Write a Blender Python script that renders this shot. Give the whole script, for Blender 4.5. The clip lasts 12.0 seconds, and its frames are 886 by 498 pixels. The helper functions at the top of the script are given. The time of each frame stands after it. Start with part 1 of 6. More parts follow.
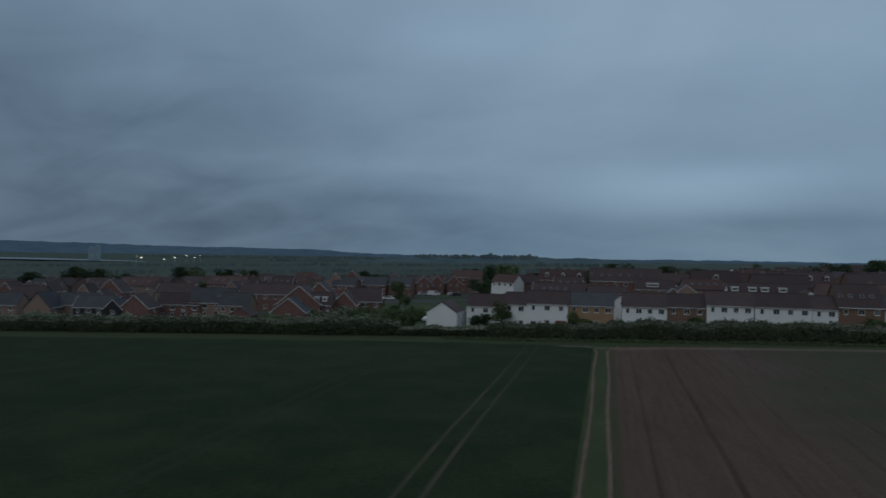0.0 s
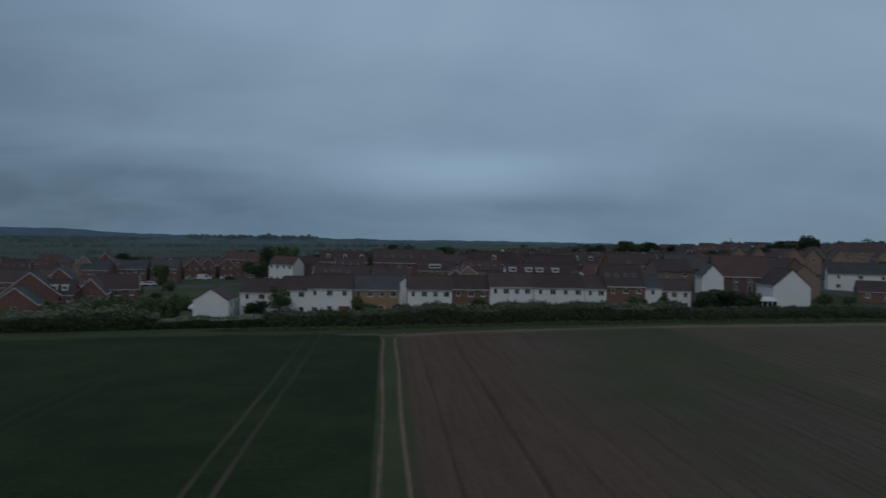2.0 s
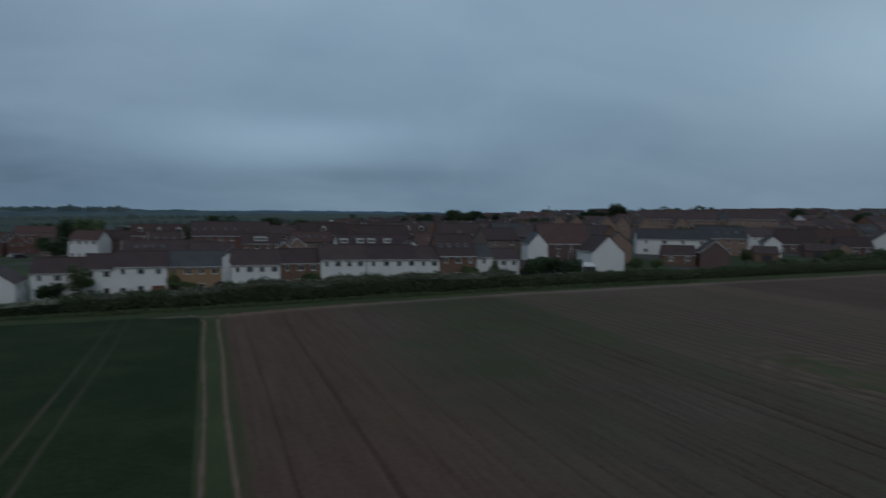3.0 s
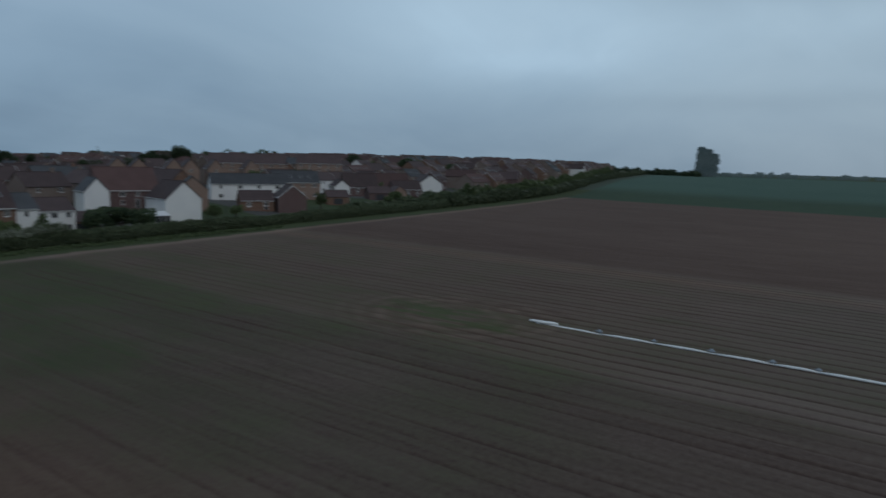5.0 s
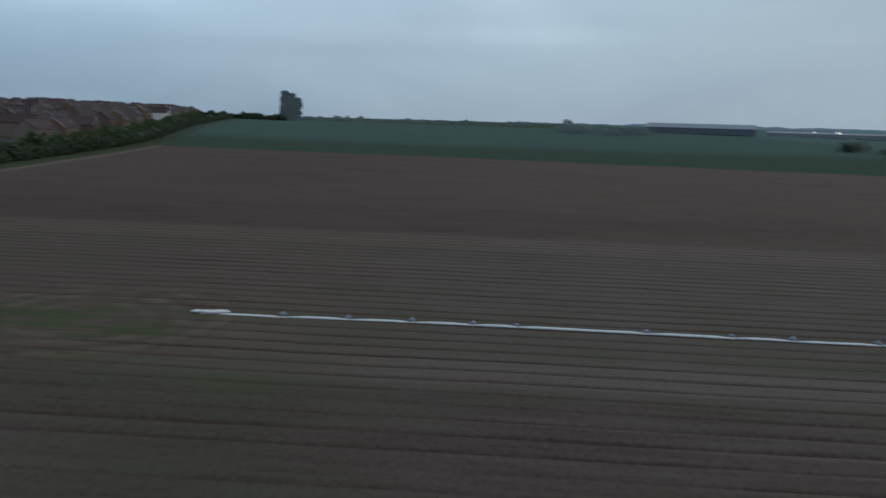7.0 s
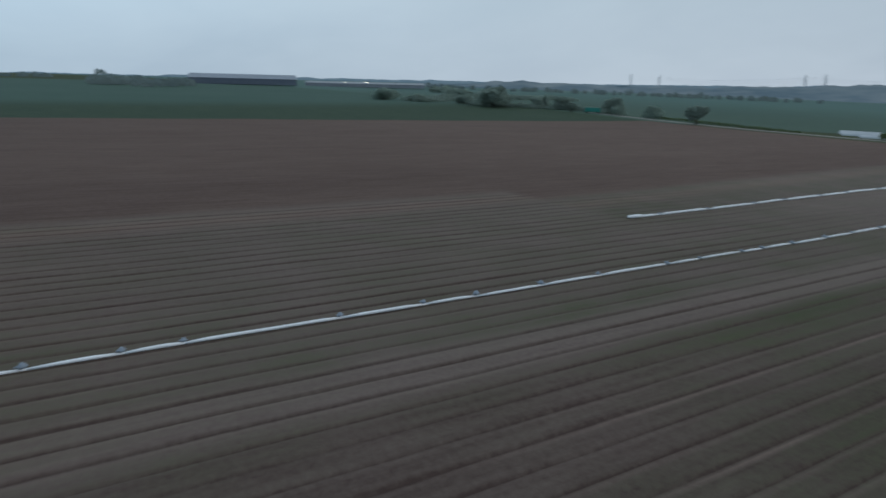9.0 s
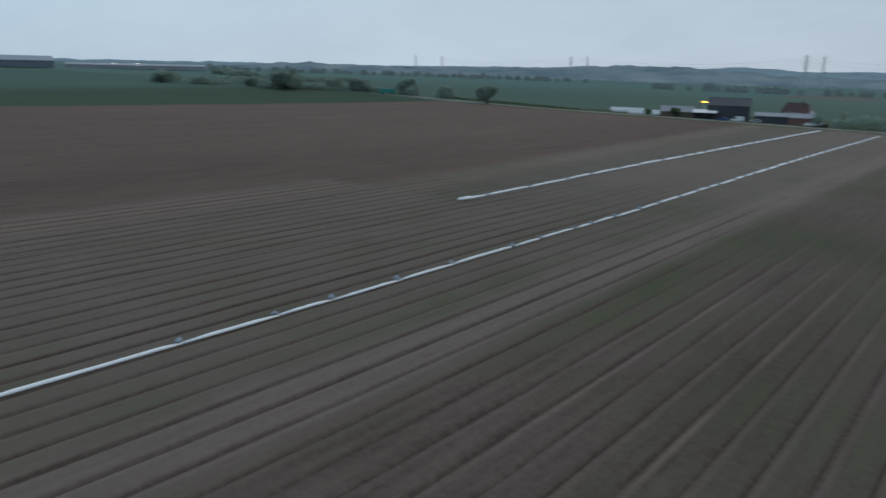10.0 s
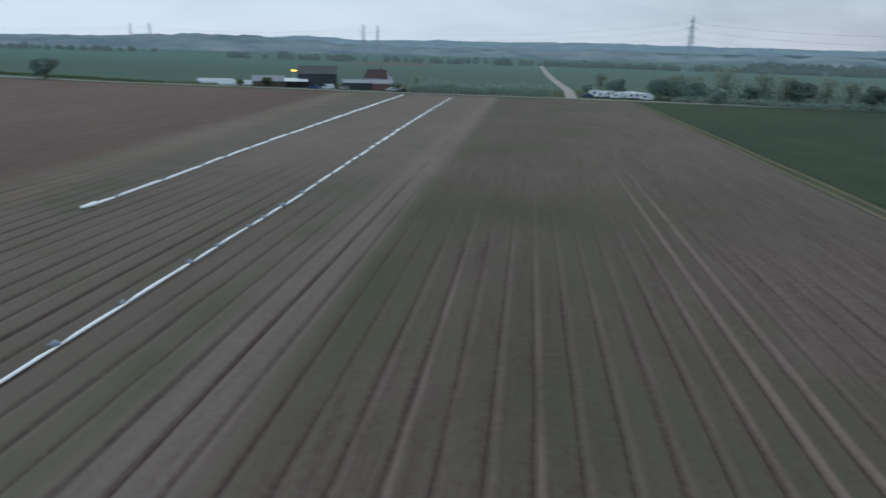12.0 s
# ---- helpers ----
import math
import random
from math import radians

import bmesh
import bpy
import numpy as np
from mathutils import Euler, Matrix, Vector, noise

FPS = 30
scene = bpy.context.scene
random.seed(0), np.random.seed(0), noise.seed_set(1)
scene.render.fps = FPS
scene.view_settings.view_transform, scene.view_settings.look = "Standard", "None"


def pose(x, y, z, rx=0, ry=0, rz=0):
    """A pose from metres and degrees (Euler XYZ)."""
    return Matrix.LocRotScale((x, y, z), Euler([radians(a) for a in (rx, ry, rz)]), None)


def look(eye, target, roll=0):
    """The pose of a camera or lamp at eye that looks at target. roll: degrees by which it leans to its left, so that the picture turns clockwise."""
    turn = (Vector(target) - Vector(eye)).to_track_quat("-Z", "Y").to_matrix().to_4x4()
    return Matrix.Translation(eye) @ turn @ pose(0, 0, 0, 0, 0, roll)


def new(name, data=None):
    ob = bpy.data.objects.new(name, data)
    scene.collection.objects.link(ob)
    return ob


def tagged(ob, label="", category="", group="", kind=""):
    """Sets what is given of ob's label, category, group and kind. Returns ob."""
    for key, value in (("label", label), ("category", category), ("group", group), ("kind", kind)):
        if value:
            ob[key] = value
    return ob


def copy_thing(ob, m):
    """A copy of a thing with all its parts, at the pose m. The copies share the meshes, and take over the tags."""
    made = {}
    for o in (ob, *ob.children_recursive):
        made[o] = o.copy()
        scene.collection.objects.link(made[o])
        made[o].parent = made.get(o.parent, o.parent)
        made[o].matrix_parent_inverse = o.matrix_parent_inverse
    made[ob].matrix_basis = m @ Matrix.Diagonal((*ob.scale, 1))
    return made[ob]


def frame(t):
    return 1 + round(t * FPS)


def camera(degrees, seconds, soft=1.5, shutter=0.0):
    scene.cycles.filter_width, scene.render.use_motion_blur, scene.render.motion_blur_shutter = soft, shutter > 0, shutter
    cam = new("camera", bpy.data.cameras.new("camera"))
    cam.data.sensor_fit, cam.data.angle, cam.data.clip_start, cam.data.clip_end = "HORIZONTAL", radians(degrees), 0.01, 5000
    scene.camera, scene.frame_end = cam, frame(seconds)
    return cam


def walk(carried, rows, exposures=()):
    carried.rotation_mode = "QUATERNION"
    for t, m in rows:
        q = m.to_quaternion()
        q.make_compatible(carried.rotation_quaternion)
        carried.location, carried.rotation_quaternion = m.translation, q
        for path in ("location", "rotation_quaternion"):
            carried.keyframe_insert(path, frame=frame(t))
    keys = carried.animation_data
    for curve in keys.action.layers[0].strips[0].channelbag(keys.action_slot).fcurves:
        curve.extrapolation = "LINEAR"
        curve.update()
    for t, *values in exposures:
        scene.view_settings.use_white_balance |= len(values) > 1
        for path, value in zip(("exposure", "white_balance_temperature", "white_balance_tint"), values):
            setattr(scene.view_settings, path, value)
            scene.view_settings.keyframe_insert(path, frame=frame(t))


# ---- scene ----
# ---------------------------------------------------------------- camera
cam = camera(64.7, 12.0, soft=1.55, shutter=0.5)
PATH = [
    (0, (1.633, -6.586, 15.521), (-21.271, 90.751, 16.474), 1.23),
    (0.5, (1.216, -3.969, 15.541), (-14.887, 94.720, 16.660), 1.28),
    (1, (0.774, -1.308, 15.566), (-7.135, 98.371, 16.825), 1.29),
    (1.5, (0.413, 1.381, 15.617), (0.597, 101.379, 16.162), 1.28),
    (2, (0.197, 4.080, 15.704), (8.328, 103.742, 14.544), 1.31),
    (2.5, (0.251, 6.703, 15.822), (18.575, 104.962, 12.761), 1.11),
    (3, (0.465, 9.237, 15.954), (32.458, 103.845, 10.874), 0.78),
    (5, (2.867, 20.567, 15.859), (82.942, 79.276, 3.972), 1.41),
    (5.5, (4.518, 23.777, 15.980), (91.913, 70.470, 2.497), 1.55),
    (6, (6.349, 26.745, 16.087), (99.263, 60.465, 0.927), 1.45),
    (6.5, (8.559, 29.512, 16.165), (105.228, 48.876, -0.576), 1.58),
    (7, (11.155, 31.876, 16.214), (109.353, 36.822, -2.025), 1.54),
    (9, (23.834, 37.337, 15.705), (105.253, -15.867, -7.535), 1.44),
    (9.5, (27.037, 37.587, 15.531), (99.505, -26.945, -8.632), 1.36),
    (10, (30.215, 37.303, 15.463), (92.351, -36.947, -9.561), 1.32),
    (10.5, (33.392, 36.536, 15.421), (84.118, -45.706, -10.327), 1.27),
    (11, (36.397, 35.267, 15.384), (74.265, -53.428, -11.058), 1.21),
    (11.5, (39.110, 33.725, 15.399), (63.081, -59.497, -11.711), 1.17),
    (12, (41.483, 31.857, 15.475), (52.499, -63.544, -12.404), 1.21),
]
EXPOSURES = [(0, 0.25), (3, 0.27), (5, 0.56), (7, 0.8), (9, 1.15), (11, 1.45), (12, 1.65)]
walk(cam, [(t, look(eye, target, roll)) for t, eye, target, roll in PATH], EXPOSURES)

# ---------------------------------------------------------------- sky and light
SUN_AZ, SUN_EL = 205.0, 12.0  # degrees clockwise from +y, degrees above the horizon


def build_sky():
    world = bpy.data.worlds.new("overcast_dusk")
    scene.world = world
    world.use_nodes = True
    nt = world.node_tree
    nt.nodes.clear()
    N, L = nt.nodes.new, nt.links.new

    def val(op, a, b=None, clamp=False):
        n = N("ShaderNodeMath")
        n.operation, n.use_clamp = op, clamp
        for i, v in enumerate((a, b)):
            if v is None:
                continue
            if hasattr(v, "links"):
                L(v, n.inputs[i])
            else:
                n.inputs[i].default_value = v
        return n.outputs[0]

    def mix(f, a, b):
        n = N("ShaderNodeMix")
        n.data_type = "RGBA"
        for i, v in ((0, f), (6, a), (7, b)):
            if hasattr(v, "links"):
                L(v, n.inputs[i])
            else:
                n.inputs[i].default_value = v
        return n.outputs[2]

    co = N("ShaderNodeTexCoord").outputs["Generated"]
    sep = N("ShaderNodeSeparateXYZ")
    L(co, sep.inputs[0])
    x, y, z = sep.outputs
    up = val("MAXIMUM", z, 0.0)
    south = val("MULTIPLY_ADD", y, -0.5)
    south.node.inputs[2].default_value = 0.5
    east = val("MULTIPLY_ADD", x, 0.5)
    east.node.inputs[2].default_value = 0.5
    # cloud sheet, seen in perspective: divide the way by its height
    inv = val("DIVIDE", 1.0, val("ADD", up, 0.36))
    comb = N("ShaderNodeCombineXYZ")
    L(val("MULTIPLY", x, inv), comb.inputs[0])
    L(val("MULTIPLY", y, inv), comb.inputs[1])

    def cloud(scale, detail, stretch, off):
        m = N("ShaderNodeMapping")
        L(comb.outputs[0], m.inputs[0])
        m.inputs["Scale"].default_value = (stretch, 1.0, 1.0)
        m.inputs["Location"].default_value = (off, off * 0.7, 0)
        n = N("ShaderNodeTexNoise")
        L(m.outputs[0], n.inputs["Vector"])
        n.inputs["Scale"].default_value, n.inputs["Detail"].default_value = scale, detail
        n.inputs["Roughness"].default_value, n.inputs["Distortion"].default_value = 0.50, 0.55
        return n.outputs["Fac"]

    big = val("MULTIPLY_ADD", val("SUBTRACT", cloud(1.15, 5, 0.9, 3.1), 0.5), 2.2, True)
    big.node.inputs[2].default_value = 0.5
    fine = val("MULTIPLY_ADD", val("SUBTRACT", cloud(4.2, 6, 0.7, 7.7), 0.5), 2.0, True)
    fine.node.inputs[2].default_value = 0.5
    # clear-air colour under the cloud from the sky model, low sun
    sky = N("ShaderNodeTexSky")
    sky.sky_type, sky.sun_disc = "NISHITA", False
    sky.sun_elevation, sky.sun_rotation = radians(SUN_EL), radians(SUN_AZ)
    air = N("ShaderNodeVectorMath")
    air.operation = "SCALE"
    L(sky.outputs[0], air.inputs[0])
    air.inputs["Scale"].default_value = 0.0003
    low = mix(south, SKY["low_north"], SKY["low_south"])
    high = mix(south, SKY["high_north"], SKY["high_south"])
    base = mix(val("POWER", val("MULTIPLY", up, 3.2, True), 0.7), low, high)
    base = mix(val("MULTIPLY", val("SUBTRACT", up, 0.36), 2.2, True), base, SKY["zenith"])
    dark = mix(val("MULTIPLY", big, 1.0), (0.84, 0.87, 0.90, 1), (1.17, 1.14, 1.11, 1))
    dark = mix(val("MULTIPLY", south, 0.75), dark, (1.0, 1.0, 1.0, 1))
    dark2 = mix(fine, (0.945, 0.95, 0.955, 1), (1.055, 1.05, 1.045, 1))
    dark2 = mix(val("MULTIPLY", south, 0.6), dark2, (1.0, 1.0, 1.0, 1))

    tint = mix(val("POWER", east, 3.0), (0.988, 1.0, 1.010, 1), (0.976, 1.0, 0.992, 1))

    def times(a, b):
        n = N("ShaderNodeVectorMath")
        n.operation = "MULTIPLY"
        L(a, n.inputs[0])
        L(b, n.inputs[1])
        return n.outputs[0]

    # thinner and thicker places of the cloud: azimuth, elevation, spread, height, gain
    gain = None
    for az, el, wide, high, g in SKY["lobes"]:
        a, e = radians(az), radians(el)
        cx, cy, cz = math.sin(a) * math.cos(e), math.cos(a) * math.cos(e), math.sin(e)
        flat = val("ADD", val("POWER", val("DIVIDE", val("SUBTRACT", x, cx), wide), 2.0), val("POWER", val("DIVIDE", val("SUBTRACT", y, cy), wide), 2.0))
        q = val("ADD", flat, val("POWER", val("DIVIDE", val("SUBTRACT", z, cz), high), 2.0))
        q = val("ADD", q, val("MULTIPLY", val("SUBTRACT", fine, 0.5), 0.5))
        one = val("MULTIPLY", val("EXPONENT", val("MULTIPLY", q, -1.0)), g)
        gain = one if gain is None else val("ADD", gain, one)
    vec = N("ShaderNodeCombineXYZ")
    for i, share in enumerate((1.06, 1.0, 0.92)):
        L(val("ADD", val("MULTIPLY", gain, share), 1.0), vec.inputs[i])
    total = N("ShaderNodeVectorMath")
    total.operation = "ADD"
    L(times(times(times(times(base, tint), dark), dark2), vec.outputs[0]), total.inputs[0])
    L(air.outputs[0], total.inputs[1])
    bg = N("ShaderNodeBackground")
    L(total.outputs[0], bg.inputs[0])
    bg.inputs[1].default_value = SKY["strength"]
    L(bg.outputs[0], N("ShaderNodeOutputWorld").inputs[0])


SKY = dict(
    low_north=(0.121, 0.182, 0.246, 1), low_south=(0.218, 0.250, 0.288, 1),
    high_north=(0.170, 0.244, 0.326, 1), high_south=(0.196, 0.243, 0.280, 1), lobes=[(4, 5.4, 0.19, 0.038, 0.30), (59, 11.0, 0.25, 0.10, 0.48), (-8, 19.0, 0.42, 0.11, 0.10), (-44, 8.0, 0.46, 0.20, -0.40), (-30, 1.5, 0.40, 0.06, -0.14), (-6, 2.3, 0.40, 0.026, -0.12), (86, 8.0, 0.50, 0.09, 0.29), (27, 13.0, 0.34, 0.11, 0.14), (83, 11.0, 0.17, 0.035, 0.22), (61, 8.2, 0.11, 0.020, 0.14), (92, 6.6, 0.16, 0.013, 0.10), (74, 5.2, 0.20, 0.014, -0.10), (101, 9.5, 0.20, 0.03, 0.12), (-146, 4.0, 0.65, 0.50, -0.40), (13, 3.0, 0.16, 0.014, -0.16), (-16, 4.6, 0.13, 0.012, -0.12), (-20, 7.2, 0.24, 0.016, 0.10), (-13, 17.0, 0.13, 0.03, 0.12), (14, 6.5, 0.17, 0.022, 0.12), (-36, 13.0, 0.10, 0.03, 0.10)],
    zenith=(0.175, 0.215, 0.258, 1), strength=1.0,
)
build_sky()
sun_data = bpy.data.lights.new("sun", "SUN")
sun_data.energy, sun_data.angle, sun_data.color = 0.22, radians(40), (1.0, 0.96, 0.92)
sun = new("sun", sun_data)
_a, _e = radians(SUN_AZ), radians(35)
sun.matrix_world = look((60 * math.sin(_a), 60 * math.cos(_a), 80), (60 * math.sin(_a) - math.sin(_a) * math.cos(_e), 60 * math.cos(_a) - math.cos(_a) * math.cos(_e), 80 - math.sin(_e)))

# ---------------------------------------------------------------- materials


class Mat:
    """A small node-tree writer."""

    def __init__(self, name, rough=0.8, metal=0.0, spec=0.3):
        self.m = bpy.data.materials.new(name)
        self.m.use_nodes = True
        self.t = self.m.node_tree
        self.b = self.t.nodes["Principled BSDF"]
        self.b.inputs["Roughness"].default_value = rough
        self.b.inputs["Metallic"].default_value = metal
        self.b.inputs["Specular IOR Level"].default_value = spec

    def put(self, v, s):
        if hasattr(v, "links"):
            self.t.links.new(v, s)
        else:
            s.default_value = v

    def math(self, op, a, b=0.0, clamp=False):
        n = self.t.nodes.new("ShaderNodeMath")
        n.operation, n.use_clamp = op, clamp
        self.put(a, n.inputs[0])
        self.put(b, n.inputs[1])
        return n.outputs[0]

    def mix(self, f, a, b, blend="MIX"):
        n = self.t.nodes.new("ShaderNodeMix")
        n.data_type, n.blend_type = "RGBA", blend
        self.put(f, n.inputs[0])
        self.put(a, n.inputs[6])
        self.put(b, n.inputs[7])
        return n.outputs[2]

    def coords(self, scale=(1, 1, 1), world=False):
        if world:
            out = self.t.nodes.new("ShaderNodeNewGeometry").outputs["Position"]
        else:
            out = self.t.nodes.new("ShaderNodeTexCoord").outputs["Object"]
        m = self.t.nodes.new("ShaderNodeMapping")
        m.inputs["Scale"].default_value = scale
        self.t.links.new(out, m.inputs[0])
        return m.outputs[0]

    def noise(self, scale, detail=4, co=None, rough=0.55):
        n = self.t.nodes.new("ShaderNodeTexNoise")
        n.inputs["Scale"].default_value, n.inputs["Detail"].default_value, n.inputs["Roughness"].default_value = scale, detail, rough
        self.put(co if co is not None else self.coords(), n.inputs["Vector"])
        return n.outputs["Fac"]

    def attr(self, name):
        n = self.t.nodes.new("ShaderNodeAttribute")
        n.attribute_name = name
        return n.outputs["Fac"]

    def rand(self):
        return self.t.nodes.new("ShaderNodeObjectInfo").outputs["Random"]

    def island(self):
        return self.t.nodes.new("ShaderNodeNewGeometry").outputs["Random Per Island"]

    def color(self, v):
        self.put(v, self.b.inputs["Base Color"])

    def bump(self, h, strength=0.4, dist=0.05):
        n = self.t.nodes.new("ShaderNodeBump")
        n.inputs["Strength"].default_value, n.inputs["Distance"].default_value = strength, dist
        self.put(h, n.inputs["Height"])
        self.t.links.new(n.outputs[0], self.b.inputs["Normal"])


def rgb(r, g, b):
    return (r, g, b, 1.0)


def grained(name, a, b, scale=1.5, rough=0.85, spec=0.25, bump=0.2, vary=0.0, metal=0.0, dist=0.03):
    """Two tones mixed by two scales of noise, with a fine relief."""
    m = Mat(name, rough, metal, spec)
    big, small = m.noise(scale * 0.25, 3), m.noise(scale * 6, 5)
    f = m.math("ADD", m.math("MULTIPLY", big, 0.65), m.math("MULTIPLY", small, 0.35))
    f = m.math("MULTIPLY_ADD", m.math("SUBTRACT", f, 0.5), 2.2, True)
    f.node.inputs[2].default_value = 0.5
    col = m.mix(f, rgb(*a), rgb(*b))
    if vary:
        v = m.math("MULTIPLY_ADD", m.rand(), vary)
        v.node.inputs[2].default_value = 1 - vary / 2
        g = m.t.nodes.new("ShaderNodeCombineXYZ")
        for i in range(3):
            m.put(v, g.inputs[i])
        col = m.mix(1.0, col, g.outputs[0], "MULTIPLY")
    m.color(col)
    if bump:
        m.bump(small, bump, dist)
    return m.m


def brick_material(name, a, b, mortar):
    m = Mat(name, 0.9, 0, 0.2)
    n = m.t.nodes.new("ShaderNodeTexBrick")
    co = m.t.nodes.new("ShaderNodeTexCoord").outputs["Object"]
    sp = m.t.nodes.new("ShaderNodeSeparateXYZ")
    m.put(co, sp.inputs[0])
    cb = m.t.nodes.new("ShaderNodeCombineXYZ")
    m.put(m.math("ADD", sp.outputs[0], sp.outputs[1]), cb.inputs[0])
    m.put(sp.outputs[2], cb.inputs[1])
    m.put(cb.outputs[0], n.inputs["Vector"])
    n.inputs["Scale"].default_value = 1.0
    n.inputs["Brick Width"].default_value, n.inputs["Row Height"].default_value, n.inputs["Mortar Size"].default_value = 0.225, 0.075, 0.01
    n.inputs["Color1"].default_value, n.inputs["Color2"].default_value, n.inputs["Mortar"].default_value = rgb(*a), rgb(*b), rgb(*mortar)
    stain = m.noise(0.6, 4)
    m.color(m.mix(m.math("MULTIPLY", stain, 0.35), n.outputs["Color"], rgb(a[0] * 0.5, a[1] * 0.5, a[2] * 0.5)))
    m.bump(n.outputs["Fac"], -0.15, 0.01)
    return m.m


def tile_material(name, a, b):
    """Tiled roof: courses of tiles along the slope, with weathered patches."""
    m = Mat(name, 0.75, 0, 0.3)
    co = m.coords((1, 1, 1))
    w = m.t.nodes.new("ShaderNodeTexWave")
    w.bands_direction, w.wave_profile = "Z", "SAW"
    w.inputs["Scale"].default_value, w.inputs["Distortion"].default_value = 0.95, 0.15
    m.put(co, w.inputs["Vector"])
    big, small = m.noise(0.35, 4), m.noise(5, 4)
    f = m.math("ADD", m.math("MULTIPLY", big, 0.6), m.math("MULTIPLY", small, 0.4))
    f = m.math("MULTIPLY_ADD", m.math("SUBTRACT", f, 0.5), 2.5, True)
    f.node.inputs[2].default_value = 0.5
    col = m.mix(f, rgb(*a), rgb(*b))
    v = m.math("MULTIPLY_ADD", m.rand(), 0.4)
    v.node.inputs[2].default_value = 0.8
    g = m.t.nodes.new("ShaderNodeCombineXYZ")
    for i in range(3):
        m.put(v, g.inputs[i])
    m.color(m.mix(1.0, col, g.outputs[0], "MULTIPLY"))
    m.bump(w.outputs["Fac"], 0.5, 0.05)
    return m.m


def leaf_material(name, a, b, c=None):
    m = Mat(name, 0.7, 0, 0.25)
    col = m.mix(m.island(), rgb(*a), rgb(*b))
    if c:
        col = m.mix(m.math("MULTIPLY", m.math("GREATER_THAN", m.noise(0.22, 3, m.coords(world=True)), 0.54), m.math("GREATER_THAN", m.island(), 0.45)), col, rgb(*c))
    v = m.math("MULTIPLY_ADD", m.rand(), 0.5)
    v.node.inputs[2].default_value = 0.75
    g = m.t.nodes.new("ShaderNodeCombineXYZ")
    for i in range(3):
        m.put(v, g.inputs[i])
    col = m.mix(1.0, col, g.outputs[0], "MULTIPLY")
    m.color(col)
    thin = m.t.nodes.new("ShaderNodeBsdfTranslucent")
    m.put(col, thin.inputs["Color"])
    both = m.t.nodes.new("ShaderNodeMixShader")
    both.inputs[0].default_value = 0.4
    m.put(m.b.outputs[0], both.inputs[1])
    m.put(thin.outputs[0], both.inputs[2])
    m.put(both.outputs[0], m.t.nodes["Material Output"].inputs["Surface"])
    return m.m


def ground_material():
    """Soil and plant cover, mixed by what grows where."""
    m = Mat("field_ground", 0.95, 0, 0.1)
    w1 = m.coords((1, 1, 1), True)
    long = m.coords((1.0, 0.07, 1.0), True)
    clod, patch, broad, streak = m.noise(2.2, 6, w1, 0.65), m.noise(0.14, 5, w1), m.noise(0.018, 4, w1), m.noise(1.4, 4, long)
    dry = m.math("ADD", m.attr("dry"), m.math("MULTIPLY", m.math("SUBTRACT", m.math("ADD", clod, streak), 1.0), 0.64), True)
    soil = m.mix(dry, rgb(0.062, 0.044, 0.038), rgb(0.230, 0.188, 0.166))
    soil = m.mix(m.math("MULTIPLY", m.attr("red"), 0.9, True), soil, m.mix(dry, rgb(0.088, 0.0530, 0.0420), rgb(0.215, 0.138, 0.104)))
    lush = m.math("ADD", m.attr("lush"), m.math("MULTIPLY", m.math("SUBTRACT", m.math("ADD", clod, patch), 1.0), 0.5), True)
    veg = m.mix(lush, rgb(0.0185, 0.033, 0.0135), rgb(0.096, 0.114, 0.051))
    # the blue mask pales greens to teal: distance haze put into the colour
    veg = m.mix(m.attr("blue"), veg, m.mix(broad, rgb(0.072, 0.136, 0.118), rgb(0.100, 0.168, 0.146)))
    gap = m.math("MULTIPLY", m.math("SUBTRACT", m.math("ADD", m.math("ADD", clod, patch), streak), 1.5), 0.9)
    keep = m.math("MULTIPLY", m.attr("cover"), m.math("SUBTRACT", 1.0, m.attr("cover")))
    cover = m.math("ADD", m.attr("cover"), m.math("MULTIPLY", gap, m.math("MULTIPLY", keep, 4.0)), True)
    col = m.mix(cover, soil, veg)
    paved_haze = m.mix(m.noise(0.8, 4, w1), rgb(0.06, 0.06, 0.062), rgb(0.12, 0.118, 0.115))
    m.color(m.mix(m.attr("paved_haze"), col, paved_haze))
    m.bump(m.math("ADD", m.math("MULTIPLY", clod, 0.7), m.math("MULTIPLY", m.noise(9, 4, w1), 0.3)), 0.7, 0.12)
    return m.m


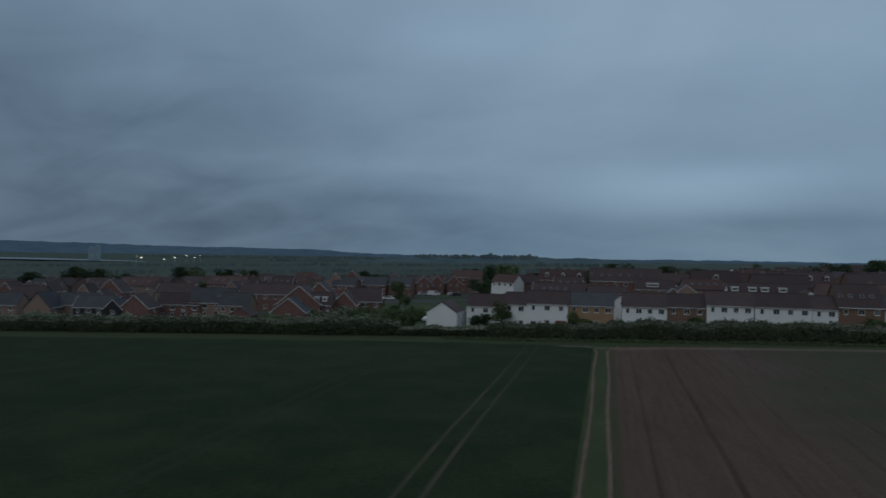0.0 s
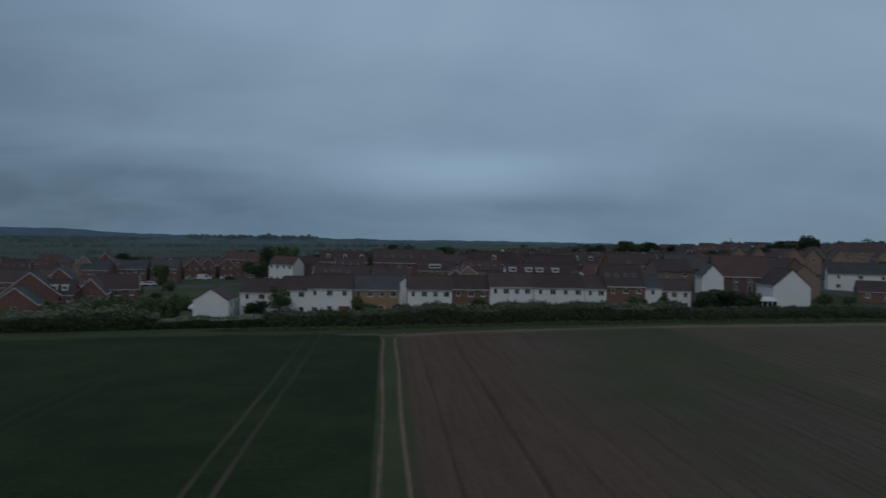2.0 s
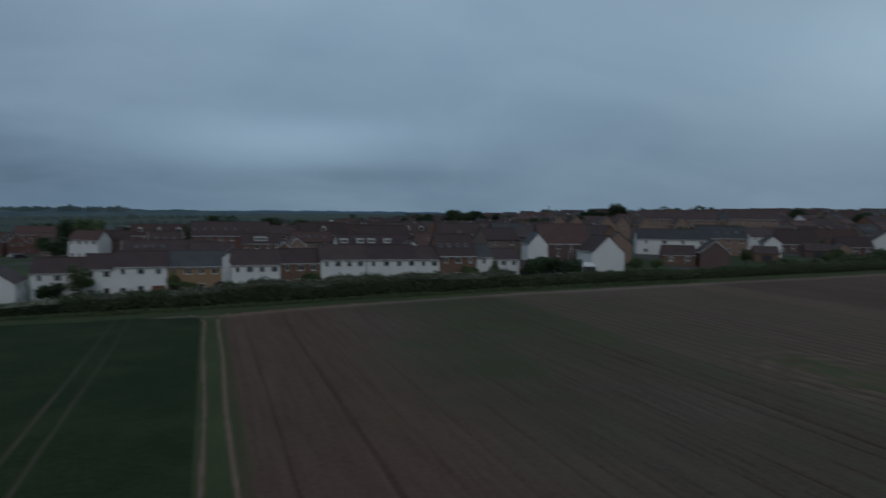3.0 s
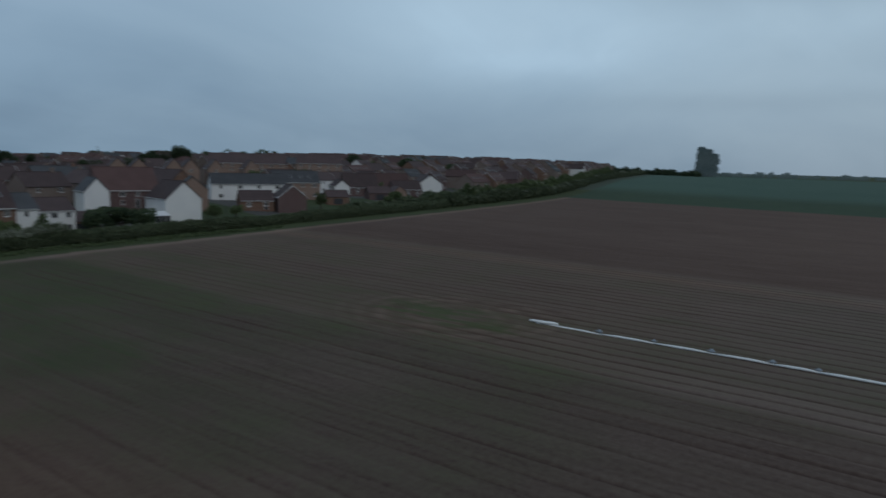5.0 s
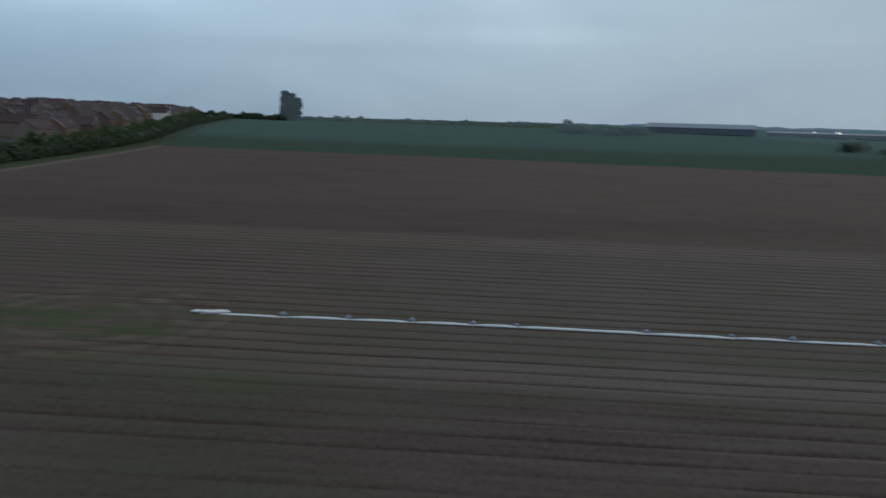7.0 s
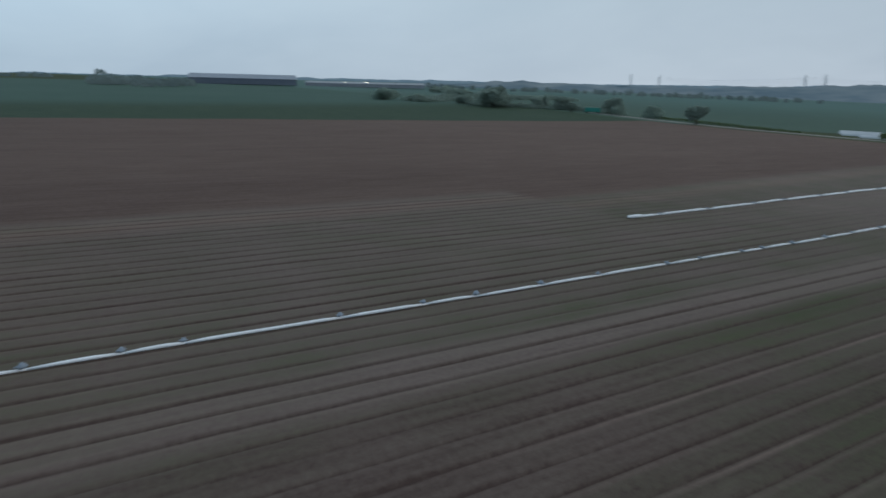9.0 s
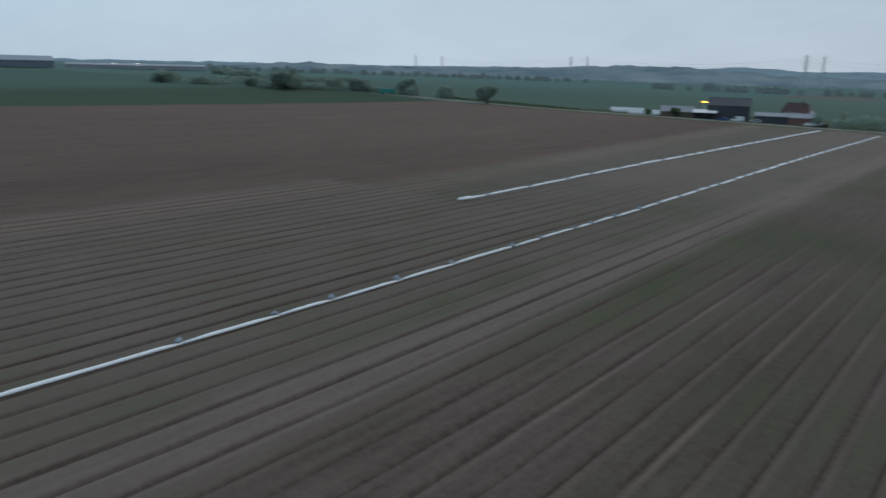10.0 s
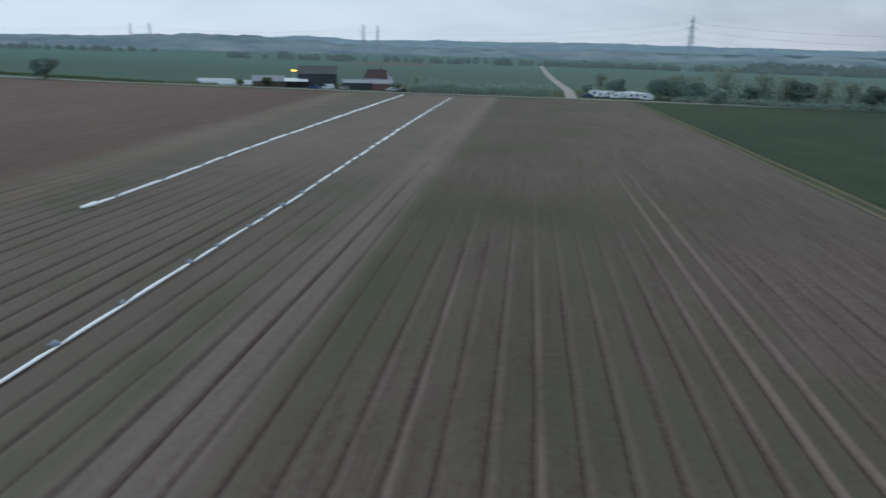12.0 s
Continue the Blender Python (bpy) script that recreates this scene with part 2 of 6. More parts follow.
M = dict(
    ground=ground_material(),
    render_white=grained("white_render", (0.70, 0.71, 0.72), (0.84, 0.84, 0.83), 0.8, 0.9, 0.2, 0.1),
    board_white=grained("white_weatherboard", (0.72, 0.73, 0.74), (0.82, 0.82, 0.82), 1.0, 0.7, 0.3, 0.1),
    board_black=grained("black_weatherboard", (0.018, 0.018, 0.02), (0.04, 0.04, 0.042), 1.0, 0.7, 0.3, 0.1),
    brick_red=brick_material("red_brick", (0.172, 0.068, 0.062), (0.228, 0.092, 0.080), (0.24, 0.21, 0.19)),
    brick_tan=brick_material("tan_brick", (0.270, 0.172, 0.136), (0.325, 0.210, 0.165), (0.31, 0.27, 0.24)),
    # next two: red and tan brick greyed, distance haze put into the colour
    brick_dull=brick_material("hazed_red_brick", (0.122, 0.068, 0.067), (0.164, 0.092, 0.089), (0.20, 0.18, 0.17)),
    brick_stock=brick_material("hazed_tan_brick", (0.196, 0.146, 0.128), (0.245, 0.182, 0.158), (0.26, 0.235, 0.215)),
    brick_orange=brick_material("orange_brick", (0.340, 0.200, 0.100), (0.400, 0.240, 0.125), (0.36, 0.31, 0.25)),
    brick_brown=brick_material("brown_brick", (0.172, 0.090, 0.062), (0.222, 0.118, 0.080), (0.25, 0.21, 0.18)),
    tile_brown=tile_material("brown_roof_tile", (0.056, 0.040, 0.042), (0.090, 0.062, 0.062)),
    tile_red=tile_material("red_roof_tile", (0.074, 0.043, 0.042), (0.112, 0.066, 0.062)),
    slate=tile_material("grey_slate", (0.048, 0.051, 0.058), (0.080, 0.084, 0.093)),
    trim=grained("white_trim_paint", (0.58, 0.59, 0.60), (0.72, 0.72, 0.71), 2.0, 0.5, 0.4, 0.0),
    door=grained("painted_door", (0.03, 0.035, 0.05), (0.06, 0.05, 0.05), 2.0, 0.5, 0.4, 0.0),
    garage=grained("garage_door_paint", (0.16, 0.055, 0.04), (0.20, 0.07, 0.05), 2.0, 0.5, 0.4, 0.1),
    metal_grey=grained("grey_sheet_metal", (0.20, 0.21, 0.23), (0.30, 0.31, 0.33), 0.7, 0.5, 0.5, 0.1),
    metal_dark=grained("dark_sheet_metal", (0.030, 0.032, 0.040), (0.055, 0.057, 0.066), 0.7, 0.55, 0.4, 0.1),
    metal_pale=grained("pale_grey_sheet_roof", (0.22, 0.25, 0.29), (0.30, 0.33, 0.37), 0.7, 0.6, 0.3, 0.1),
    metal_blue=grained("dark_blue_sheet_metal", (0.110, 0.130, 0.165), (0.150, 0.170, 0.205), 0.7, 0.6, 0.3, 0.1),
    polythene=grained("milky_polythene", (0.40, 0.43, 0.44), (0.58, 0.60, 0.60), 0.9, 0.55, 0.4, 0.2),
    metal_white=grained("white_sheet_metal", (0.62, 0.64, 0.66), (0.78, 0.79, 0.80), 0.7, 0.5, 0.4, 0.1),
    metal_green=grained("green_painted_steel", (0.02, 0.20, 0.16), (0.03, 0.27, 0.21), 1.0, 0.5, 0.4, 0.1),
    steel=grained("galvanised_steel", (0.34, 0.37, 0.40), (0.46, 0.49, 0.52), 1.0, 0.5, 0.5, 0.0),
    fleece=grained("white_crop_fleece", (0.76, 0.79, 0.80), (0.90, 0.91, 0.91), 2.0, 0.85, 0.2, 0.5, dist=0.02),
    bag=grained("grey_sandbag_cloth", (0.20, 0.24, 0.28), (0.36, 0.41, 0.46), 4.0, 0.9, 0.2, 0.5),
    wood=grained("weathered_wood", (0.10, 0.075, 0.055), (0.18, 0.14, 0.11), 3.0, 0.9, 0.2, 0.3),
    bark=grained("tree_bark", (0.06, 0.05, 0.042), (0.13, 0.11, 0.09), 4.0, 0.95, 0.1, 0.5),
    leaf_dark=leaf_material("dark_foliage", (0.042, 0.068, 0.040), (0.090, 0.124, 0.064)),
    leaf_mid=leaf_material("spring_foliage", (0.078, 0.118, 0.056), (0.165, 0.205, 0.095)),
    leaf_pale=leaf_material("pale_young_foliage", (0.19, 0.225, 0.165), (0.29, 0.315, 0.235)),
    # leaves of far trees, paled and blued: haze put into the base colour
    leaf_far=leaf_material("haze_tinted_foliage", (0.085, 0.128, 0.118), (0.140, 0.185, 0.160)),
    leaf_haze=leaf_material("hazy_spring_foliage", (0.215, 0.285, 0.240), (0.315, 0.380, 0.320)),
    leaf_hedge=leaf_material("hawthorn_hedge", (0.066, 0.092, 0.056), (0.140, 0.165, 0.095)),
    leaf_bloom=leaf_material("hawthorn_blossom", (0.20, 0.24, 0.16), (0.46, 0.47, 0.40)),
    tyre=grained("tyre_rubber", (0.012, 0.012, 0.013), (0.025, 0.025, 0.026), 4.0, 0.85, 0.2, 0.0),
    chalk=grained("pale_gravel_track", (0.26, 0.24, 0.21), (0.38, 0.35, 0.31), 2.0, 0.95, 0.1, 0.4),
    water=grained("estuary_water", (0.10, 0.12, 0.14), (0.14, 0.16, 0.18), 0.05, 0.25, 0.6, 0.1),
)


def glass_material():
    m = Mat("window_glass", 0.08, 0, 0.6)
    m.color(m.mix(m.rand(), rgb(0.015, 0.018, 0.022), rgb(0.06, 0.065, 0.07)))
    return m.m


def glow_material(name, col, strength):
    m = Mat(name, 0.5)
    m.color(rgb(*col))
    m.b.inputs["Emission Color"].default_value = rgb(*col)
    m.b.inputs["Emission Strength"].default_value = strength
    return m.m


def paint_material(name, col):
    m = Mat(name, 0.3, 0, 0.5)
    m.color(m.mix(m.math("MULTIPLY", m.noise(3, 4), 0.3), rgb(*col), rgb(col[0] * 0.6, col[1] * 0.6, col[2] * 0.6)))
    return m.m


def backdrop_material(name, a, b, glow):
    """Far land with the damp evening haze put into its blue-grey colour and a faint glow."""
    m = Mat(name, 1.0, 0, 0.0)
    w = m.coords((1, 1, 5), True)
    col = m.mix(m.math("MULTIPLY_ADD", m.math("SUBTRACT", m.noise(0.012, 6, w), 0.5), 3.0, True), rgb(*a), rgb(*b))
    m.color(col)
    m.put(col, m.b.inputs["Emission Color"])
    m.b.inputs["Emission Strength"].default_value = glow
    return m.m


M["glass"] = glass_material()
M["amber"] = glow_material("amber_lamp", (1.0, 0.50, 0.06), 2.2)
M["white_lamp"] = glow_material("white_lamp", (1.0, 0.93, 0.80), 2.5)

# ---------------------------------------------------------------- lie of the land


def smooth(a, b, v):
    t = np.clip((np.asarray(v, float) - a) / (b - a), 0, 1)
    return t * t * (3 - 2 * t)


def lattice(ix, iy, seed):
    h = np.sin(ix * 127.1 + iy * 311.7 + seed * 74.7) * 43758.5453
    return h - np.floor(h)


def value_noise(x, y, scale, seed=0, octaves=3):
    """Soft random field, 0 to 1."""
    out, amp, total = 0.0, 1.0, 0.0
    x, y = np.asarray(x, float) / scale, np.asarray(y, float) / scale
    for o in range(octaves):
        ix, iy = np.floor(x), np.floor(y)
        fx, fy = x - ix, y - iy
        fx, fy = fx * fx * (3 - 2 * fx), fy * fy * (3 - 2 * fy)
        a, b = lattice(ix, iy, seed + o), lattice(ix + 1, iy, seed + o)
        c, d = lattice(ix, iy + 1, seed + o), lattice(ix + 1, iy + 1, seed + o)
        out = out + amp * ((a * (1 - fx) + b * fx) * (1 - fy) + (c * (1 - fx) + d * fx) * fy)
        total, amp, x, y = total + amp, amp * 0.5, x * 2.03 + 11.3, y * 2.03 + 5.7
    return out / total


DIP_X = [-200, -150, -120, -100, -75, -60, -45, -35, -27, -19, -10, 12, 25, 60, 90]
DIP_Z = [-1.7, -1.7, -1.6, -1.2, -0.5, -0.7, -0.9, -1.1, -0.8, -0.3, 0, 0, 0.55, 0.6, 0]
HILL_X = [-40, 0, 40, 70, 100, 135, 170, 200, 240]
HILL_Z = [0, 1.5, 2.0, 2.8, 3.2, 2.2, 1.7, 0.8, 0]
FAR_R = [300, 600, 1200, 2500, 4900]
FAR_AZ = [-180, -120, -60, -45, -20, 0, 30, 55, 75, 100, 130, 160, 180]
FAR_Z = [
    (-5, -6, -4, 0, 4), (-5, -8, -10, -8, 4), (-5.5, -13, -22, -32, -8), (-5, -12, -21, -31, -8), (-3.4, -7, -10, -10, 4),
    (-1.2, -1.0, 0, 2, 6), (5.5, 15.5, 14, 12, 8), (6.5, 16, 14, 12, 8), (4.8, 9.5, 10.5, 10, 8), (3.6, 6.0, 9.5, 8, 6),
    (0.2, 2, 5, 6, 4), (-3.2, -4, -2, 1, 4), (-5, -6, -4, 0, 4),
]


def land(x, y):
    """Height of the ground, in metres, without the furrows."""
    x, y = np.asarray(x, float), np.asarray(y, float)
    u, v = np.clip(x, -320, 330) / 100, (np.clip(y, -290, 330) - 300) / 100
    near = 1.781 * u + 0.0702 * v - 0.0605 * u * u + 0.1743 * u * v - 0.1212 * v * v
    r = np.hypot(x - 40, y)
    az = np.degrees(np.arctan2(x - 40, y))
    rows = np.array([np.interp(az, FAR_AZ, [z[k] for z in FAR_Z]) for k in range(5)])
    lr = np.log(np.clip(r, 300, 4900))
    knots = np.log(FAR_R)
    far = rows[0].copy()
    for k in range(4):
        f = np.clip((lr - knots[k]) / (knots[k + 1] - knots[k]), 0, 1)
        far = far + (rows[k + 1] - rows[k]) * f
    w = smooth(250, 430, r)
    # the estate stands in a dip to the west and climbs a hill to the east
    behind = smooth(2, 10, y - hedge_y(x))
    dip = np.interp(x, DIP_X, DIP_Z) * behind * (1 - smooth(205, 240, y))
    foot = np.interp(x, [40, 90], [195, 164])
    hill = np.interp(x, HILL_X, HILL_Z) * smooth(0, 30, y - foot)
    return (near + dip + hill) * (1 - w) + far * w


def land_at(x, y):
    return float(land(x, y))


EDGE_X = [-400, -130, -40, -3, 2, 25, 60, 100, 175, 225, 285, 420, 700]
EDGE_Y = [40, 104, 121, 124, 124, 130.3, 135.4, 138.8, 144.2, 149.0, 157, 190, 260]
HEDGE_Y = [58, 117, 133, 136.5, 137, 141.5, 145.5, 147.6, 154.0, 159.5, 168, 199, 268]


def edge_y(x):
    """The north edge of the fields."""
    return np.interp(x, EDGE_X, EDGE_Y)


def hedge_y(x):
    return np.interp(x, EDGE_X, HEDGE_Y)


BED, BED0 = 1.9375, 28.9  # pitch of the vegetable beds and the place of one furrow
SOUTH = -252.0  # south end of the field


def bed_east(y):
    return np.where(y > -29.5, 104.0, 96.5 + (-29.5 - y) * 0.088)


def furrow(x, y):
    """1 in the middle of a wheel furrow, 0 on a bed."""
    p = (x - BED0) / BED
    off = np.abs(p - np.round(p)) * BED
    n = np.round(p)
    wide = 0.105 + 0.055 * lattice(n, n * 0 + 3, 5) + 0.015 * smooth(52.5, 54, x) * (1 - smooth(64, 70, x))
    core = 1 - smooth(wide * 0.55, wide * 1.7, off)
    strength = 0.75 + 0.4 * lattice(n, n * 0 + 1, 2)
    # north of the turning place only a few wheel marks stay deep
    worn = 0.12 + 1.0 * lattice(n, n * 0 + 4, 6) ** 3
    worn = np.where((n == 8) | (n == 9) | (n == -12) | (n == -9), 1.45, worn)
    worn = 1 + (worn - 1) * smooth(12, 30, y) * (1 - smooth(49, 52, x))
    strength = strength * np.where(x < 24, np.where(y < 12, 0.8, worn), worn)
    zone = smooth(3.2, 4.5, x) * (1 - smooth(0, 3, x - bed_east(y)))
    zone = zone * smooth(4, 16, edge_y(x) - y) * smooth(0, 5, y - SOUTH)
    zone = zone * (0.85 + 0.15 * smooth(25, 30, x))
    west = 1 - smooth(49, 53, x)
    soft = 1 - 0.28 * west - 0.42 * smooth(52.5, 54, x) * (1 - smooth(66, 67.5, x))
    soft = np.where(n == 14, np.maximum(soft, 1.3 - 0.5 * smooth(18, 34, y)), soft)
    soft = np.where(n == 15, np.maximum(soft, 0.75 + 0.4 * smooth(18, 34, y)), soft)
    soft = np.where(n == 16, np.maximum(soft, 0.6 + 0.6 * smooth(18, 34, y)), soft)
    turned = np.exp(-(((x - 62.6) / 6.5) ** 2 + ((y - 66) / 10.0) ** 2))
    return core * strength * soft * zone * (1 - 0.85 * turned) * (0.05 + 0.95 * smooth(-80 + 26 * west, -2, y)) * (1 - 0.45 * smooth(52, 85, y) * smooth(40, 52, x))


def shoulder(x, y):
    """1 on the crumbled dry shoulder along the west side of a furrow."""
    p = (x - BED0) / BED
    n = np.round(p)
    off = (p - n) * BED + 0.34
    pale = (1 - smooth(0.06, 0.26, np.abs(off))) * (0.35 + 0.65 * lattice(n, n * 0 + 7, 4))
    pale = np.where((n == 0) | (n == -1), 1.15 * (1 - smooth(0.1, 0.36, np.abs(off))), pale)
    pale = pale * (1 - 0.92 * smooth(6, 32, y) * (1 - smooth(50, 53, x)))
    long = np.where((n == 0) | (n == -1), -88, -58)
    return pale * (0.04 + 0.96 * smooth(long, long + 55, y)) * (0.12 + 0.88 * smooth(14, 27, x)) * (1 - 0.65 * smooth(48, 50, x)) * (1 - smooth(0, 3, x - bed_east(y))) * smooth(4, 16, edge_y(x) - y) * smooth(0, 5, y - SOUTH)


def axis(parts):
    out = []
    for a, b, step in parts:
        out += list(np.arange(a, b - step * 0.25, step))
    return np.array(out + [parts[-1][1]])


def growing(start, end, first, rate=1.16):
    out, step, v = [], first, start
    while v < end:
        v += step
        out.append(min(v, end))
        step *= rate
    return np.array(out)


def build_ground():
    fine = BED / 12
    x0 = BED0 - 14 * BED
    xs = np.concatenate([
        -growing(170, 4900, 3.0)[::-1], axis([(-170, -56, 2.0), (-56, -14, 0.5), (-14, x0, 0.2)])[:-1],
        axis([(x0, x0 + 54 * BED, fine)]), axis([(x0 + 54 * BED + 0.5, 130, 1.0), (130, 300, 2.5)]), growing(300, 4900, 3.0)])
    ys = np.concatenate([-growing(300, 4900, 3.0)[::-1], axis([(-300, 43, 3.0), (43, 85, 0.8), (85, 100, 3.0), (100, 175, 1.0), (175, 300, 3.0)]), growing(300, 4900, 3.0)])
    X, Y = np.meshgrid(xs, ys)
    Z = land(X, Y)
    fu = furrow(X, Y)
    ey = edge_y(X)
    inside = (Y < ey) & (Y > SOUTH)
    crop = smooth(0, 0.25, -0.35 - X) * inside
    strip = (X > -0.45) & (X < 2.4) & inside
    soil = (X >= 2.4) & (X < 274) & inside
    red = smooth(0, 5, X - bed_east(Y)) * soil
    east = (X >= 274) & inside & (X < 900)
    n1, n2, n3 = value_noise(X, Y, 22, 1), value_noise(X, Y, 7, 2), value_noise(X * 6, Y, 30, 3)
    # tramlines in the standing crop
    tram = 0 * X
    for c, s in ((-12.4, 0.38), (-10.4, 0.38), (-32.9, 0.25), (-31.0, 0.25), (-53.0, 0.25), (-51.1, 0.25)):
        tram = np.maximum(tram, s * (1 - smooth(0.05, 0.29, np.abs(X - c - 0.15 * np.sin(Y / 13)))) * (1 - 0.7 * smooth(70, 115, Y)) * smooth(-40, 15, Y))
    # wheel tracks of the field path
    flare = smooth(8, 0, ey - Y)
    left_x = 0.10 + 0.12 * np.sin(Y / 9) - 2.2 * flare ** 2
    right_x = 2.05 + 0.10 * np.sin(Y / 7 + 1) + 1.6 * flare ** 3
    ragged = 0.16 * (value_noise(X, Y, 1.3, 77, 2) - 0.5)
    track = np.maximum(1 - smooth(0.05, 0.26, np.abs(X - left_x) + ragged), 1 - smooth(0.07, 0.29, np.abs(X - right_x) + ragged))
    track = track * smooth(-0.2, 0.5, 0.30 + n2) * (Y < ey + 1.5) * (Y > SOUTH) * (X > -3) * (X < 4.5)
    # the ground south, north and far off is grassed unless it is a field
    cover, lush, dry, blue, paved_haze = 0.96 + 0 * X, 0.42 + 0.25 * (n1 - 0.5), 0.45 + 0 * X, 0 * X, 0 * X
    # standing crop
    cover = np.where(crop > 0, 1 - 0.93 * tram * crop, cover)
    # tramlines further west go dark: the crop's shade put into leaf and soil tone
    lush = np.where(crop > 0, 0.06 + 0.22 * (n1 - 0.5) - 0.10 * (tram > 0.05) * (X < -20) * tram, lush)
    dry = np.where(crop > 0, np.where(X < -20, 0.05, 0.70), dry)
    # haze tint in the crop's green, rising southward
    blue = np.where(crop > 0, 0.09 * (1 - smooth(-90, 10, Y)), blue)
    # path
    onpath = strip | (track > 0.05)
    cover = np.where(onpath, 0.97 - 0.95 * track, cover)
    lush = np.where(strip, 0.50 + 0.3 * (n2 - 0.5), lush)
    dry = np.where(onpath, 0.86, dry)
    # bare and weedy beds
    weeds = np.clip(0.30 + (1.0 - 0.70 * smooth(52, 58, X)) * (n1 - 0.5) + 0.5 * (n3 - 0.5) - 0.01 * smooth(58, 66, X), 0, 0.75)
    dark_side = smooth(52.5, 54.5, X)
    pale = smooth(52.4, 54.5, X) * (1 - smooth(57, 60, X)) * (1 - 0.9 * smooth(30, 62, Y))
    weeds = weeds * (1 - 0.70 * pale)
    lane = smooth(0.30, 0.75, value_noise(X, Y * 0.15, 6, 9))
    weeds = weeds + (0.08 + 0.20 * lane) * (1 - dark_side) * smooth(22, 36, X) * (1 - 0.75 * smooth(10, 40, Y) + 0.60 * smooth(50, 80, Y)) + 0.10 * smooth(62, 68, X) * lane
    patch = (np.exp(-(((X - 64.2) / 1.5) ** 2 + ((Y - 65.5) / 4.8) ** 2)) + np.exp(-(((X - 60.6) / 1.5) ** 2 + ((Y - 63.0) / 6.0) ** 2))) * np.clip(0.32 + 5.5 * (value_noise(X * 2.6, Y * 0.55, 2.4, 73, 3) - 0.42), 0, 1.6)
    thick = np.exp(-(((X - 51) / 4) ** 2 + ((Y - 66) / 46) ** 2)) + 6.0 * patch + 1.1 * np.exp(-(((X - 76) / 2.6) ** 2 + ((Y - 40) / 11) ** 2)) * value_noise(X * 2, Y * 0.4, 3, 74, 2) + 2.2 * np.exp(-(((X - 54.0) / 1.0) ** 2 + ((Y - 60) / 6.0) ** 2)) + 0.55 * np.exp(-(((X - 51) / 2.8) ** 2 + ((Y + 17) / 12) ** 2))
    weeds = weeds + 0.09 * np.exp(-(((X - 51.6) / 1.5) ** 2)) * (0.3 + 1.4 * value_noise(X, Y * 0.2, 8, 63, 2))
    weeds = np.clip(weeds + (0.48 - 0.32 * (X < 55)) * thick * (0.4 + n2), 0, 0.95)
    weeds = weeds * (1 - 0.42 * (1 - smooth(-95, -25, Y)))
    weeds = weeds * (1 - 0.38 * smooth(-4, 24, Y) * (1 - smooth(48, 70, Y)) * (1 - smooth(50, 53, X)))
    weeds = weeds * (1 - 0.45 * np.exp(-(((Y + 58) / 24) ** 2)) * (1 - dark_side))
    tilled = 1 - smooth(14, 30, X)
    weeds = weeds * (1 - 0.80 * tilled * (0.35 + 0.65 * smooth(-25, 45, Y)))
    weeds = weeds * (1 - 0.92 * np.clip(fu * 1.3, 0, 1)) * (1 - 0.97 * red)
    back = smooth(84, 88, X) * (Y < -28) * (1 - smooth(0, 10, X - bed_east(Y) - 4))
    weeds = np.clip(weeds + 0.30 * back * (1 - red), 0, 0.9)
    weeds = weeds * (1 - 0.38 * smooth(66, 70, X))
    weeds = np.clip(weeds + 0.75 * (1 - smooth(2.7, 3.5, X)) * (n2 + 0.2), 0, 0.95)
    cover = np.where(soil & (track < 0.05), weeds, cover)
    lush = np.where(soil, 0.40 + 0.25 * (n2 - 0.5) + 0.12 * np.clip(thick, 0, 1) + 0.08 * np.clip(2 * patch, 0, 1), lush)
    bed_dry = 0.30 - 0.08 * smooth(10, 50, Y) * smooth(20, 32, X) * (1 - smooth(50, 54, X)) + 0.18 * smooth(50, 54, X) * (1 - 0.5 * smooth(50, 85, Y)) + 0.25 * (n3 - 0.5) + 0.05 * pale + 0.10 * smooth(52, 56, X) * (1 - smooth(0, 55, Y))
    bed_dry = bed_dry + 0.10 * (1 - smooth(-95, -25, Y))
    bed_dry = bed_dry - 0.08 * tilled * smooth(20, 70, Y)
    swirl = np.hypot(X - 62.6, (Y - 63.0) * 0.8)
    marks = (0.5 * np.sin(swirl * 2.6 + 9 * value_noise(X, Y, 4.0, 71, 2)) + 1.8 * (value_noise(X, Y, 1.8, 72, 2) - 0.5)) * np.exp(-(((swirl - 6.5) / 4.2) ** 2)) * soil
    bed_dry = bed_dry + 0.30 * marks
    cover_marks = np.clip(1 - 0.45 * np.abs(marks), 0, 1)
    # furrow bottoms get a dark soil tone: their shade put into the colour
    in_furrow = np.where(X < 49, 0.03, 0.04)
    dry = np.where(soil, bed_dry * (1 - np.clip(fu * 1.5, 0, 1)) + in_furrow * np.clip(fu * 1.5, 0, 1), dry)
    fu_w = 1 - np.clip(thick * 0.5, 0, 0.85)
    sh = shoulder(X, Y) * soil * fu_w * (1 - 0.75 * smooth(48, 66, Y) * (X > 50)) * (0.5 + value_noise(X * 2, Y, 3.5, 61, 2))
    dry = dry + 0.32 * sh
    cover = np.where(soil, cover * (1 - 0.85 * np.clip(sh, 0, 1)), cover)
    seam = np.exp(-(((X - bed_east(Y) - 1.5) / 2.5) ** 2)) * soil
    head = np.exp(-(((ey - Y - 1.5) / 1.8) ** 2)) * soil
    lip = np.exp(-(((X - bed_east(Y) + 2.5) / 3.0) ** 2)) * soil
    shade = np.exp(-(((X - bed_east(Y) - 14) / 20) ** 2)) * red
    dry = dry * (1 - 0.36 * red) - 0.10 * shade + 0.08 * seam + 0.12 * lip + 0.45 * head
    cover = cover * np.where(soil, cover_marks * (1 - 0.5 * lip), 1)
    cover = cover * (1 - 0.8 * head)
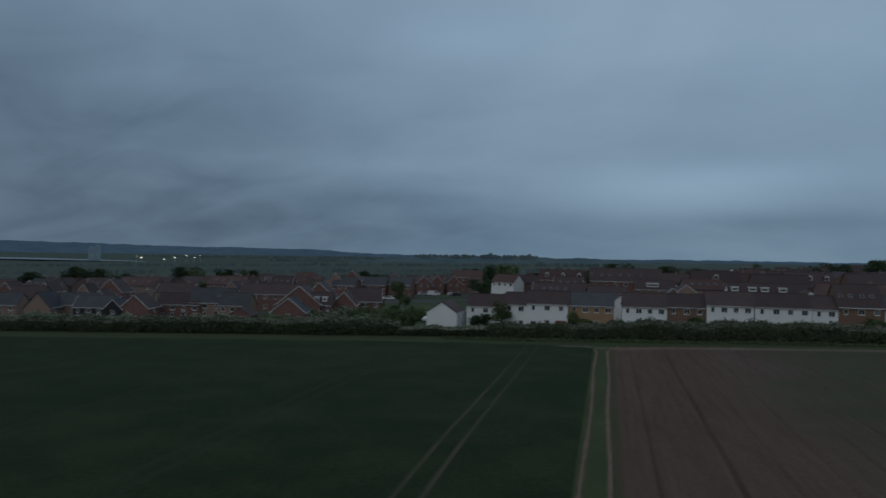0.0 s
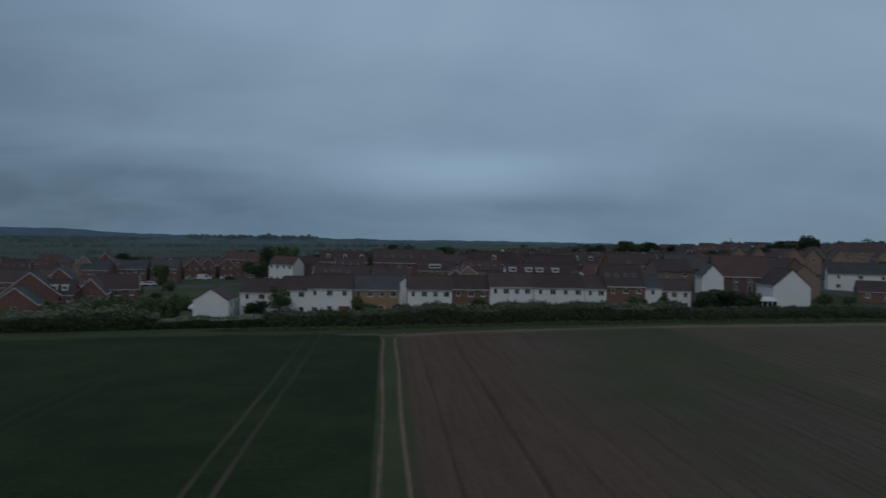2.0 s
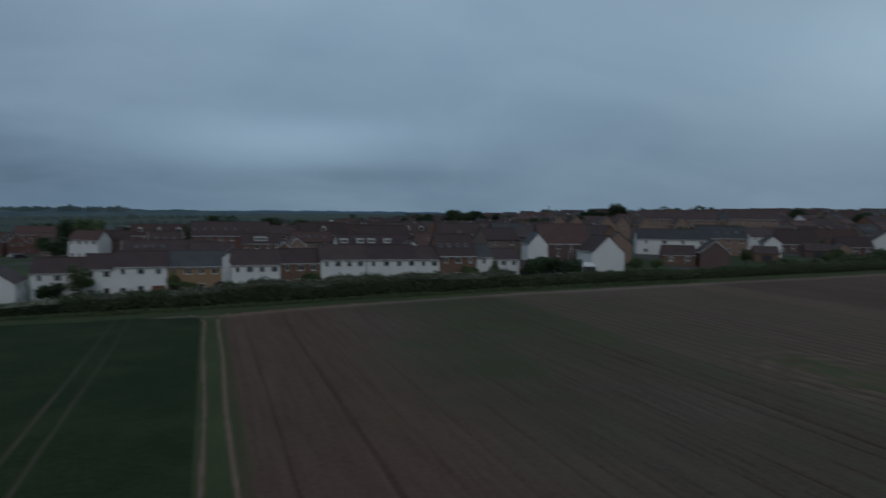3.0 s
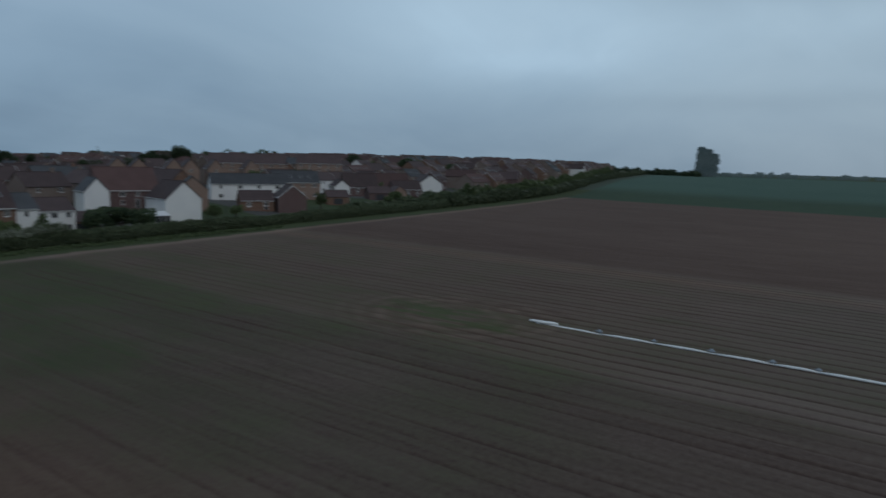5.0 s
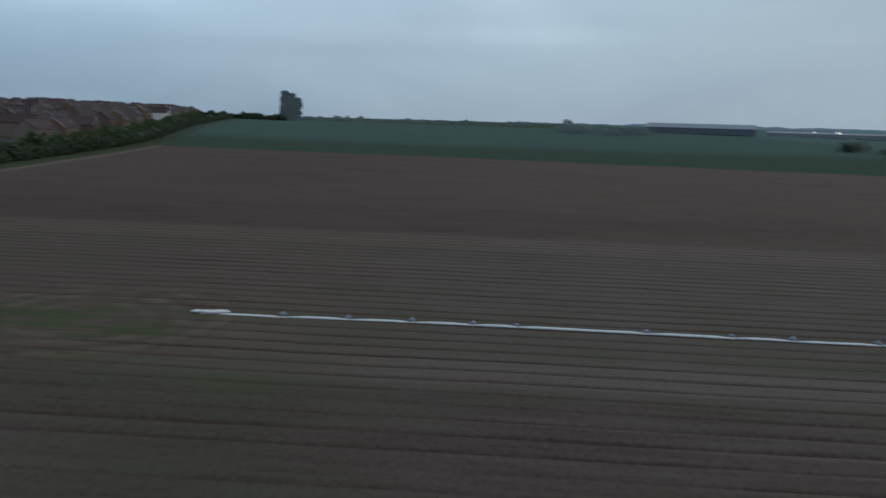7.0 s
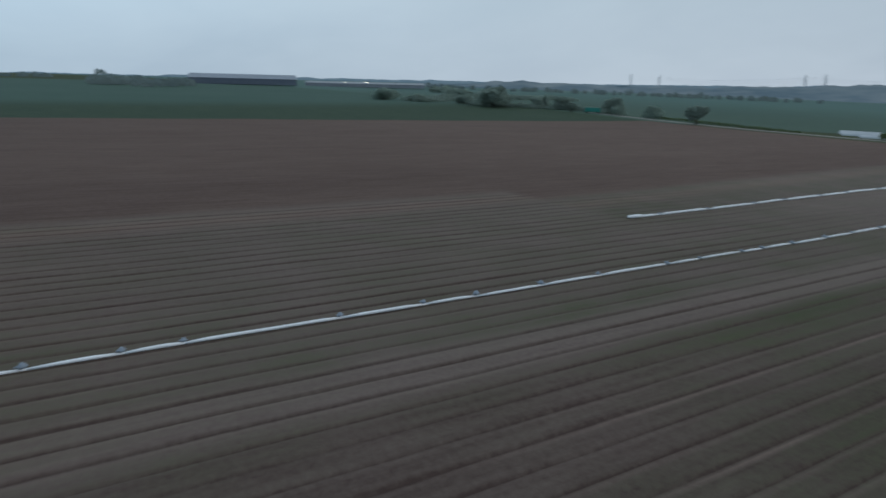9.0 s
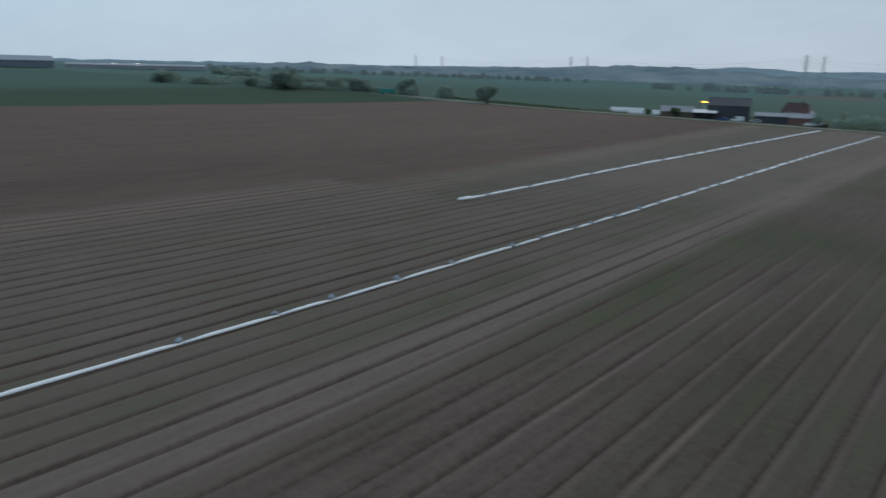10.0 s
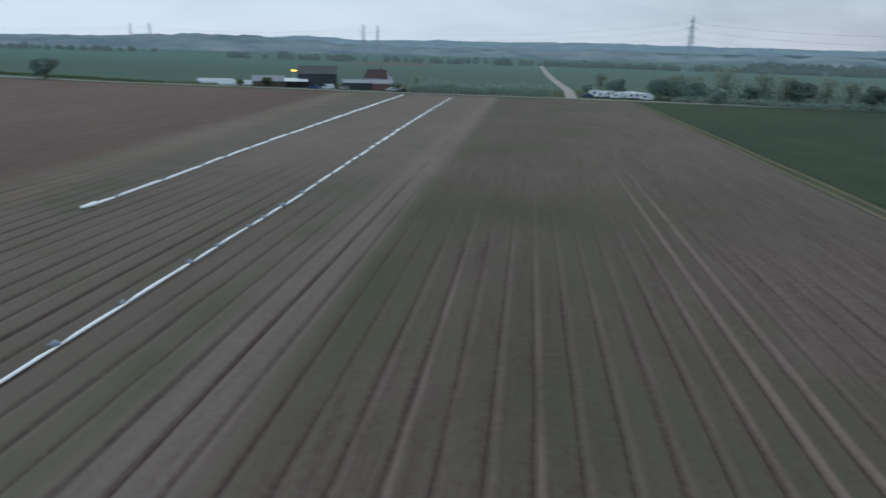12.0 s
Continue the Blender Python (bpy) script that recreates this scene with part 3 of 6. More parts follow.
    turn = np.exp(-(((ey - Y - 1.2) / 1.0) ** 2)) * (X > -9) * (X < 2.6) * smooth(-9, -5, X) * (n2 + 0.2)
    cover = np.where(turn > 0.02, cover * (1 - 0.85 * np.clip(turn, 0, 1)), cover)
    dry = np.where(turn > 0.02, 0.8, dry)
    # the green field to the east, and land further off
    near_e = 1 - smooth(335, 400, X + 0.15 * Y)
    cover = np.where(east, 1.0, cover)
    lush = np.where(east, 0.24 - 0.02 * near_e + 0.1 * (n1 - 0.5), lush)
    # bluer eastward: distance haze put into the field's green
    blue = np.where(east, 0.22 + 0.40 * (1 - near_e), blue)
    R = np.hypot(X - 40, Y)
    plot = value_noise(X + 0.25 * Y, Y - 0.2 * X, 260, 21, 1)
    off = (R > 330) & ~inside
    # far land takes a haze blue in its own colour, more with distance
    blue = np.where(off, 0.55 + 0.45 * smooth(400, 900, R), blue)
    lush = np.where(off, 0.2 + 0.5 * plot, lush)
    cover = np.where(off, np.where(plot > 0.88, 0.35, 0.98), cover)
    # north plain: haze put in as duller, bluer tones with paving grey, no paving
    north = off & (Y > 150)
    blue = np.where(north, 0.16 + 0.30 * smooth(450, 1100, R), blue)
    lush = np.where(north, 0.10 + 0.25 * plot, lush)
    paved_haze = np.where(north, 0.34, paved_haze)
    # streets and yards among the houses
    town = (Y > hedge_y(X) + 6) & (R < 700) & (X < 640) & (X > -420)
    street = np.where(town, smooth(0.50, 0.56, value_noise(X, Y, 16, 33, 2)), 0)
    park = np.exp(-(((X + 58) / 24) ** 2 + ((Y - 200) / 34) ** 2))
    paved_haze = np.where(town, street * (park < 0.35), paved_haze)
    blue = np.where(town, 0.1, blue)
    lush = np.where(town, 0.40 + 0.3 * (n2 - 0.5) + 0.35 * np.clip(park, 0, 1), lush)
    # furrows and small unevenness in the height
    rough = (value_noise(X, Y, 2.2, 40, 2) - 0.5) * 0.07 * (soil | strip) + (value_noise(X, Y, 14, 41, 2) - 0.5) * 0.18 * smooth(0, 60, R)
    Z = Z + 0.05 * marks - 0.14 * fu + rough - 0.06 * track * strip + 0.20 * (crop > 0.5) * (1 - tram)
    ny, nx = X.shape
    verts = np.stack([X.ravel(), Y.ravel(), Z.ravel()], 1)
    i = (np.arange(ny - 1)[:, None] * nx + np.arange(nx - 1)[None]).ravel()
    faces = np.stack([i, i + 1, i + nx + 1, i + nx], 1)
    me = bpy.data.meshes.new("ground")
    me.vertices.add(len(verts))
    me.vertices.foreach_set("co", verts.astype(np.float32).ravel())
    me.loops.add(faces.size)
    me.loops.foreach_set("vertex_index", faces.astype(np.int32).ravel())
    me.polygons.add(len(faces))
    me.polygons.foreach_set("loop_start", np.arange(0, faces.size, 4, dtype=np.int32))
    me.polygons.foreach_set("use_smooth", np.ones(len(faces), dtype=bool))
    me.update(calc_edges=True)
    for name, v in (("cover", cover), ("lush", lush), ("dry", dry), ("red", red * 0.68 + 0.80 * strip + soil * (0.95 * tilled * (0.25 + 0.75 * smooth(-25, 45, Y)) + 0.28 * (1 - tilled) * (1 - dark_side) + dark_side * (1 - red) * (0.20 + 0.30 * smooth(20, 58, Y)) + 0.3 * lip + 0.22 * np.clip(sh, 0, 1) + 0.22 * np.exp(-(((swirl - 5.5) / 4.5) ** 2))) + 0.9 * np.clip(tram * 2.5, 0, 1) * (crop > 0)), ("blue", blue), ("paved_haze", paved_haze)):
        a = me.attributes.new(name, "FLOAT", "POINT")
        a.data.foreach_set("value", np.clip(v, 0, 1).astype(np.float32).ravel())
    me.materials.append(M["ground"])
    ob = tagged(new("ground", me), "ploughed and cropped farm fields with beds and furrows", "ground", kind="structure")
    return ob


build_ground()

# ---------------------------------------------------------------- mesh helpers


def mesh_of(name, bm, mats, shade=False):
    me = bpy.data.meshes.new(name)
    bm.normal_update()
    bm.to_mesh(me)
    bm.free()
    for m in mats if isinstance(mats, (list, tuple)) else [mats]:
        me.materials.append(m)
    if shade:
        me.polygons.foreach_set("use_smooth", np.ones(len(me.polygons), dtype=bool))
    return me


def part(name, data, parent, at=None, label=""):
    """A mesh as one object under a thing or a part."""
    ob = new(name, data)
    ob.parent = parent
    if at is not None:
        ob.matrix_local = at
    if label:
        ob["label"] = label
    return ob


def thing(name, x, y, z, rz=0.0, label="", category="", group=""):
    ob = new(name)
    ob.matrix_world = pose(x, y, z, 0, 0, rz)
    return tagged(ob, label, category, group)


def add_box(bm, lo, hi, mat=0):
    (x0, y0, z0), (x1, y1, z1) = lo, hi
    v = [bm.verts.new(p) for p in ((x0, y0, z0), (x1, y0, z0), (x1, y1, z0), (x0, y1, z0), (x0, y0, z1), (x1, y0, z1), (x1, y1, z1), (x0, y1, z1))]
    for f in ((3, 2, 1, 0), (4, 5, 6, 7), (0, 1, 5, 4), (1, 2, 6, 5), (2, 3, 7, 6), (3, 0, 4, 7)):
        bm.faces.new([v[i] for i in f]).material_index = mat
    return v


def add_prism(bm, section, y0, y1, mat=0):
    """A section in x and z, drawn out along y."""
    a = [bm.verts.new((x, y0, z)) for x, z in section]
    b = [bm.verts.new((x, y1, z)) for x, z in section]
    n = len(section)
    bm.faces.new(a[::-1]).material_index = mat
    bm.faces.new(b).material_index = mat
    for i in range(n):
        bm.faces.new((a[i], a[(i + 1) % n], b[(i + 1) % n], b[i])).material_index = mat


def add_tube(bm, pts, radii, sides=8, mat=0, cap=True):
    """A round bar through points, with a radius at each."""
    rings = []
    for i, p in enumerate(pts):
        p = Vector(p)
        way = (Vector(pts[min(i + 1, len(pts) - 1)]) - Vector(pts[max(i - 1, 0)])).normalized()
        side = way.cross(Vector((0, 0, 1)) if abs(way.z) < 0.9 else Vector((1, 0, 0))).normalized()
        up = side.cross(way)
        rings.append([bm.verts.new(p + (side * math.cos(a) + up * math.sin(a)) * radii[i]) for a in (2 * math.pi * k / sides for k in range(sides))])
    for a, b in zip(rings, rings[1:]):
        for k in range(sides):
            bm.faces.new((a[k], b[k], b[(k + 1) % sides], a[(k + 1) % sides])).material_index = mat
    if cap:
        bm.faces.new(rings[0]).material_index = mat
        bm.faces.new(rings[-1][::-1]).material_index = mat


def leaf_mesh(name, places, size, mat, rng, flat=0.5):
    """Many small leaf clumps, each a bent pair of triangles-quads of its own."""
    n = len(places)
    c = np.asarray(places, float)
    s = size * rng.uniform(0.6, 1.4, n)
    a, b = rng.normal(size=(n, 3)), rng.normal(size=(n, 3))
    a /= np.linalg.norm(a, axis=1)[:, None]
    b -= (a * b).sum(1)[:, None] * a
    b /= np.linalg.norm(b, axis=1)[:, None]
    nrm = np.cross(a, b)
    a, b, nrm = a * s[:, None], b * s[:, None] * 0.7, nrm * s[:, None] * 0.3
    v = np.stack([c - a, c - b * 0.9 + nrm * 0.5, c + a, c + b + nrm * 0.5, c + nrm], 1).reshape(-1, 3)
    i = np.arange(n)[:, None] * 5
    tris = np.concatenate([i + np.array([[0, 1, 4]]), i + np.array([[1, 2, 4]]), i + np.array([[2, 3, 4]]), i + np.array([[3, 0, 4]])], 0)
    me = bpy.data.meshes.new(name)
    me.vertices.add(len(v))
    me.vertices.foreach_set("co", v.astype(np.float32).ravel())
    me.loops.add(tris.size)
    me.loops.foreach_set("vertex_index", tris.astype(np.int32).ravel())
    me.polygons.add(len(tris))
    me.polygons.foreach_set("loop_start", np.arange(0, tris.size, 3, dtype=np.int32))
    me.update(calc_edges=True)
    me.materials.append(mat)
    return me

# ---------------------------------------------------------------- far land


def spread(seed):
    return np.random.default_rng(seed)


def build_ridge(name, radius, az, el, depth, bumps, seed, mat, label, foot=-40):
    """A wooded ridge far off, as a rolling bank with a bumpy tree line. el: height over eye level in degrees, by azimuth."""
    n = int((az[-1] - az[0]) / 0.18)
    A = np.linspace(az[0], az[-1], n)
    top = 15.6 + radius * np.tan(np.radians(np.interp(A, az, el)))
    u = A * radius * math.pi / 180
    top = top + bumps * (value_noise(u, 0 * u + seed, 60, seed, 4) - 0.5) + 0.5 * bumps * np.maximum(0, value_noise(u, 0 * u, 240, seed + 9, 2) - 0.55) * 4
    verts, faces = [], []
    for k, (dr, dz) in enumerate(((-depth, None), (-depth * 0.55, 0.45), (-depth * 0.2, 0.85), (0, 1.0), (depth * 0.4, 0.6))):
        for a, z in zip(np.radians(A), top):
            zz = foot if dz is None else foot + (z - foot) * dz
            verts.append((40 + (radius + dr) * math.sin(a), (radius + dr) * math.cos(a), zz))
    for k in range(4):
        for i in range(n - 1):
            faces.append((k * n + i, (k + 1) * n + i, (k + 1) * n + i + 1, k * n + i + 1))
    me = bpy.data.meshes.new(name)
    me.from_pydata(verts, [], faces)
    me.materials.append(mat)
    return tagged(new(name, me), label, "backdrop", kind="structure")


# haze sits in these tones and their glow; the land gives no light
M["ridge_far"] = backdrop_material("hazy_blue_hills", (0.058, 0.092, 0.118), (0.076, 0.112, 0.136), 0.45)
M["ridge_north"] = backdrop_material("hazy_dark_blue_hills", (0.034, 0.060, 0.092), (0.046, 0.075, 0.108), 0.36)
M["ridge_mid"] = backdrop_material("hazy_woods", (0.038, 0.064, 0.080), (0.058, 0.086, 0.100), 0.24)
# tree belts get the haze the same way, by tint and slight glow
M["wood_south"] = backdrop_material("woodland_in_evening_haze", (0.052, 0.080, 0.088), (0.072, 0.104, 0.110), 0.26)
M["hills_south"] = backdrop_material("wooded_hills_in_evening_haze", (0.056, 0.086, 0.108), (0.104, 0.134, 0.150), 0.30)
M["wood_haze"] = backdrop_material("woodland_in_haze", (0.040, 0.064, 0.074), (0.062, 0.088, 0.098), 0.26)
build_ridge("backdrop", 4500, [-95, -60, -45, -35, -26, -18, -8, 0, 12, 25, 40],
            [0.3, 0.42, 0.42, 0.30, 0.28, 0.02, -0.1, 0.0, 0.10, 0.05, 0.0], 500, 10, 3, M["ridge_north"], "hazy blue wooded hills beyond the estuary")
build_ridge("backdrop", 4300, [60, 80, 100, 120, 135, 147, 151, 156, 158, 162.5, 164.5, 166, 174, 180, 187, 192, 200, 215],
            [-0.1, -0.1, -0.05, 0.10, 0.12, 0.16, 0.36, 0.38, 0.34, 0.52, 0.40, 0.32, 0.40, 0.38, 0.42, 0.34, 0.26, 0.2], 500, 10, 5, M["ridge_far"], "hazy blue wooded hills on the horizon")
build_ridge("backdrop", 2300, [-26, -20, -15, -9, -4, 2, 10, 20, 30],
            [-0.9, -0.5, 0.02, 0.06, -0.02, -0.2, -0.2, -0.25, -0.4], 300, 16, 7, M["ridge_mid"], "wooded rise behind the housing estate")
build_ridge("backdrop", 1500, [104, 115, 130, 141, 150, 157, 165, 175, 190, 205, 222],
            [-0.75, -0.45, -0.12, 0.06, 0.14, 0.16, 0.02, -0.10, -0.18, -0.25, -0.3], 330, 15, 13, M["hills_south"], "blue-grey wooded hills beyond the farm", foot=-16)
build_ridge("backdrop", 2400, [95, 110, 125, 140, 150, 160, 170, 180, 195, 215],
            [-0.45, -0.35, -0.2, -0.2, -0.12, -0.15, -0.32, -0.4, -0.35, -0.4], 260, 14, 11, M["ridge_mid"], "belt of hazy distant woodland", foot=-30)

# the estuary: a sheet of still water lying in the low ground
bm = bmesh.new()
rim = [(-3050, 2080), (-2700, 1800), (-2250, 1800), (-1750, 1860), (-1250, 1990), (-1100, 2130), (-1280, 2350), (-1900, 2500), (-2500, 2500), (-3000, 2400)]
bm.faces.new([bm.verts.new((x, y, -24.0)) for x, y in rim][::-1])
tagged(new("water", mesh_of("water", bm, M["water"])), "pale still water of a distant estuary", "water", kind="structure")


# ---------------------------------------------------------------- trees and hedges


def tree_meshes(seed, height, width, leaf, count, leaf_size, tall=False, trunk=0.28):
    """Trunk and limbs in one mesh, a crown of leaf clumps in another."""
    rng = spread(seed)
    bm = bmesh.new()
    top = height * (0.86 if tall else 0.62)
    lean = rng.uniform(-0.03, 0.03, 2) * height
    add_tube(bm, [(lean[0] * t, lean[1] * t, top * t - 0.3 * (t == 0)) for t in (0, 0.2, 0.45, 0.7, 1)], [trunk * f for f in (1.25, 0.95, 0.75, 0.5, 0.15)], 8)
    tips = []
    for k in range(13 if tall else 10):
        t = rng.uniform(0.3, 0.95)
        a = k * 2.4 + rng.uniform(-0.4, 0.4)
        reach = width * 0.5 * rng.uniform(0.45, 0.85) * (0.75 if tall else 1)
        z0 = top * t
        z1 = min(height * 0.93, z0 + reach * (1.5 if tall else 0.75) * rng.uniform(0.6, 1.1))
        b0 = Vector((lean[0] * t, lean[1] * t, z0))
        b1 = Vector((reach * math.cos(a), reach * math.sin(a), z1))
        mid = b0.lerp(b1, 0.5) + Vector((0, 0, 0.06 * reach))
        add_tube(bm, [b0, mid, b1], [trunk * 0.42 * (1.1 - t * 0.6), trunk * 0.26, trunk * 0.07], 5)
        tips.append(b1)
    wood = mesh_of("trunk", bm, M["bark"], True)
    lobes = [(Vector((0, 0, height * 0.78)), width * 0.26)]
    for b in tips:
        lobes.append((b, width * rng.uniform(0.15, 0.26)))
    for _ in range(16 if tall else 6):
        a, z = rng.uniform(0, 6.283), rng.uniform(0.14 if tall else 0.4, 0.92)
        lobes.append((Vector((math.cos(a) * width * 0.27, math.sin(a) * width * 0.27, height * z)), width * rng.uniform(0.12, 0.22)))
    pts = []
    per = max(1, count // len(lobes))
    for c, r in lobes:
        d = rng.normal(size=(per, 3))
        d /= np.linalg.norm(d, axis=1)[:, None]
        rr = r * rng.uniform(0.45, 1.08, per) ** 0.6
        p = np.array(c) + d * rr[:, None] * np.array([1, 1, 1.35 if tall else 0.9])
        pts.append(p)
    pts = np.concatenate(pts)
    pts = pts[pts[:, 2] > height * (0.08 if tall else 0.14)]
    pts[:, 2] = np.minimum(pts[:, 2], height * rng.uniform(0.97, 1.03, len(pts)))
    return wood, leaf_mesh("crown", pts, leaf_size, M[leaf], rng)


TREES = {}


def tree_kind(kind):
    if kind not in TREES:
        # poplars carry the haze-tinted, faintly glowing woodland material
        seed, h, w, leaf, n, s, tall = {
            "round": (1, 9.0, 8.0, "leaf_mid", 2200, 0.30, False), "oak": (2, 11.0, 11.0, "leaf_dark", 2600, 0.36, False),
            "young": (3, 6.5, 4.5, "leaf_mid", 1300, 0.22, False), "pale": (4, 10.0, 8.0, "leaf_pale", 900, 0.24, True),
            "fir": (5, 13.0, 7.0, "leaf_dark", 2400, 0.36, True), "haze": (16, 9.0, 9.5, "leaf_haze", 4200, 0.34, False), "haze_bush": (17, 4.0, 5.0, "leaf_haze", 1900, 0.28, False), "far": (6, 10.0, 11.0, "leaf_far", 900, 0.65, False),
            "shrub": (7, 3.4, 4.2, "leaf_mid", 1100, 0.20, False), "poplar": (8, 26.0, 11.5, "wood_haze", 9500, 0.70, True),
            "bush_dark": (9, 4.0, 5.0, "leaf_dark", 1200, 0.24, False)}[kind]
        TREES[kind] = tree_meshes(seed, h, w, leaf, n, s, tall)
    return TREES[kind]


TREE_LABELS = {
    "round": "leafy green broadleaved tree", "oak": "broad dark green spreading tree", "young": "small young green tree beside the houses",
    "pale": "slender tree with pale young leaves", "fir": "tall dark evergreen tree among the roofs", "haze": "rounded hazy green tree beyond the field", "haze_bush": "rounded hazy green bush beyond the field", "far": "rounded tree in the hazy distance",
    "shrub": "bushy green garden shrub", "poplar": "tall narrow poplar on the field edge", "bush_dark": "dense dark green bush by the hedge"}


def tree(kind, x, y, scale=1.0, turn=0.0, dz=0.0, squash=1.0, group=""):
    wood, crown = tree_kind(kind)
    name = "bush" if kind in ("shrub", "bush_dark", "haze_bush") else "tree"
    ob = thing(name, x, y, land_at(x, y) + dz, turn, TREE_LABELS[kind], name, group)
    ob.scale = (scale, scale, scale * squash)
    part("trunk", wood, ob)
    part("crown", crown, ob)
    return ob


def hedge(name, line, height, width, density, leaf, size, seed, label, lumps=0.35, blossom=0.0):
    """A hedge along a line: woody stems and a mass of leaf clumps of uneven height."""
    rng = spread(seed)
    P = np.array(line, float)
    seg = np.hypot(*np.diff(P, axis=0).T)
    run = np.r_[0, np.cumsum(seg)]
    n = int(run[-1] * density)
    s = rng.uniform(0, run[-1], n)
    x, y = np.interp(s, run, P[:, 0]), np.interp(s, run, P[:, 1])
    dx, dy = np.interp(s, run[:-1] + seg / 2, np.diff(P[:, 0]) / seg), np.interp(s, run[:-1] + seg / 2, np.diff(P[:, 1]) / seg)
    h = height * (1 + lumps * 2.2 * (value_noise(s, 0 * s + seed, 9, seed, 3) - 0.5) + lumps * 1.1 * (value_noise(s, 0 * s + seed, 1.9, seed + 6, 2) - 0.5))
    wdt = width * (0.75 + 0.6 * value_noise(s, 0 * s, 6, seed + 4, 2))
    u = rng.uniform(-1, 1, n)
    v = rng.uniform(0, 1, n) ** 0.75 * (1 + 0.10 * rng.normal(size=n).clip(-1, 2.2))
    half = wdt * 0.5 * np.sqrt(np.clip(1.05 - np.clip(v, 0, 1) ** 3, 0.05, 1))
    px, py = x - dy * u * half, y + dx * u * half
    pz = land(px, py) + v * h
    me = leaf_mesh(name, np.stack([px, py, pz], 1), size, M[leaf], rng)
    ob = tagged(new(name, me), label, "hedge", kind="stuff")
    if blossom:
        keep = (v > 0.72) & (value_noise(s, 0 * s + 3, 7, seed + 8, 2) + 0.15 * rng.normal(size=n) > 1 - blossom)
        high = np.stack([px, py, pz + 0.15], 1)[keep]
        if len(high):
            part("blossom", leaf_mesh("blossom", high, size * 0.85, M["leaf_bloom"], rng), ob, None, "cream hawthorn blossom and pale new leaves")
    bm = bmesh.new()
    for d in np.arange(0.7, run[-1], 1.6):
        bx, by = float(np.interp(d, run, P[:, 0])), float(np.interp(d, run, P[:, 1]))
        bx, by = bx + rng.uniform(-0.5, 0.5), by + rng.uniform(-0.5, 0.5)
        z = land_at(bx, by)
        add_tube(bm, [(bx, by, z - 0.2), (bx + rng.uniform(-0.3, 0.3), by, z + height * 0.7)], [0.06, 0.02], 4)
    part("stems", mesh_of("stems", bm, M["bark"]), ob)
    return ob


def hedge_line(a, b, off=0.0, step=6.0):
    xs = np.arange(a, b + 0.1, step)
    return [(float(x), float(hedge_y(x)) + off) for x in xs]


hedge("hedge", hedge_line(-190, -40), 2.7, 4.0, 640, "leaf_hedge", 0.19, 50, "dense flowering hawthorn hedge along the field edge", 0.3, 0.56)
hedge("hedge", hedge_line(-40, -22), 1.6, 3.6, 560, "leaf_hedge", 0.18, 57, "low hawthorn hedge in front of a white gable", 0.3, 0.4)
hedge("hedge", hedge_line(-22, 2), 2.4, 3.8, 640, "leaf_hedge", 0.18, 55, "dense hawthorn hedge below a white gable", 0.35, 0.50)
hedge("hedge", hedge_line(2, 62), 3.0, 4.0, 760, "leaf_hedge", 0.18, 51, "tall flowering hawthorn hedge behind the field path", 0.3, 0.58)
hedge("hedge", hedge_line(62, 190), 2.2, 3.4, 520, "leaf_hedge", 0.20, 52, "trimmed dark green hedge below the houses", 0.2)
hedge("hedge", hedge_line(190, 600, 0, 10), 2.9, 4.4, 110, "leaf_hedge", 0.48, 53, "uneven hedge running along the edge of the estate", 0.5, 0.28)
hedge("hedge", [(x, hedge_y(x) - 5.5) for x in range(-30, 110, 6)], 0.5, 3.0, 40, "leaf_mid", 0.18, 54, "low rough weeds in front of the hedge", 0.5)
hedge("scrub", [(x, hedge_y(x) + 5.0) for x in range(-190, -44, 6)], 2.6, 5.0, 120, "leaf_mid", 0.26, 56, "lumpy green garden scrub behind the hedge", 0.7, 0.5)

hedge("scrub", [(-66, 146), (-58, 148), (-49, 151), (-42, 150.5)], 3.7, 7.0, 420, "leaf_mid", 0.24, 68, "leafy grey-green scrub beside a white gable", 0.6, 0.45)
hedge("scrub", [(-58, 166), (-51, 172), (-45, 176)], 3.0, 6.0, 300, "leaf_mid", 0.26, 69, "bushy scrub below the small green", 0.7, 0.4)
hedge("scrub", hedge_line(212, 470, 6.5, 8), 4.4, 6.0, 120, "leaf_mid", 0.46, 58, "tall overgrown shrubs between hedge and gardens", 0.55, 0.15)
hedge("scrub", hedge_line(142, 238, 6, 8), 3.3, 6.5, 130, "leaf_hedge", 0.40, 59, "dark garden shrubs crowding the back of the hedge", 0.6)

# ---------------------------------------------------------------- houses


def add_slab(bm, quad, thick, mat=0):
    """A flat plate under a quad."""
    q = [Vector(p) for p in quad]
    nrm = (q[1] - q[0]).cross(q[3] - q[0]).normalized()
    if nrm.z < 0:
        nrm = -nrm
    a = [bm.verts.new(p) for p in q]
    b = [bm.verts.new(p - nrm * thick) for p in q]
    bm.faces.new(a).material_index = mat
    bm.faces.new(b[::-1]).material_index = mat
    for i in range(4):
        bm.faces.new((b[i], b[(i + 1) % 4], a[(i + 1) % 4], a[i])).material_index = mat
    bmesh.ops.recalc_face_normals(bm, faces=bm.faces[:])


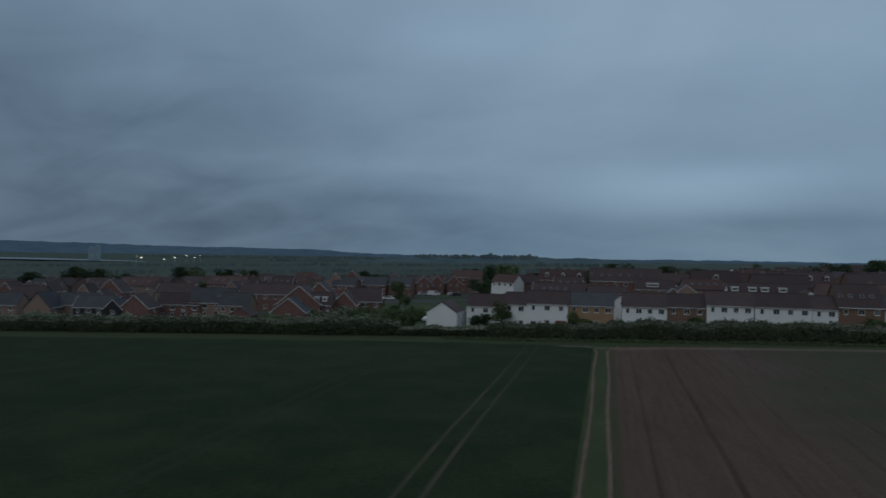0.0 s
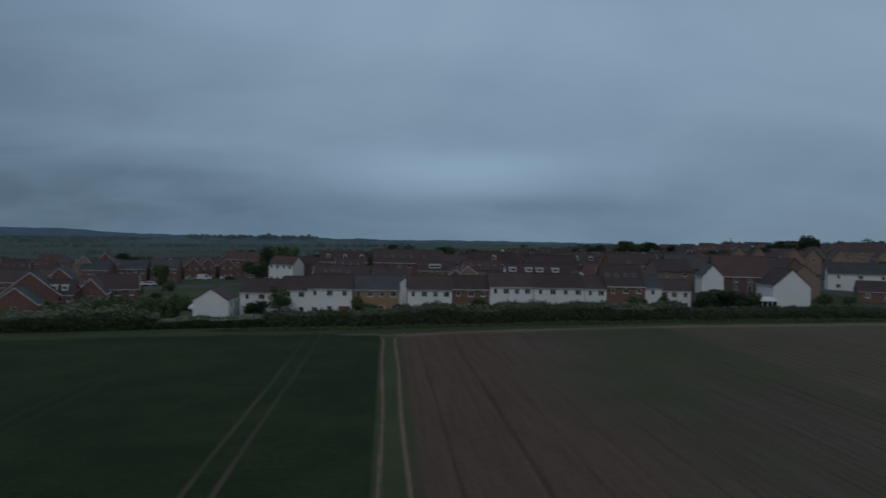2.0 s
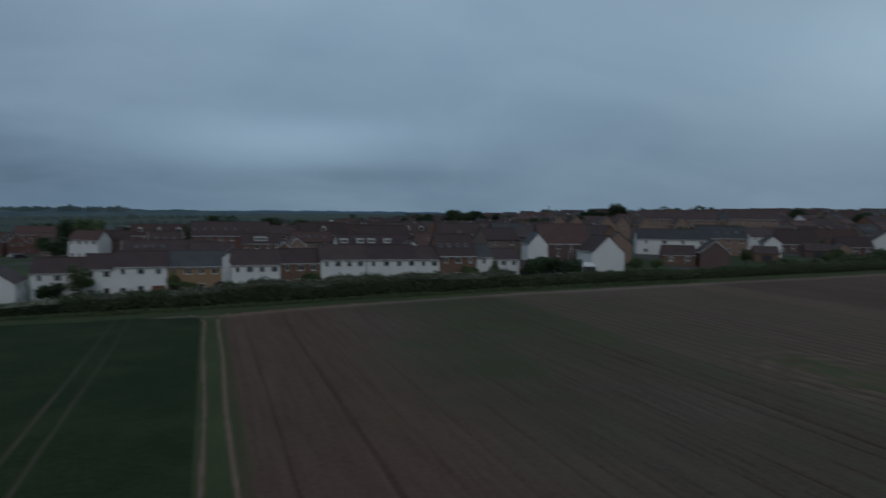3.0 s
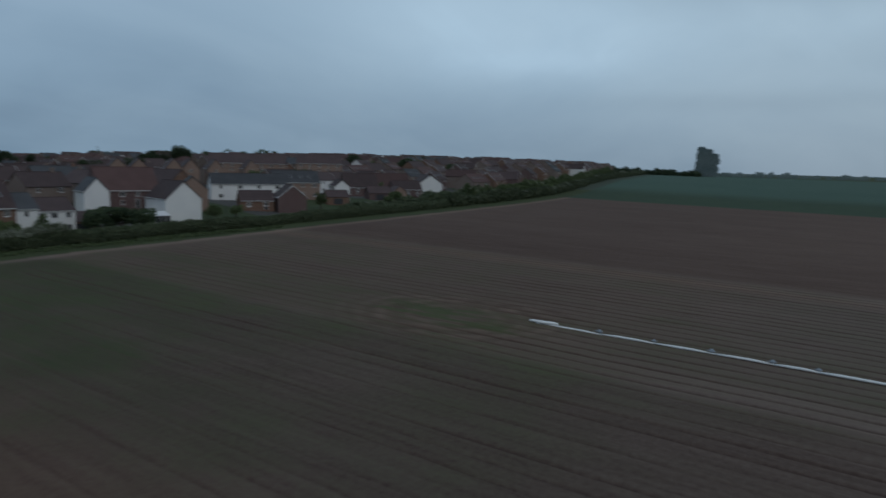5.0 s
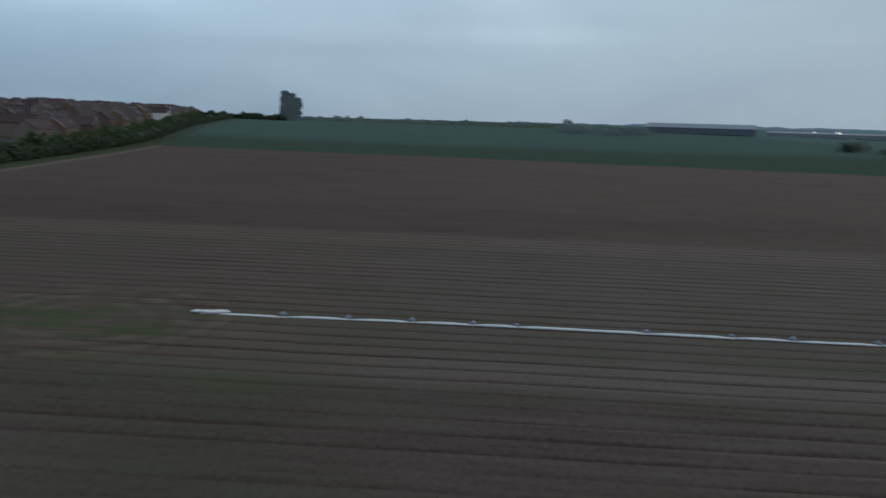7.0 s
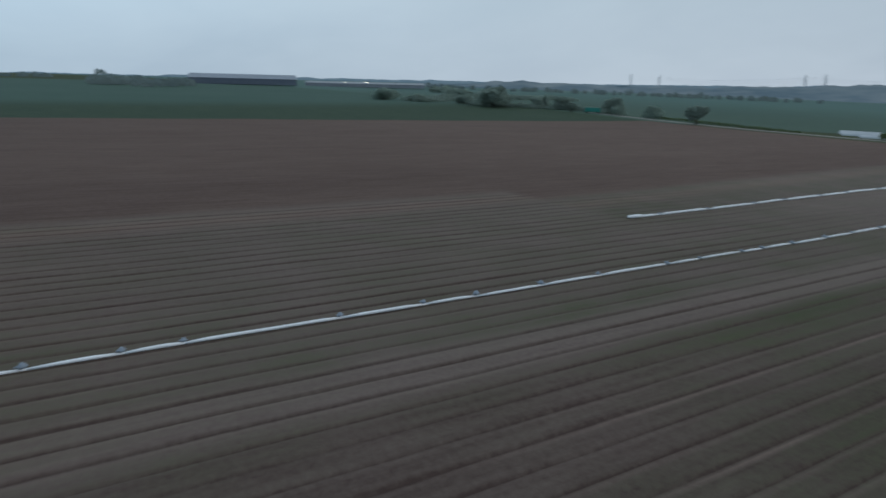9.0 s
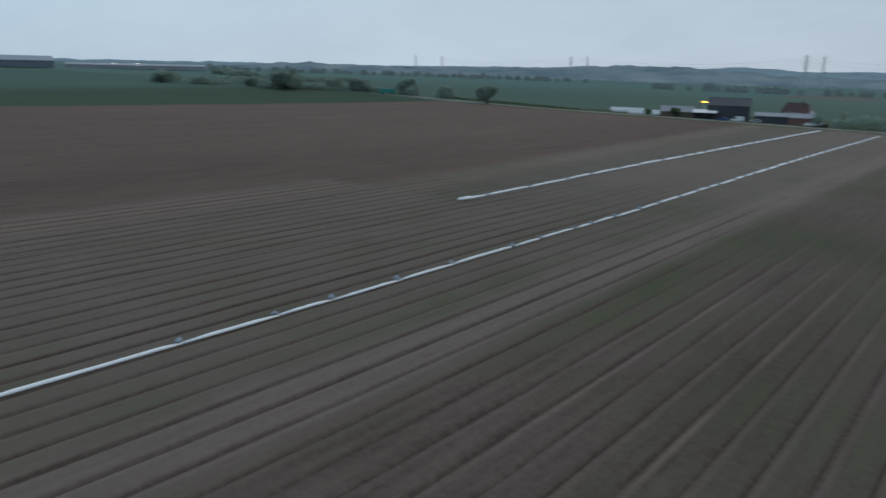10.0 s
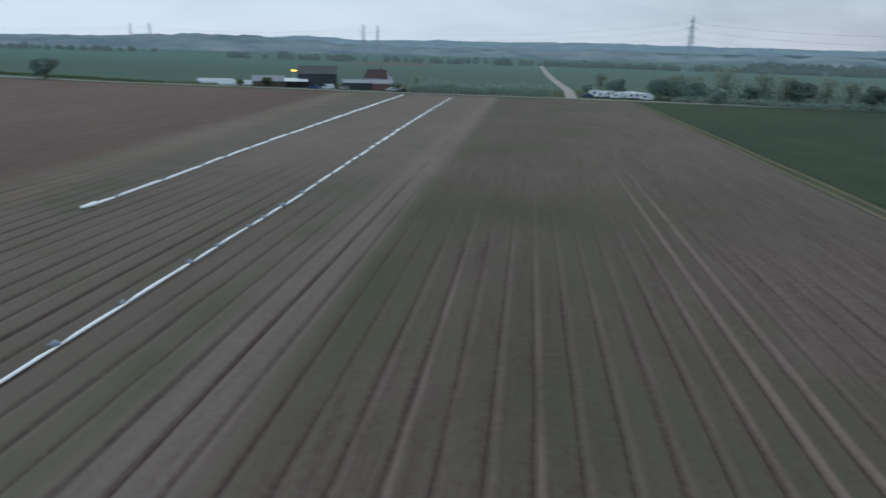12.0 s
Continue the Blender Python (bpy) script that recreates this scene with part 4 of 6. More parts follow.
def wall_mesh(w, d, eave, rise, mat):
    """Four walls with gable ends, 0.3 m thick, the ridge along x."""
    bm = bmesh.new()
    for sx in (-1, 1):
        x1, x0 = sx * w / 2, sx * (w / 2 - 0.3)
        sec = [(-d / 2, -0.6), (d / 2, -0.6), (d / 2, eave), (0, eave + rise), (-d / 2, eave)]
        a = [bm.verts.new((x0, y, z)) for y, z in sec]
        b = [bm.verts.new((x1, y, z)) for y, z in sec]
        bm.faces.new(a)
        bm.faces.new(b)
        for i in range(5):
            bm.faces.new((a[i], a[(i + 1) % 5], b[(i + 1) % 5], b[i]))
    for sy in (-1, 1):
        y0, y1 = sorted((sy * d / 2, sy * (d / 2 - 0.3)))
        add_box(bm, (-w / 2 + 0.302, y0, -0.6), (w / 2 - 0.302, y1, eave))
    bmesh.ops.recalc_face_normals(bm, faces=bm.faces[:])
    return mesh_of("wall", bm, mat)


def roof_mesh(w, d, eave, rise, mat, over=0.32, side=0.18):
    bm = bmesh.new()
    k = rise / (d / 2)
    for s in (-1, 1):
        y0, z0 = s * (d / 2 + over), eave - k * over + 0.16
        add_slab(bm, [(-w / 2 - side, y0, z0), (w / 2 + side, y0, z0), (w / 2 + side, 0, eave + rise + 0.16), (-w / 2 - side, 0, eave + rise + 0.16)], 0.15)
    add_tube(bm, [(-w / 2 - side, 0, eave + rise + 0.15), (w / 2 + side, 0, eave + rise + 0.15)], [0.11, 0.11], 6)
    return mesh_of("roof", bm, mat)


def barge_mesh(d, eave, rise, over=0.32):
    """A pair of sloping boards on a gable, in the plane x = 0."""
    bm = bmesh.new()
    k = rise / (d / 2)
    for s in (-1, 1):
        y0, z0 = s * (d / 2 + over), eave - k * over
        v = [(y0, z0 + 0.17), (0, eave + rise + 0.17), (0, eave + rise - 0.02), (y0, z0 + 0.0)]
        a = [bm.verts.new((-0.03, y, z)) for y, z in v]
        b = [bm.verts.new((0.03, y, z)) for y, z in v]
        bm.faces.new(a)
        bm.faces.new(b)
        for i in range(4):
            bm.faces.new((a[i], a[(i + 1) % 4], b[(i + 1) % 4], b[i]))
    bmesh.ops.recalc_face_normals(bm, faces=bm.faces[:])
    return mesh_of("bargeboard", bm, M["trim"])


def window_mesh(w, h, mat="trim"):
    """A casement: outer frame, middle mullion and sloping sill, in one piece."""
    t = 0.07
    xs = [-w / 2, -w / 2 + t] + ([-0.035, 0.035] if w > 0.8 else []) + [w / 2 - t, w / 2]
    zs = [-h / 2 - 0.07, -h / 2 + t, h / 2 - t, h / 2]
    cells = {(i, j) for i in range(len(xs) - 1) for j in range(3) if j != 1 or i % 2 == 0}
    bm = bmesh.new()
    fr = [[bm.verts.new((x, -0.13 if j == 0 else -0.06, z)) for j, z in enumerate(zs)] for x in xs]
    bk = [[bm.verts.new((x, 0.04, z)) for z in zs] for x in xs]
    for i, j in sorted(cells):
        ring = [(i, j), (i + 1, j), (i + 1, j + 1), (i, j + 1)]
        bm.faces.new([fr[p][q] for p, q in ring])
        bm.faces.new([bk[p][q] for p, q in ring[::-1]])
        for k, (di, dj) in enumerate(((0, -1), (1, 0), (0, 1), (-1, 0))):
            if (i + di, j + dj) not in cells:
                (p, q), (u, v) = ring[k], ring[(k + 1) % 4]
                bm.faces.new((fr[u][v], fr[p][q], bk[p][q], bk[u][v]))
    bmesh.ops.recalc_face_normals(bm, faces=bm.faces[:])
    return mesh_of("window", bm, M[mat])


def pane_mesh(w, h):
    bm = bmesh.new()
    add_box(bm, (-w / 2 + 0.09, -0.02, -h / 2 + 0.09), (w / 2 - 0.09, 0.0, h / 2 - 0.09))
    return mesh_of("pane", bm, M["glass"])


def door_mesh(w, h, mat):
    bm = bmesh.new()
    add_box(bm, (-w / 2, -0.05, 0), (w / 2, 0.03, h))
    for k in (0.3, 0.62):
        add_box(bm, (-w * 0.34, -0.075, h * k - h * 0.11), (w * 0.34, -0.05, h * k + h * 0.11))
    return mesh_of("door", bm, mat)


def frame_mesh(w, h):
    bm = bmesh.new()
    add_box(bm, (-w / 2 - 0.1, -0.07, 0), (-w / 2 - 0.002, 0.03, h + 0.1))
    add_box(bm, (w / 2 + 0.002, -0.07, 0), (w / 2 + 0.1, 0.03, h + 0.1))
    add_box(bm, (-w / 2 - 0.002, -0.07, h + 0.002), (w / 2 + 0.002, 0.03, h + 0.1))
    return mesh_of("door_frame", bm, M["trim"])


def chimney_mesh(mat):
    bm = bmesh.new()
    add_box(bm, (-0.4, -0.3, -1.2), (0.4, 0.3, 0.8))
    add_box(bm, (-0.46, -0.36, 0.8), (0.46, 0.36, 0.95))
    add_tube(bm, [(-0.17, 0, 0.95), (-0.17, 0, 1.25)], [0.11, 0.09], 6)
    add_tube(bm, [(0.17, 0, 0.95), (0.17, 0, 1.25)], [0.11, 0.09], 6)
    return mesh_of("chimney", bm, mat)


def gutter_mesh(w):
    bm = bmesh.new()
    add_box(bm, (-w / 2, -0.10, -0.16), (w / 2, 0.0, 0.0))
    return mesh_of("fascia", bm, M["trim"])


SHARED = {}


def shared(key, make):
    if key not in SHARED:
        SHARED[key] = make()
    return SHARED[key]


def window(parent, x, y, z, turn, w=1.2, h=1.1):
    win = part("window", shared(("win", w, h), lambda: window_mesh(w, h)), parent, pose(x, y, z, 0, 0, turn))
    part("pane", shared(("pane", w, h), lambda: pane_mesh(w, h)), win)
    return win


WALL_WORDS = {"render_white": "white rendered", "board_white": "white weatherboarded", "board_black": "black weatherboarded", "brick_red": "red brick",
              "brick_tan": "pale tan brick", "brick_dull": "haze-dulled red brick", "brick_stock": "haze-greyed tan brick", "brick_orange": "orange-tan brick", "brick_brown": "brown brick"}
ROOF_WORDS = {"tile_brown": "dark brown tiled roof", "tile_red": "dark red tiled roof", "slate": "grey slate roof"}


def house(cx, cy, rot, w, d, eave, rise, wall, roof, front=3, storeys=2, gable=0, barge=False, chimney=0, sky=0, dormers=0, door=1, garage=0,
          words="", group="", far=False, dz=0.0, sky_at=(), boxes=()):
    """A house whose ridge runs along its own x axis; its front looks along -y. rot: degrees."""
    if group == "houses along the field edge":
        eave += 0.5
    label = f"{WALL_WORDS[wall]} house with a {ROOF_WORDS[roof]}" + (", " + words if words else "")
    ob = thing("house", cx, cy, land_at(cx, cy) + dz, rot, label, "house", group)
    part("wall", wall_mesh(w, d, eave, rise, M[wall]), ob)
    part("roof", roof_mesh(w, d, eave, rise, M[roof]), ob)
    if not far:
        for s in (-1, 1):
            part("fascia", shared(("gut", round(w, 1)), lambda: gutter_mesh(w)), ob, pose(0, s * (d / 2 + 0.302 if s > 0 else d / 2 + 0.2), eave + 0.02, 0, 0, 180 if s > 0 else 0))
    if barge:
        for s in (-1, 1):
            part("bargeboard", shared(("barge", round(d, 1), eave, rise), lambda: barge_mesh(d, eave, rise)), ob, pose(s * (w / 2 + 0.215), 0, 0.0))
    sizes = [1.25, 0.75, 1.25, 1.0]
    for k in range(storeys):
        z = eave * (0.26 if storeys > 1 else 0.5) + k * (eave - 1.0) / max(storeys - 1, 1) * 0.92
        z = min(z, eave - 0.85) if k else 1.35
        for i in range(front):
            x = (i + 0.5) / front * w - w / 2
            if k == 0 and door and i == front // 2:
                dr = part("door", shared("door", lambda: door_mesh(0.95, 2.05, M["door"])), ob, pose(x, -d / 2 - 0.02, 0.05))
                part("door_frame", shared("dframe", lambda: frame_mesh(0.95, 2.05)), dr)
            elif k == 0 and garage and i == front - 1:
                part("garage_door", shared("garage", lambda: door_mesh(2.3, 2.1, M["garage"])), ob, pose(x, -d / 2 - 0.02, 0.05), "brown up-and-over garage door")
            else:
                window(ob, x, -d / 2 - 0.02, z, 0, sizes[(i + k) % 4], 1.1)
        for i in range(gable):
            y = (i + 0.5) / gable * d - d / 2
            window(ob, -w / 2 - 0.02, y, z, -90, 1.0, 1.1)
            window(ob, w / 2 + 0.02, y, z, 90, 1.0, 1.1)
    slope = math.degrees(math.atan2(rise, d / 2))
    for x in sky_at or [(i + 0.5) / sky * w * 0.8 - w * 0.4 for i in range(sky)]:
        sk = part("skylight", shared("sky", lambda: window_mesh(0.75, 1.0, "metal_grey")), ob, pose(x, -d * 0.27, eave + rise * 0.46 + 0.24, slope - 90, 0, 0), "grey framed roof window")
        part("pane", shared("skypane", lambda: pane_mesh(0.75, 1.0)), sk)
    for i in range(dormers):
        x = (i + 0.5) / dormers * w - w / 2
        dm = part("dormer", shared(("dormer", wall), lambda: dormer_mesh(M["trim"], M[roof])), ob, pose(x, -d * 0.30, eave + rise * 0.36))
        part("pane", shared("dormpane", lambda: pane_mesh(1.1, 1.1)), dm, pose(0, -0.75, 0.62))
    for x, wide in boxes:
        bx = part("box_dormer", shared(("box", wide, roof), lambda: box_dormer_mesh(wide, M["trim"], M[roof])), ob, pose(x, -d * 0.30, eave + rise * 0.34), "white fronted flat-roofed dormer")
        part("pane", shared(("boxpane", wide), lambda: pane_mesh(wide - 0.3, 0.62)), bx, pose(0, -0.62, 0.46))
    for i in range(chimney):
        part("chimney", shared(("chim", wall), lambda: chimney_mesh(M[wall if "brick" in wall else "brick_red"])), ob, pose((-0.32 + 0.64 * i) * w if chimney > 1 else 0.3 * w, 0, eave + rise))
    return ob


def box_dormer_mesh(w, trim, tile):
    """A flat-roofed dormer: white front and cheeks under a thin felt roof."""
    bm = bmesh.new()
    add_box(bm, (-w / 2, -0.6, -0.1), (w / 2, 1.5, 1.0), 0)
    add_box(bm, (-w / 2 - 0.12, -0.75, 1.002), (w / 2 + 0.12, 1.7, 1.12), 0)
    return mesh_of("box_dormer", bm, [trim, tile])


def dormer_mesh(trim, tile):
    bm = bmesh.new()
    add_prism(bm, [(-0.7, 0), (0.7, 0), (0.7, 1.25), (0, 1.8), (-0.7, 1.25)], -0.72, 1.6, 1)
    add_prism(bm, [(-0.66, 0.05), (0.66, 0.05), (0.66, 1.24), (0, 1.7), (-0.66, 1.24)], -0.75, -0.722, 0)
    for s in (-1, 1):
        add_slab(bm, [(s * 0.85, -0.85, 1.2), (s * 0.85, 2.0, 1.2), (0, 2.0, 1.9), (0, -0.85, 1.9)], 0.08, 1)
    return mesh_of("dormer", bm, [trim, tile])


def porch(cx, cy, rot, w, d, h):
    """A white garden room of posts, panes and a glazed pitched roof."""
    ob = thing("conservatory", cx, cy, land_at(cx, cy), rot, "white framed glazed conservatory beside a house", "conservatory")
    bm = bmesh.new()
    add_box(bm, (-w / 2, -d / 2, -0.4), (w / 2, d / 2, 0.55))
    part("base_wall", mesh_of("base_wall", bm, M["render_white"]), ob)
    for i in range(6):
        for s in (-1, 1):
            bm = bmesh.new()
            x = -w / 2 + w * i / 5
            add_box(bm, (x - 0.06, s * (d / 2 - 0.03) - 0.06, 0.55), (x + 0.06, s * (d / 2 - 0.03) + 0.06, h))
            part("post", mesh_of("post", bm, M["trim"]), ob)
    for s in (-1, 1):
        bm = bmesh.new()
        add_box(bm, (-w / 2 + 0.08, s * (d / 2 - 0.03) - 0.012, 0.56), (w / 2 - 0.08, s * (d / 2 - 0.03) + 0.012, h - 0.02))
        part("pane", mesh_of("pane", bm, M["glass"]), ob)
    bm = bmesh.new()
    for s in (-1, 1):
        add_slab(bm, [(-w / 2 - 0.15, s * (d / 2 + 0.15), h), (w / 2 + 0.15, s * (d / 2 + 0.15), h), (w / 2 - 0.6, 0, h + 0.9), (-w / 2 + 0.6, 0, h + 0.9)], 0.07)
    part("roof", mesh_of("roof", bm, M["metal_white"]), ob)
    return ob


def outbuilding(name, cx, cy, rot, w, d, eave, rise, wall, roof, label, category, door=True, dz=0.0):
    ob = thing(name, cx, cy, land_at(cx, cy) + dz, rot, label, category)
    part("wall", wall_mesh(w, d, eave, rise, M[wall]), ob)
    part("roof", roof_mesh(w, d, eave, rise, M[roof], 0.25, 0.2), ob)
    if door:
        part("door", shared(("big", round(w)), lambda: door_mesh(min(3.2, w * 0.4), eave * 0.8, M["metal_dark"])), ob, pose(0, -d / 2 - 0.02, 0.03))
    return ob


# the row of houses behind the hedge
ROW = "houses along the field edge"
house(-34.6, 152.0, 90, 9.0, 7.0, 4.2, 2.3, "board_white", "tile_brown", front=2, gable=0, words="gable to field", group=ROW, door=0)
house(-25.6, 157.5, 0, 9.0, 8.0, 4.9, 2.6, "board_white", "tile_brown", front=3, group=ROW)
house(-18.5, 156.0, 0, 5.2, 8.0, 5.1, 2.6, "board_white", "tile_brown", front=2, group=ROW)
house(-11.3, 155.4, 0, 9.2, 8.0, 5.2, 2.7, "board_white", "tile_brown", front=3, garage=1, words="overhanging upper floor", group=ROW)
house(-1.7, 156.2, 0, 9.8, 8.0, 4.9, 2.8, "brick_orange", "slate", front=4, group=ROW)
house(9.7, 156.0, 0, 9.4, 8.0, 4.9, 2.8, "board_white", "tile_brown", front=4, group=ROW, words="plain side wall")
house(18.5, 156.4, 0, 8.0, 7.6, 4.7, 2.7, "brick_brown", "tile_brown", front=3, group=ROW)
house(27.2, 156.0, 0, 9.3, 8.0, 5.0, 2.8, "board_white", "tile_brown", front=4, group=ROW)
house(37.6, 156.0, 0, 11.0, 8.0, 4.8, 2.8, "render_white", "tile_brown", front=4, group=ROW)
house(45.6, 156.0, 0, 4.8, 8.0, 4.6, 2.6, "render_white", "tile_brown", front=2, group=ROW, door=0)
house(52.4, 157.0, 0, 8.6, 9.4, 5.1, 4.6, "brick_brown", "tile_brown", front=3, sky_at=(-3.4, -1.5, 0.7, 2.5), group=ROW, words="roof windows")
house(58.8, 157.2, 0, 4.1, 8.0, 4.7, 2.6, "render_white", "slate", front=1, group=ROW, door=0)
house(64.9, 160.2, 0, 7.8, 8.0, 4.0, 2.2, "render_white", "tile_brown", front=3, group=ROW)
house(6.2, 171.0, 90, 8.0, 7.0, 5.4, 2.6, "render_white", "tile_brown", front=2, door=0, words="set back")
house(48.7, 178.0, 90, 6.0, 5.0, 5.7, 2.2, "render_white", "tile_brown", front=1, door=0, words="small gable")
outbuilding("garage", 70.5, 160.0, 0, 7.0, 5.5, 2.2, 1.6, "brick_brown", "tile_brown", "low brown brick garage behind the hedge", "garage")
outbuilding("garden_shed", 2.9, 152.5, 90, 2.6, 1.9, 1.9, 0.5, "wood", "metal_dark", "small wooden shed between two houses", "shed", False)

# the large white gable and its neighbours
house(99.0, 171.0, 80, 12.0, 8.6, 5.0, 4.0, "render_white", "tile_brown", front=2, door=0, words="tall gable", chimney=0)
porch(90.3, 164.6, -10, 5.5, 3.6, 2.2)
house(95.0, 186.0, -12, 14.0, 10.5, 4.2, 5.4, "brick_dull", "tile_red", front=4, dormers=0, words="broad roof")
house(85.2, 182.0, 78, 8.0, 5.4, 5.4, 3.0, "render_white", "slate", front=2, door=0, words="bare gable")
house(111.0, 181.5, 60, 9.0, 7.5, 5.0, 3.2, "brick_tan", "slate", front=2, door=0)
house(139.0, 194.5, -28, 22.0, 8.0, 4.8, 3.0, "render_white", "slate", front=4, words="long front")
house(135.5, 171.8, 62, 9.0, 7.8, 4.0, 3.2, "brick_dull", "tile_brown", front=2, door=0, barge=True, words="wide gable")
house(128.0, 177.0, -28, 9.0, 6.5, 2.4, 2.6, "brick_brown", "tile_brown", front=2)
house(157.0, 194.0, -28, 15.0, 8.5, 5.2, 3.6, "brick_tan", "slate", front=4, sky=4, words="roof windows")
house(171.0, 187.5, 62, 7.0, 5.0, 4.4, 2.0, "render_white", "tile_brown", front=2, door=0)
outbuilding("garage", 187.0, 184.5, -30, 8.0, 6.0, 2.3, 2.2, "brick_dull", "tile_brown", "low brick garage with a dark tiled roof", "garage")
outbuilding("garage", 199.0, 186.0, 60, 7.0, 6.0, 2.3, 2.2, "brick_tan", "tile_brown", "low tan brick garage with a tiled roof", "garage")
house(208.5, 190.0, -30, 11.0, 8.0, 3.0, 3.2, "brick_dull", "tile_brown", front=3)
outbuilding("garage", 160.5, 178.5, -28, 7.0, 5.5, 2.3, 1.9, "brick_brown", "tile_brown", "low brick garage beside the hedge", "garage")
house(236.5, 201.5, 55, 12.0, 10.5, 4.4, 3.7, "render_white", "tile_brown", front=2, door=0, words="lone gable")
house(216.0, 205.0, -32, 16.0, 10.5, 3.2, 5.2, "brick_dull", "tile_red", front=4)
house(197.0, 203.0, -32, 13.0, 10.0, 3.2, 5.0, "brick_dull", "tile_brown", front=4)

# the brick houses further west
house(-146.3, 153.5, 105, 8.5, 7.0, 3.8, 4.0, "brick_tan", "slate", front=2, door=0, words="steep gable")
house(-167.0, 160.0, 15, 12.0, 7.5, 3.7, 3.2, "brick_tan", "slate", front=4)
house(-141.5, 161.0, 15, 10.5, 7.5, 4.0, 3.2, "brick_tan", "slate", front=3)
house(-132.2, 157.0, 15, 11.0, 7.0, 3.8, 2.9, "board_black", "slate", front=4, barge=True)
house(-124.6, 154.8, 105, 7.0, 4.6, 3.8, 2.3, "board_black", "slate", front=1, gable=1, door=0, barge=True, words="small gable")
house(-119.8, 157.5, 105, 9.0, 7.4, 3.9, 3.4, "brick_red", "tile_brown", front=1, barge=True, door=0)
house(-114.5, 168.5, 15, 12.0, 7.5, 4.0, 3.0, "brick_red", "tile_brown", front=4)
house(-106.5, 172.0, 15, 12.0, 8.5, 4.3, 3.9, "brick_tan", "slate", front=4, sky_at=(1.6, 2.9))
house(-95.4, 165.0, 10, 8.0, 7.5, 3.9, 3.2, "brick_tan", "slate", front=3)
outbuilding("garage", -86.5, 152.0, 100, 5.5, 5.5, 2.2, 1.9, "brick_red", "tile_brown", "small brick garage with a dark tiled roof", "garage")
house(-103.0, 201.0, 12, 20.0, 8.0, 5.2, 3.1, "brick_red", "tile_brown", front=6)
house(-72.8, 150.5, 104, 8.0, 8.2, 3.3, 3.3, "brick_red", "slate", front=1, gable=1, door=0, barge=True, words="white-edged gable")
house(-74.6, 160.5, 104, 9.0, 10.6, 4.7, 4.4, "brick_red", "tile_brown", front=2, door=0, barge=True, words="tall gable")
house(-69.6, 162.0, 14, 5.6, 7.0, 4.3, 3.0, "brick_red", "tile_brown", front=3, boxes=((-1.1, 1.2), (0.9, 1.2)), door=0)
house(-79.2, 184.0, 104, 9.5, 9.0, 4.9, 4.2, "brick_red", "tile_brown", front=2, door=0, barge=True)
house(-65.6, 168.0, 104, 8.0, 6.2, 4.1, 3.4, "brick_red", "tile_brown", front=2, gable=1, door=0, barge=True, words="small gable")
house(-64.0, 178.0, 20, 9.5, 7.5, 4.4, 3.4, "brick_red", "tile_brown", front=3, barge=True, words="white bargeboards")
for x, y, w, d, eave, rise, wall in ((-168.1, 209.0, 9.0, 8.6, 5.0, 4.4, "brick_red"), (-166.8, 194.0, 7.0, 4.6, 5.3, 3.0, "brick_tan"), (-150.4, 181.5, 7.0, 5.4, 4.0, 3.0, "brick_red"), (-183.4, 196.0, 8.0, 5.0, 5.4, 3.2, "brick_tan"),
                                     (-197.4, 194.0, 8.0, 5.6, 5.2, 3.4, "brick_red"), (-116.3, 200.0, 8.0, 7.0, 5.4, 3.8, "brick_tan"), (-117.0, 219.0, 8.0, 6.0, 4.8, 3.0, "brick_red"), (-102.6, 254.0, 8.0, 7.0, 6.2, 3.8, "brick_tan"), (-100.1, 266.0, 8.0, 7.0, 6.9, 4.0, "brick_red")):
    house(x, y, 102, w, d, eave, rise, wall, "tile_brown", front=2, gable=2, door=0, barge=True, words="pale-edged gable")
house(-36.5, 268.0, -30, 11.0, 6.8, 6.3, 3.0, "render_white", "tile_red", front=4, storeys=2, words="above the roofs")
for k, (x, y) in enumerate(((-98.0, 252.0), (-88.3, 260.0), (-78.6, 263.0))):
    house(x, y, 6, 9.4, 8.0, 5.2, 3.0, "brick_red", "slate", front=4, group="terrace beyond the green")
for k, (x, y) in enumerate(((-80.0, 300.0), (-76.0, 308.0), (-69.5, 314.0), (-88.0, 296.0))):
    house(x, y, 118, 9.0, 6.4, 5.4, 3.2, "brick_red", "tile_brown", front=3, gable=2, barge=True, group="stepped gables beyond the green")
house(-66.5, 337.0, 10, 14.0, 10.0, 7.8, 3.4, "brick_red", "tile_red", front=4, storeys=3, words="three storeys")
house(-14.5, 264.0, 0, 18.0, 10.0, 6.6, 3.8, "brick_red", "tile_red", front=6, dormers=3, words="three dormers")
house(-8.9, 200.0, 0, 20.7, 8.5, 5.4, 3.0, "brick_red", "tile_brown", front=6, sky_at=(-7.2, -5.1, -3.3, -1.0), barge=True, words="roof windows")
house(7.5, 235.0, 2, 23.0, 9.0, 6.6, 4.2, "brick_red", "tile_brown", front=7, sky_at=(-10.8, -7.6, -5.0, -1.8, 1.0, 5.0), words="many rooflights")
house(16.0, 224.0, 0, 12.0, 8.0, 4.4, 2.8, "brick_brown", "tile_brown", front=4, boxes=((-0.5, 3.6),))
house(22.8, 199.0, 90, 9.0, 4.6, 6.3, 1.9, "brick_tan", "tile_brown", front=2, gable=1, door=0, barge=True, words="narrow gable")
house(19.4, 197.0, 90, 5.0, 2.9, 6.1, 1.3, "brick_brown", "slate", front=1, gable=1, door=0, barge=True, words="white-edged wing")
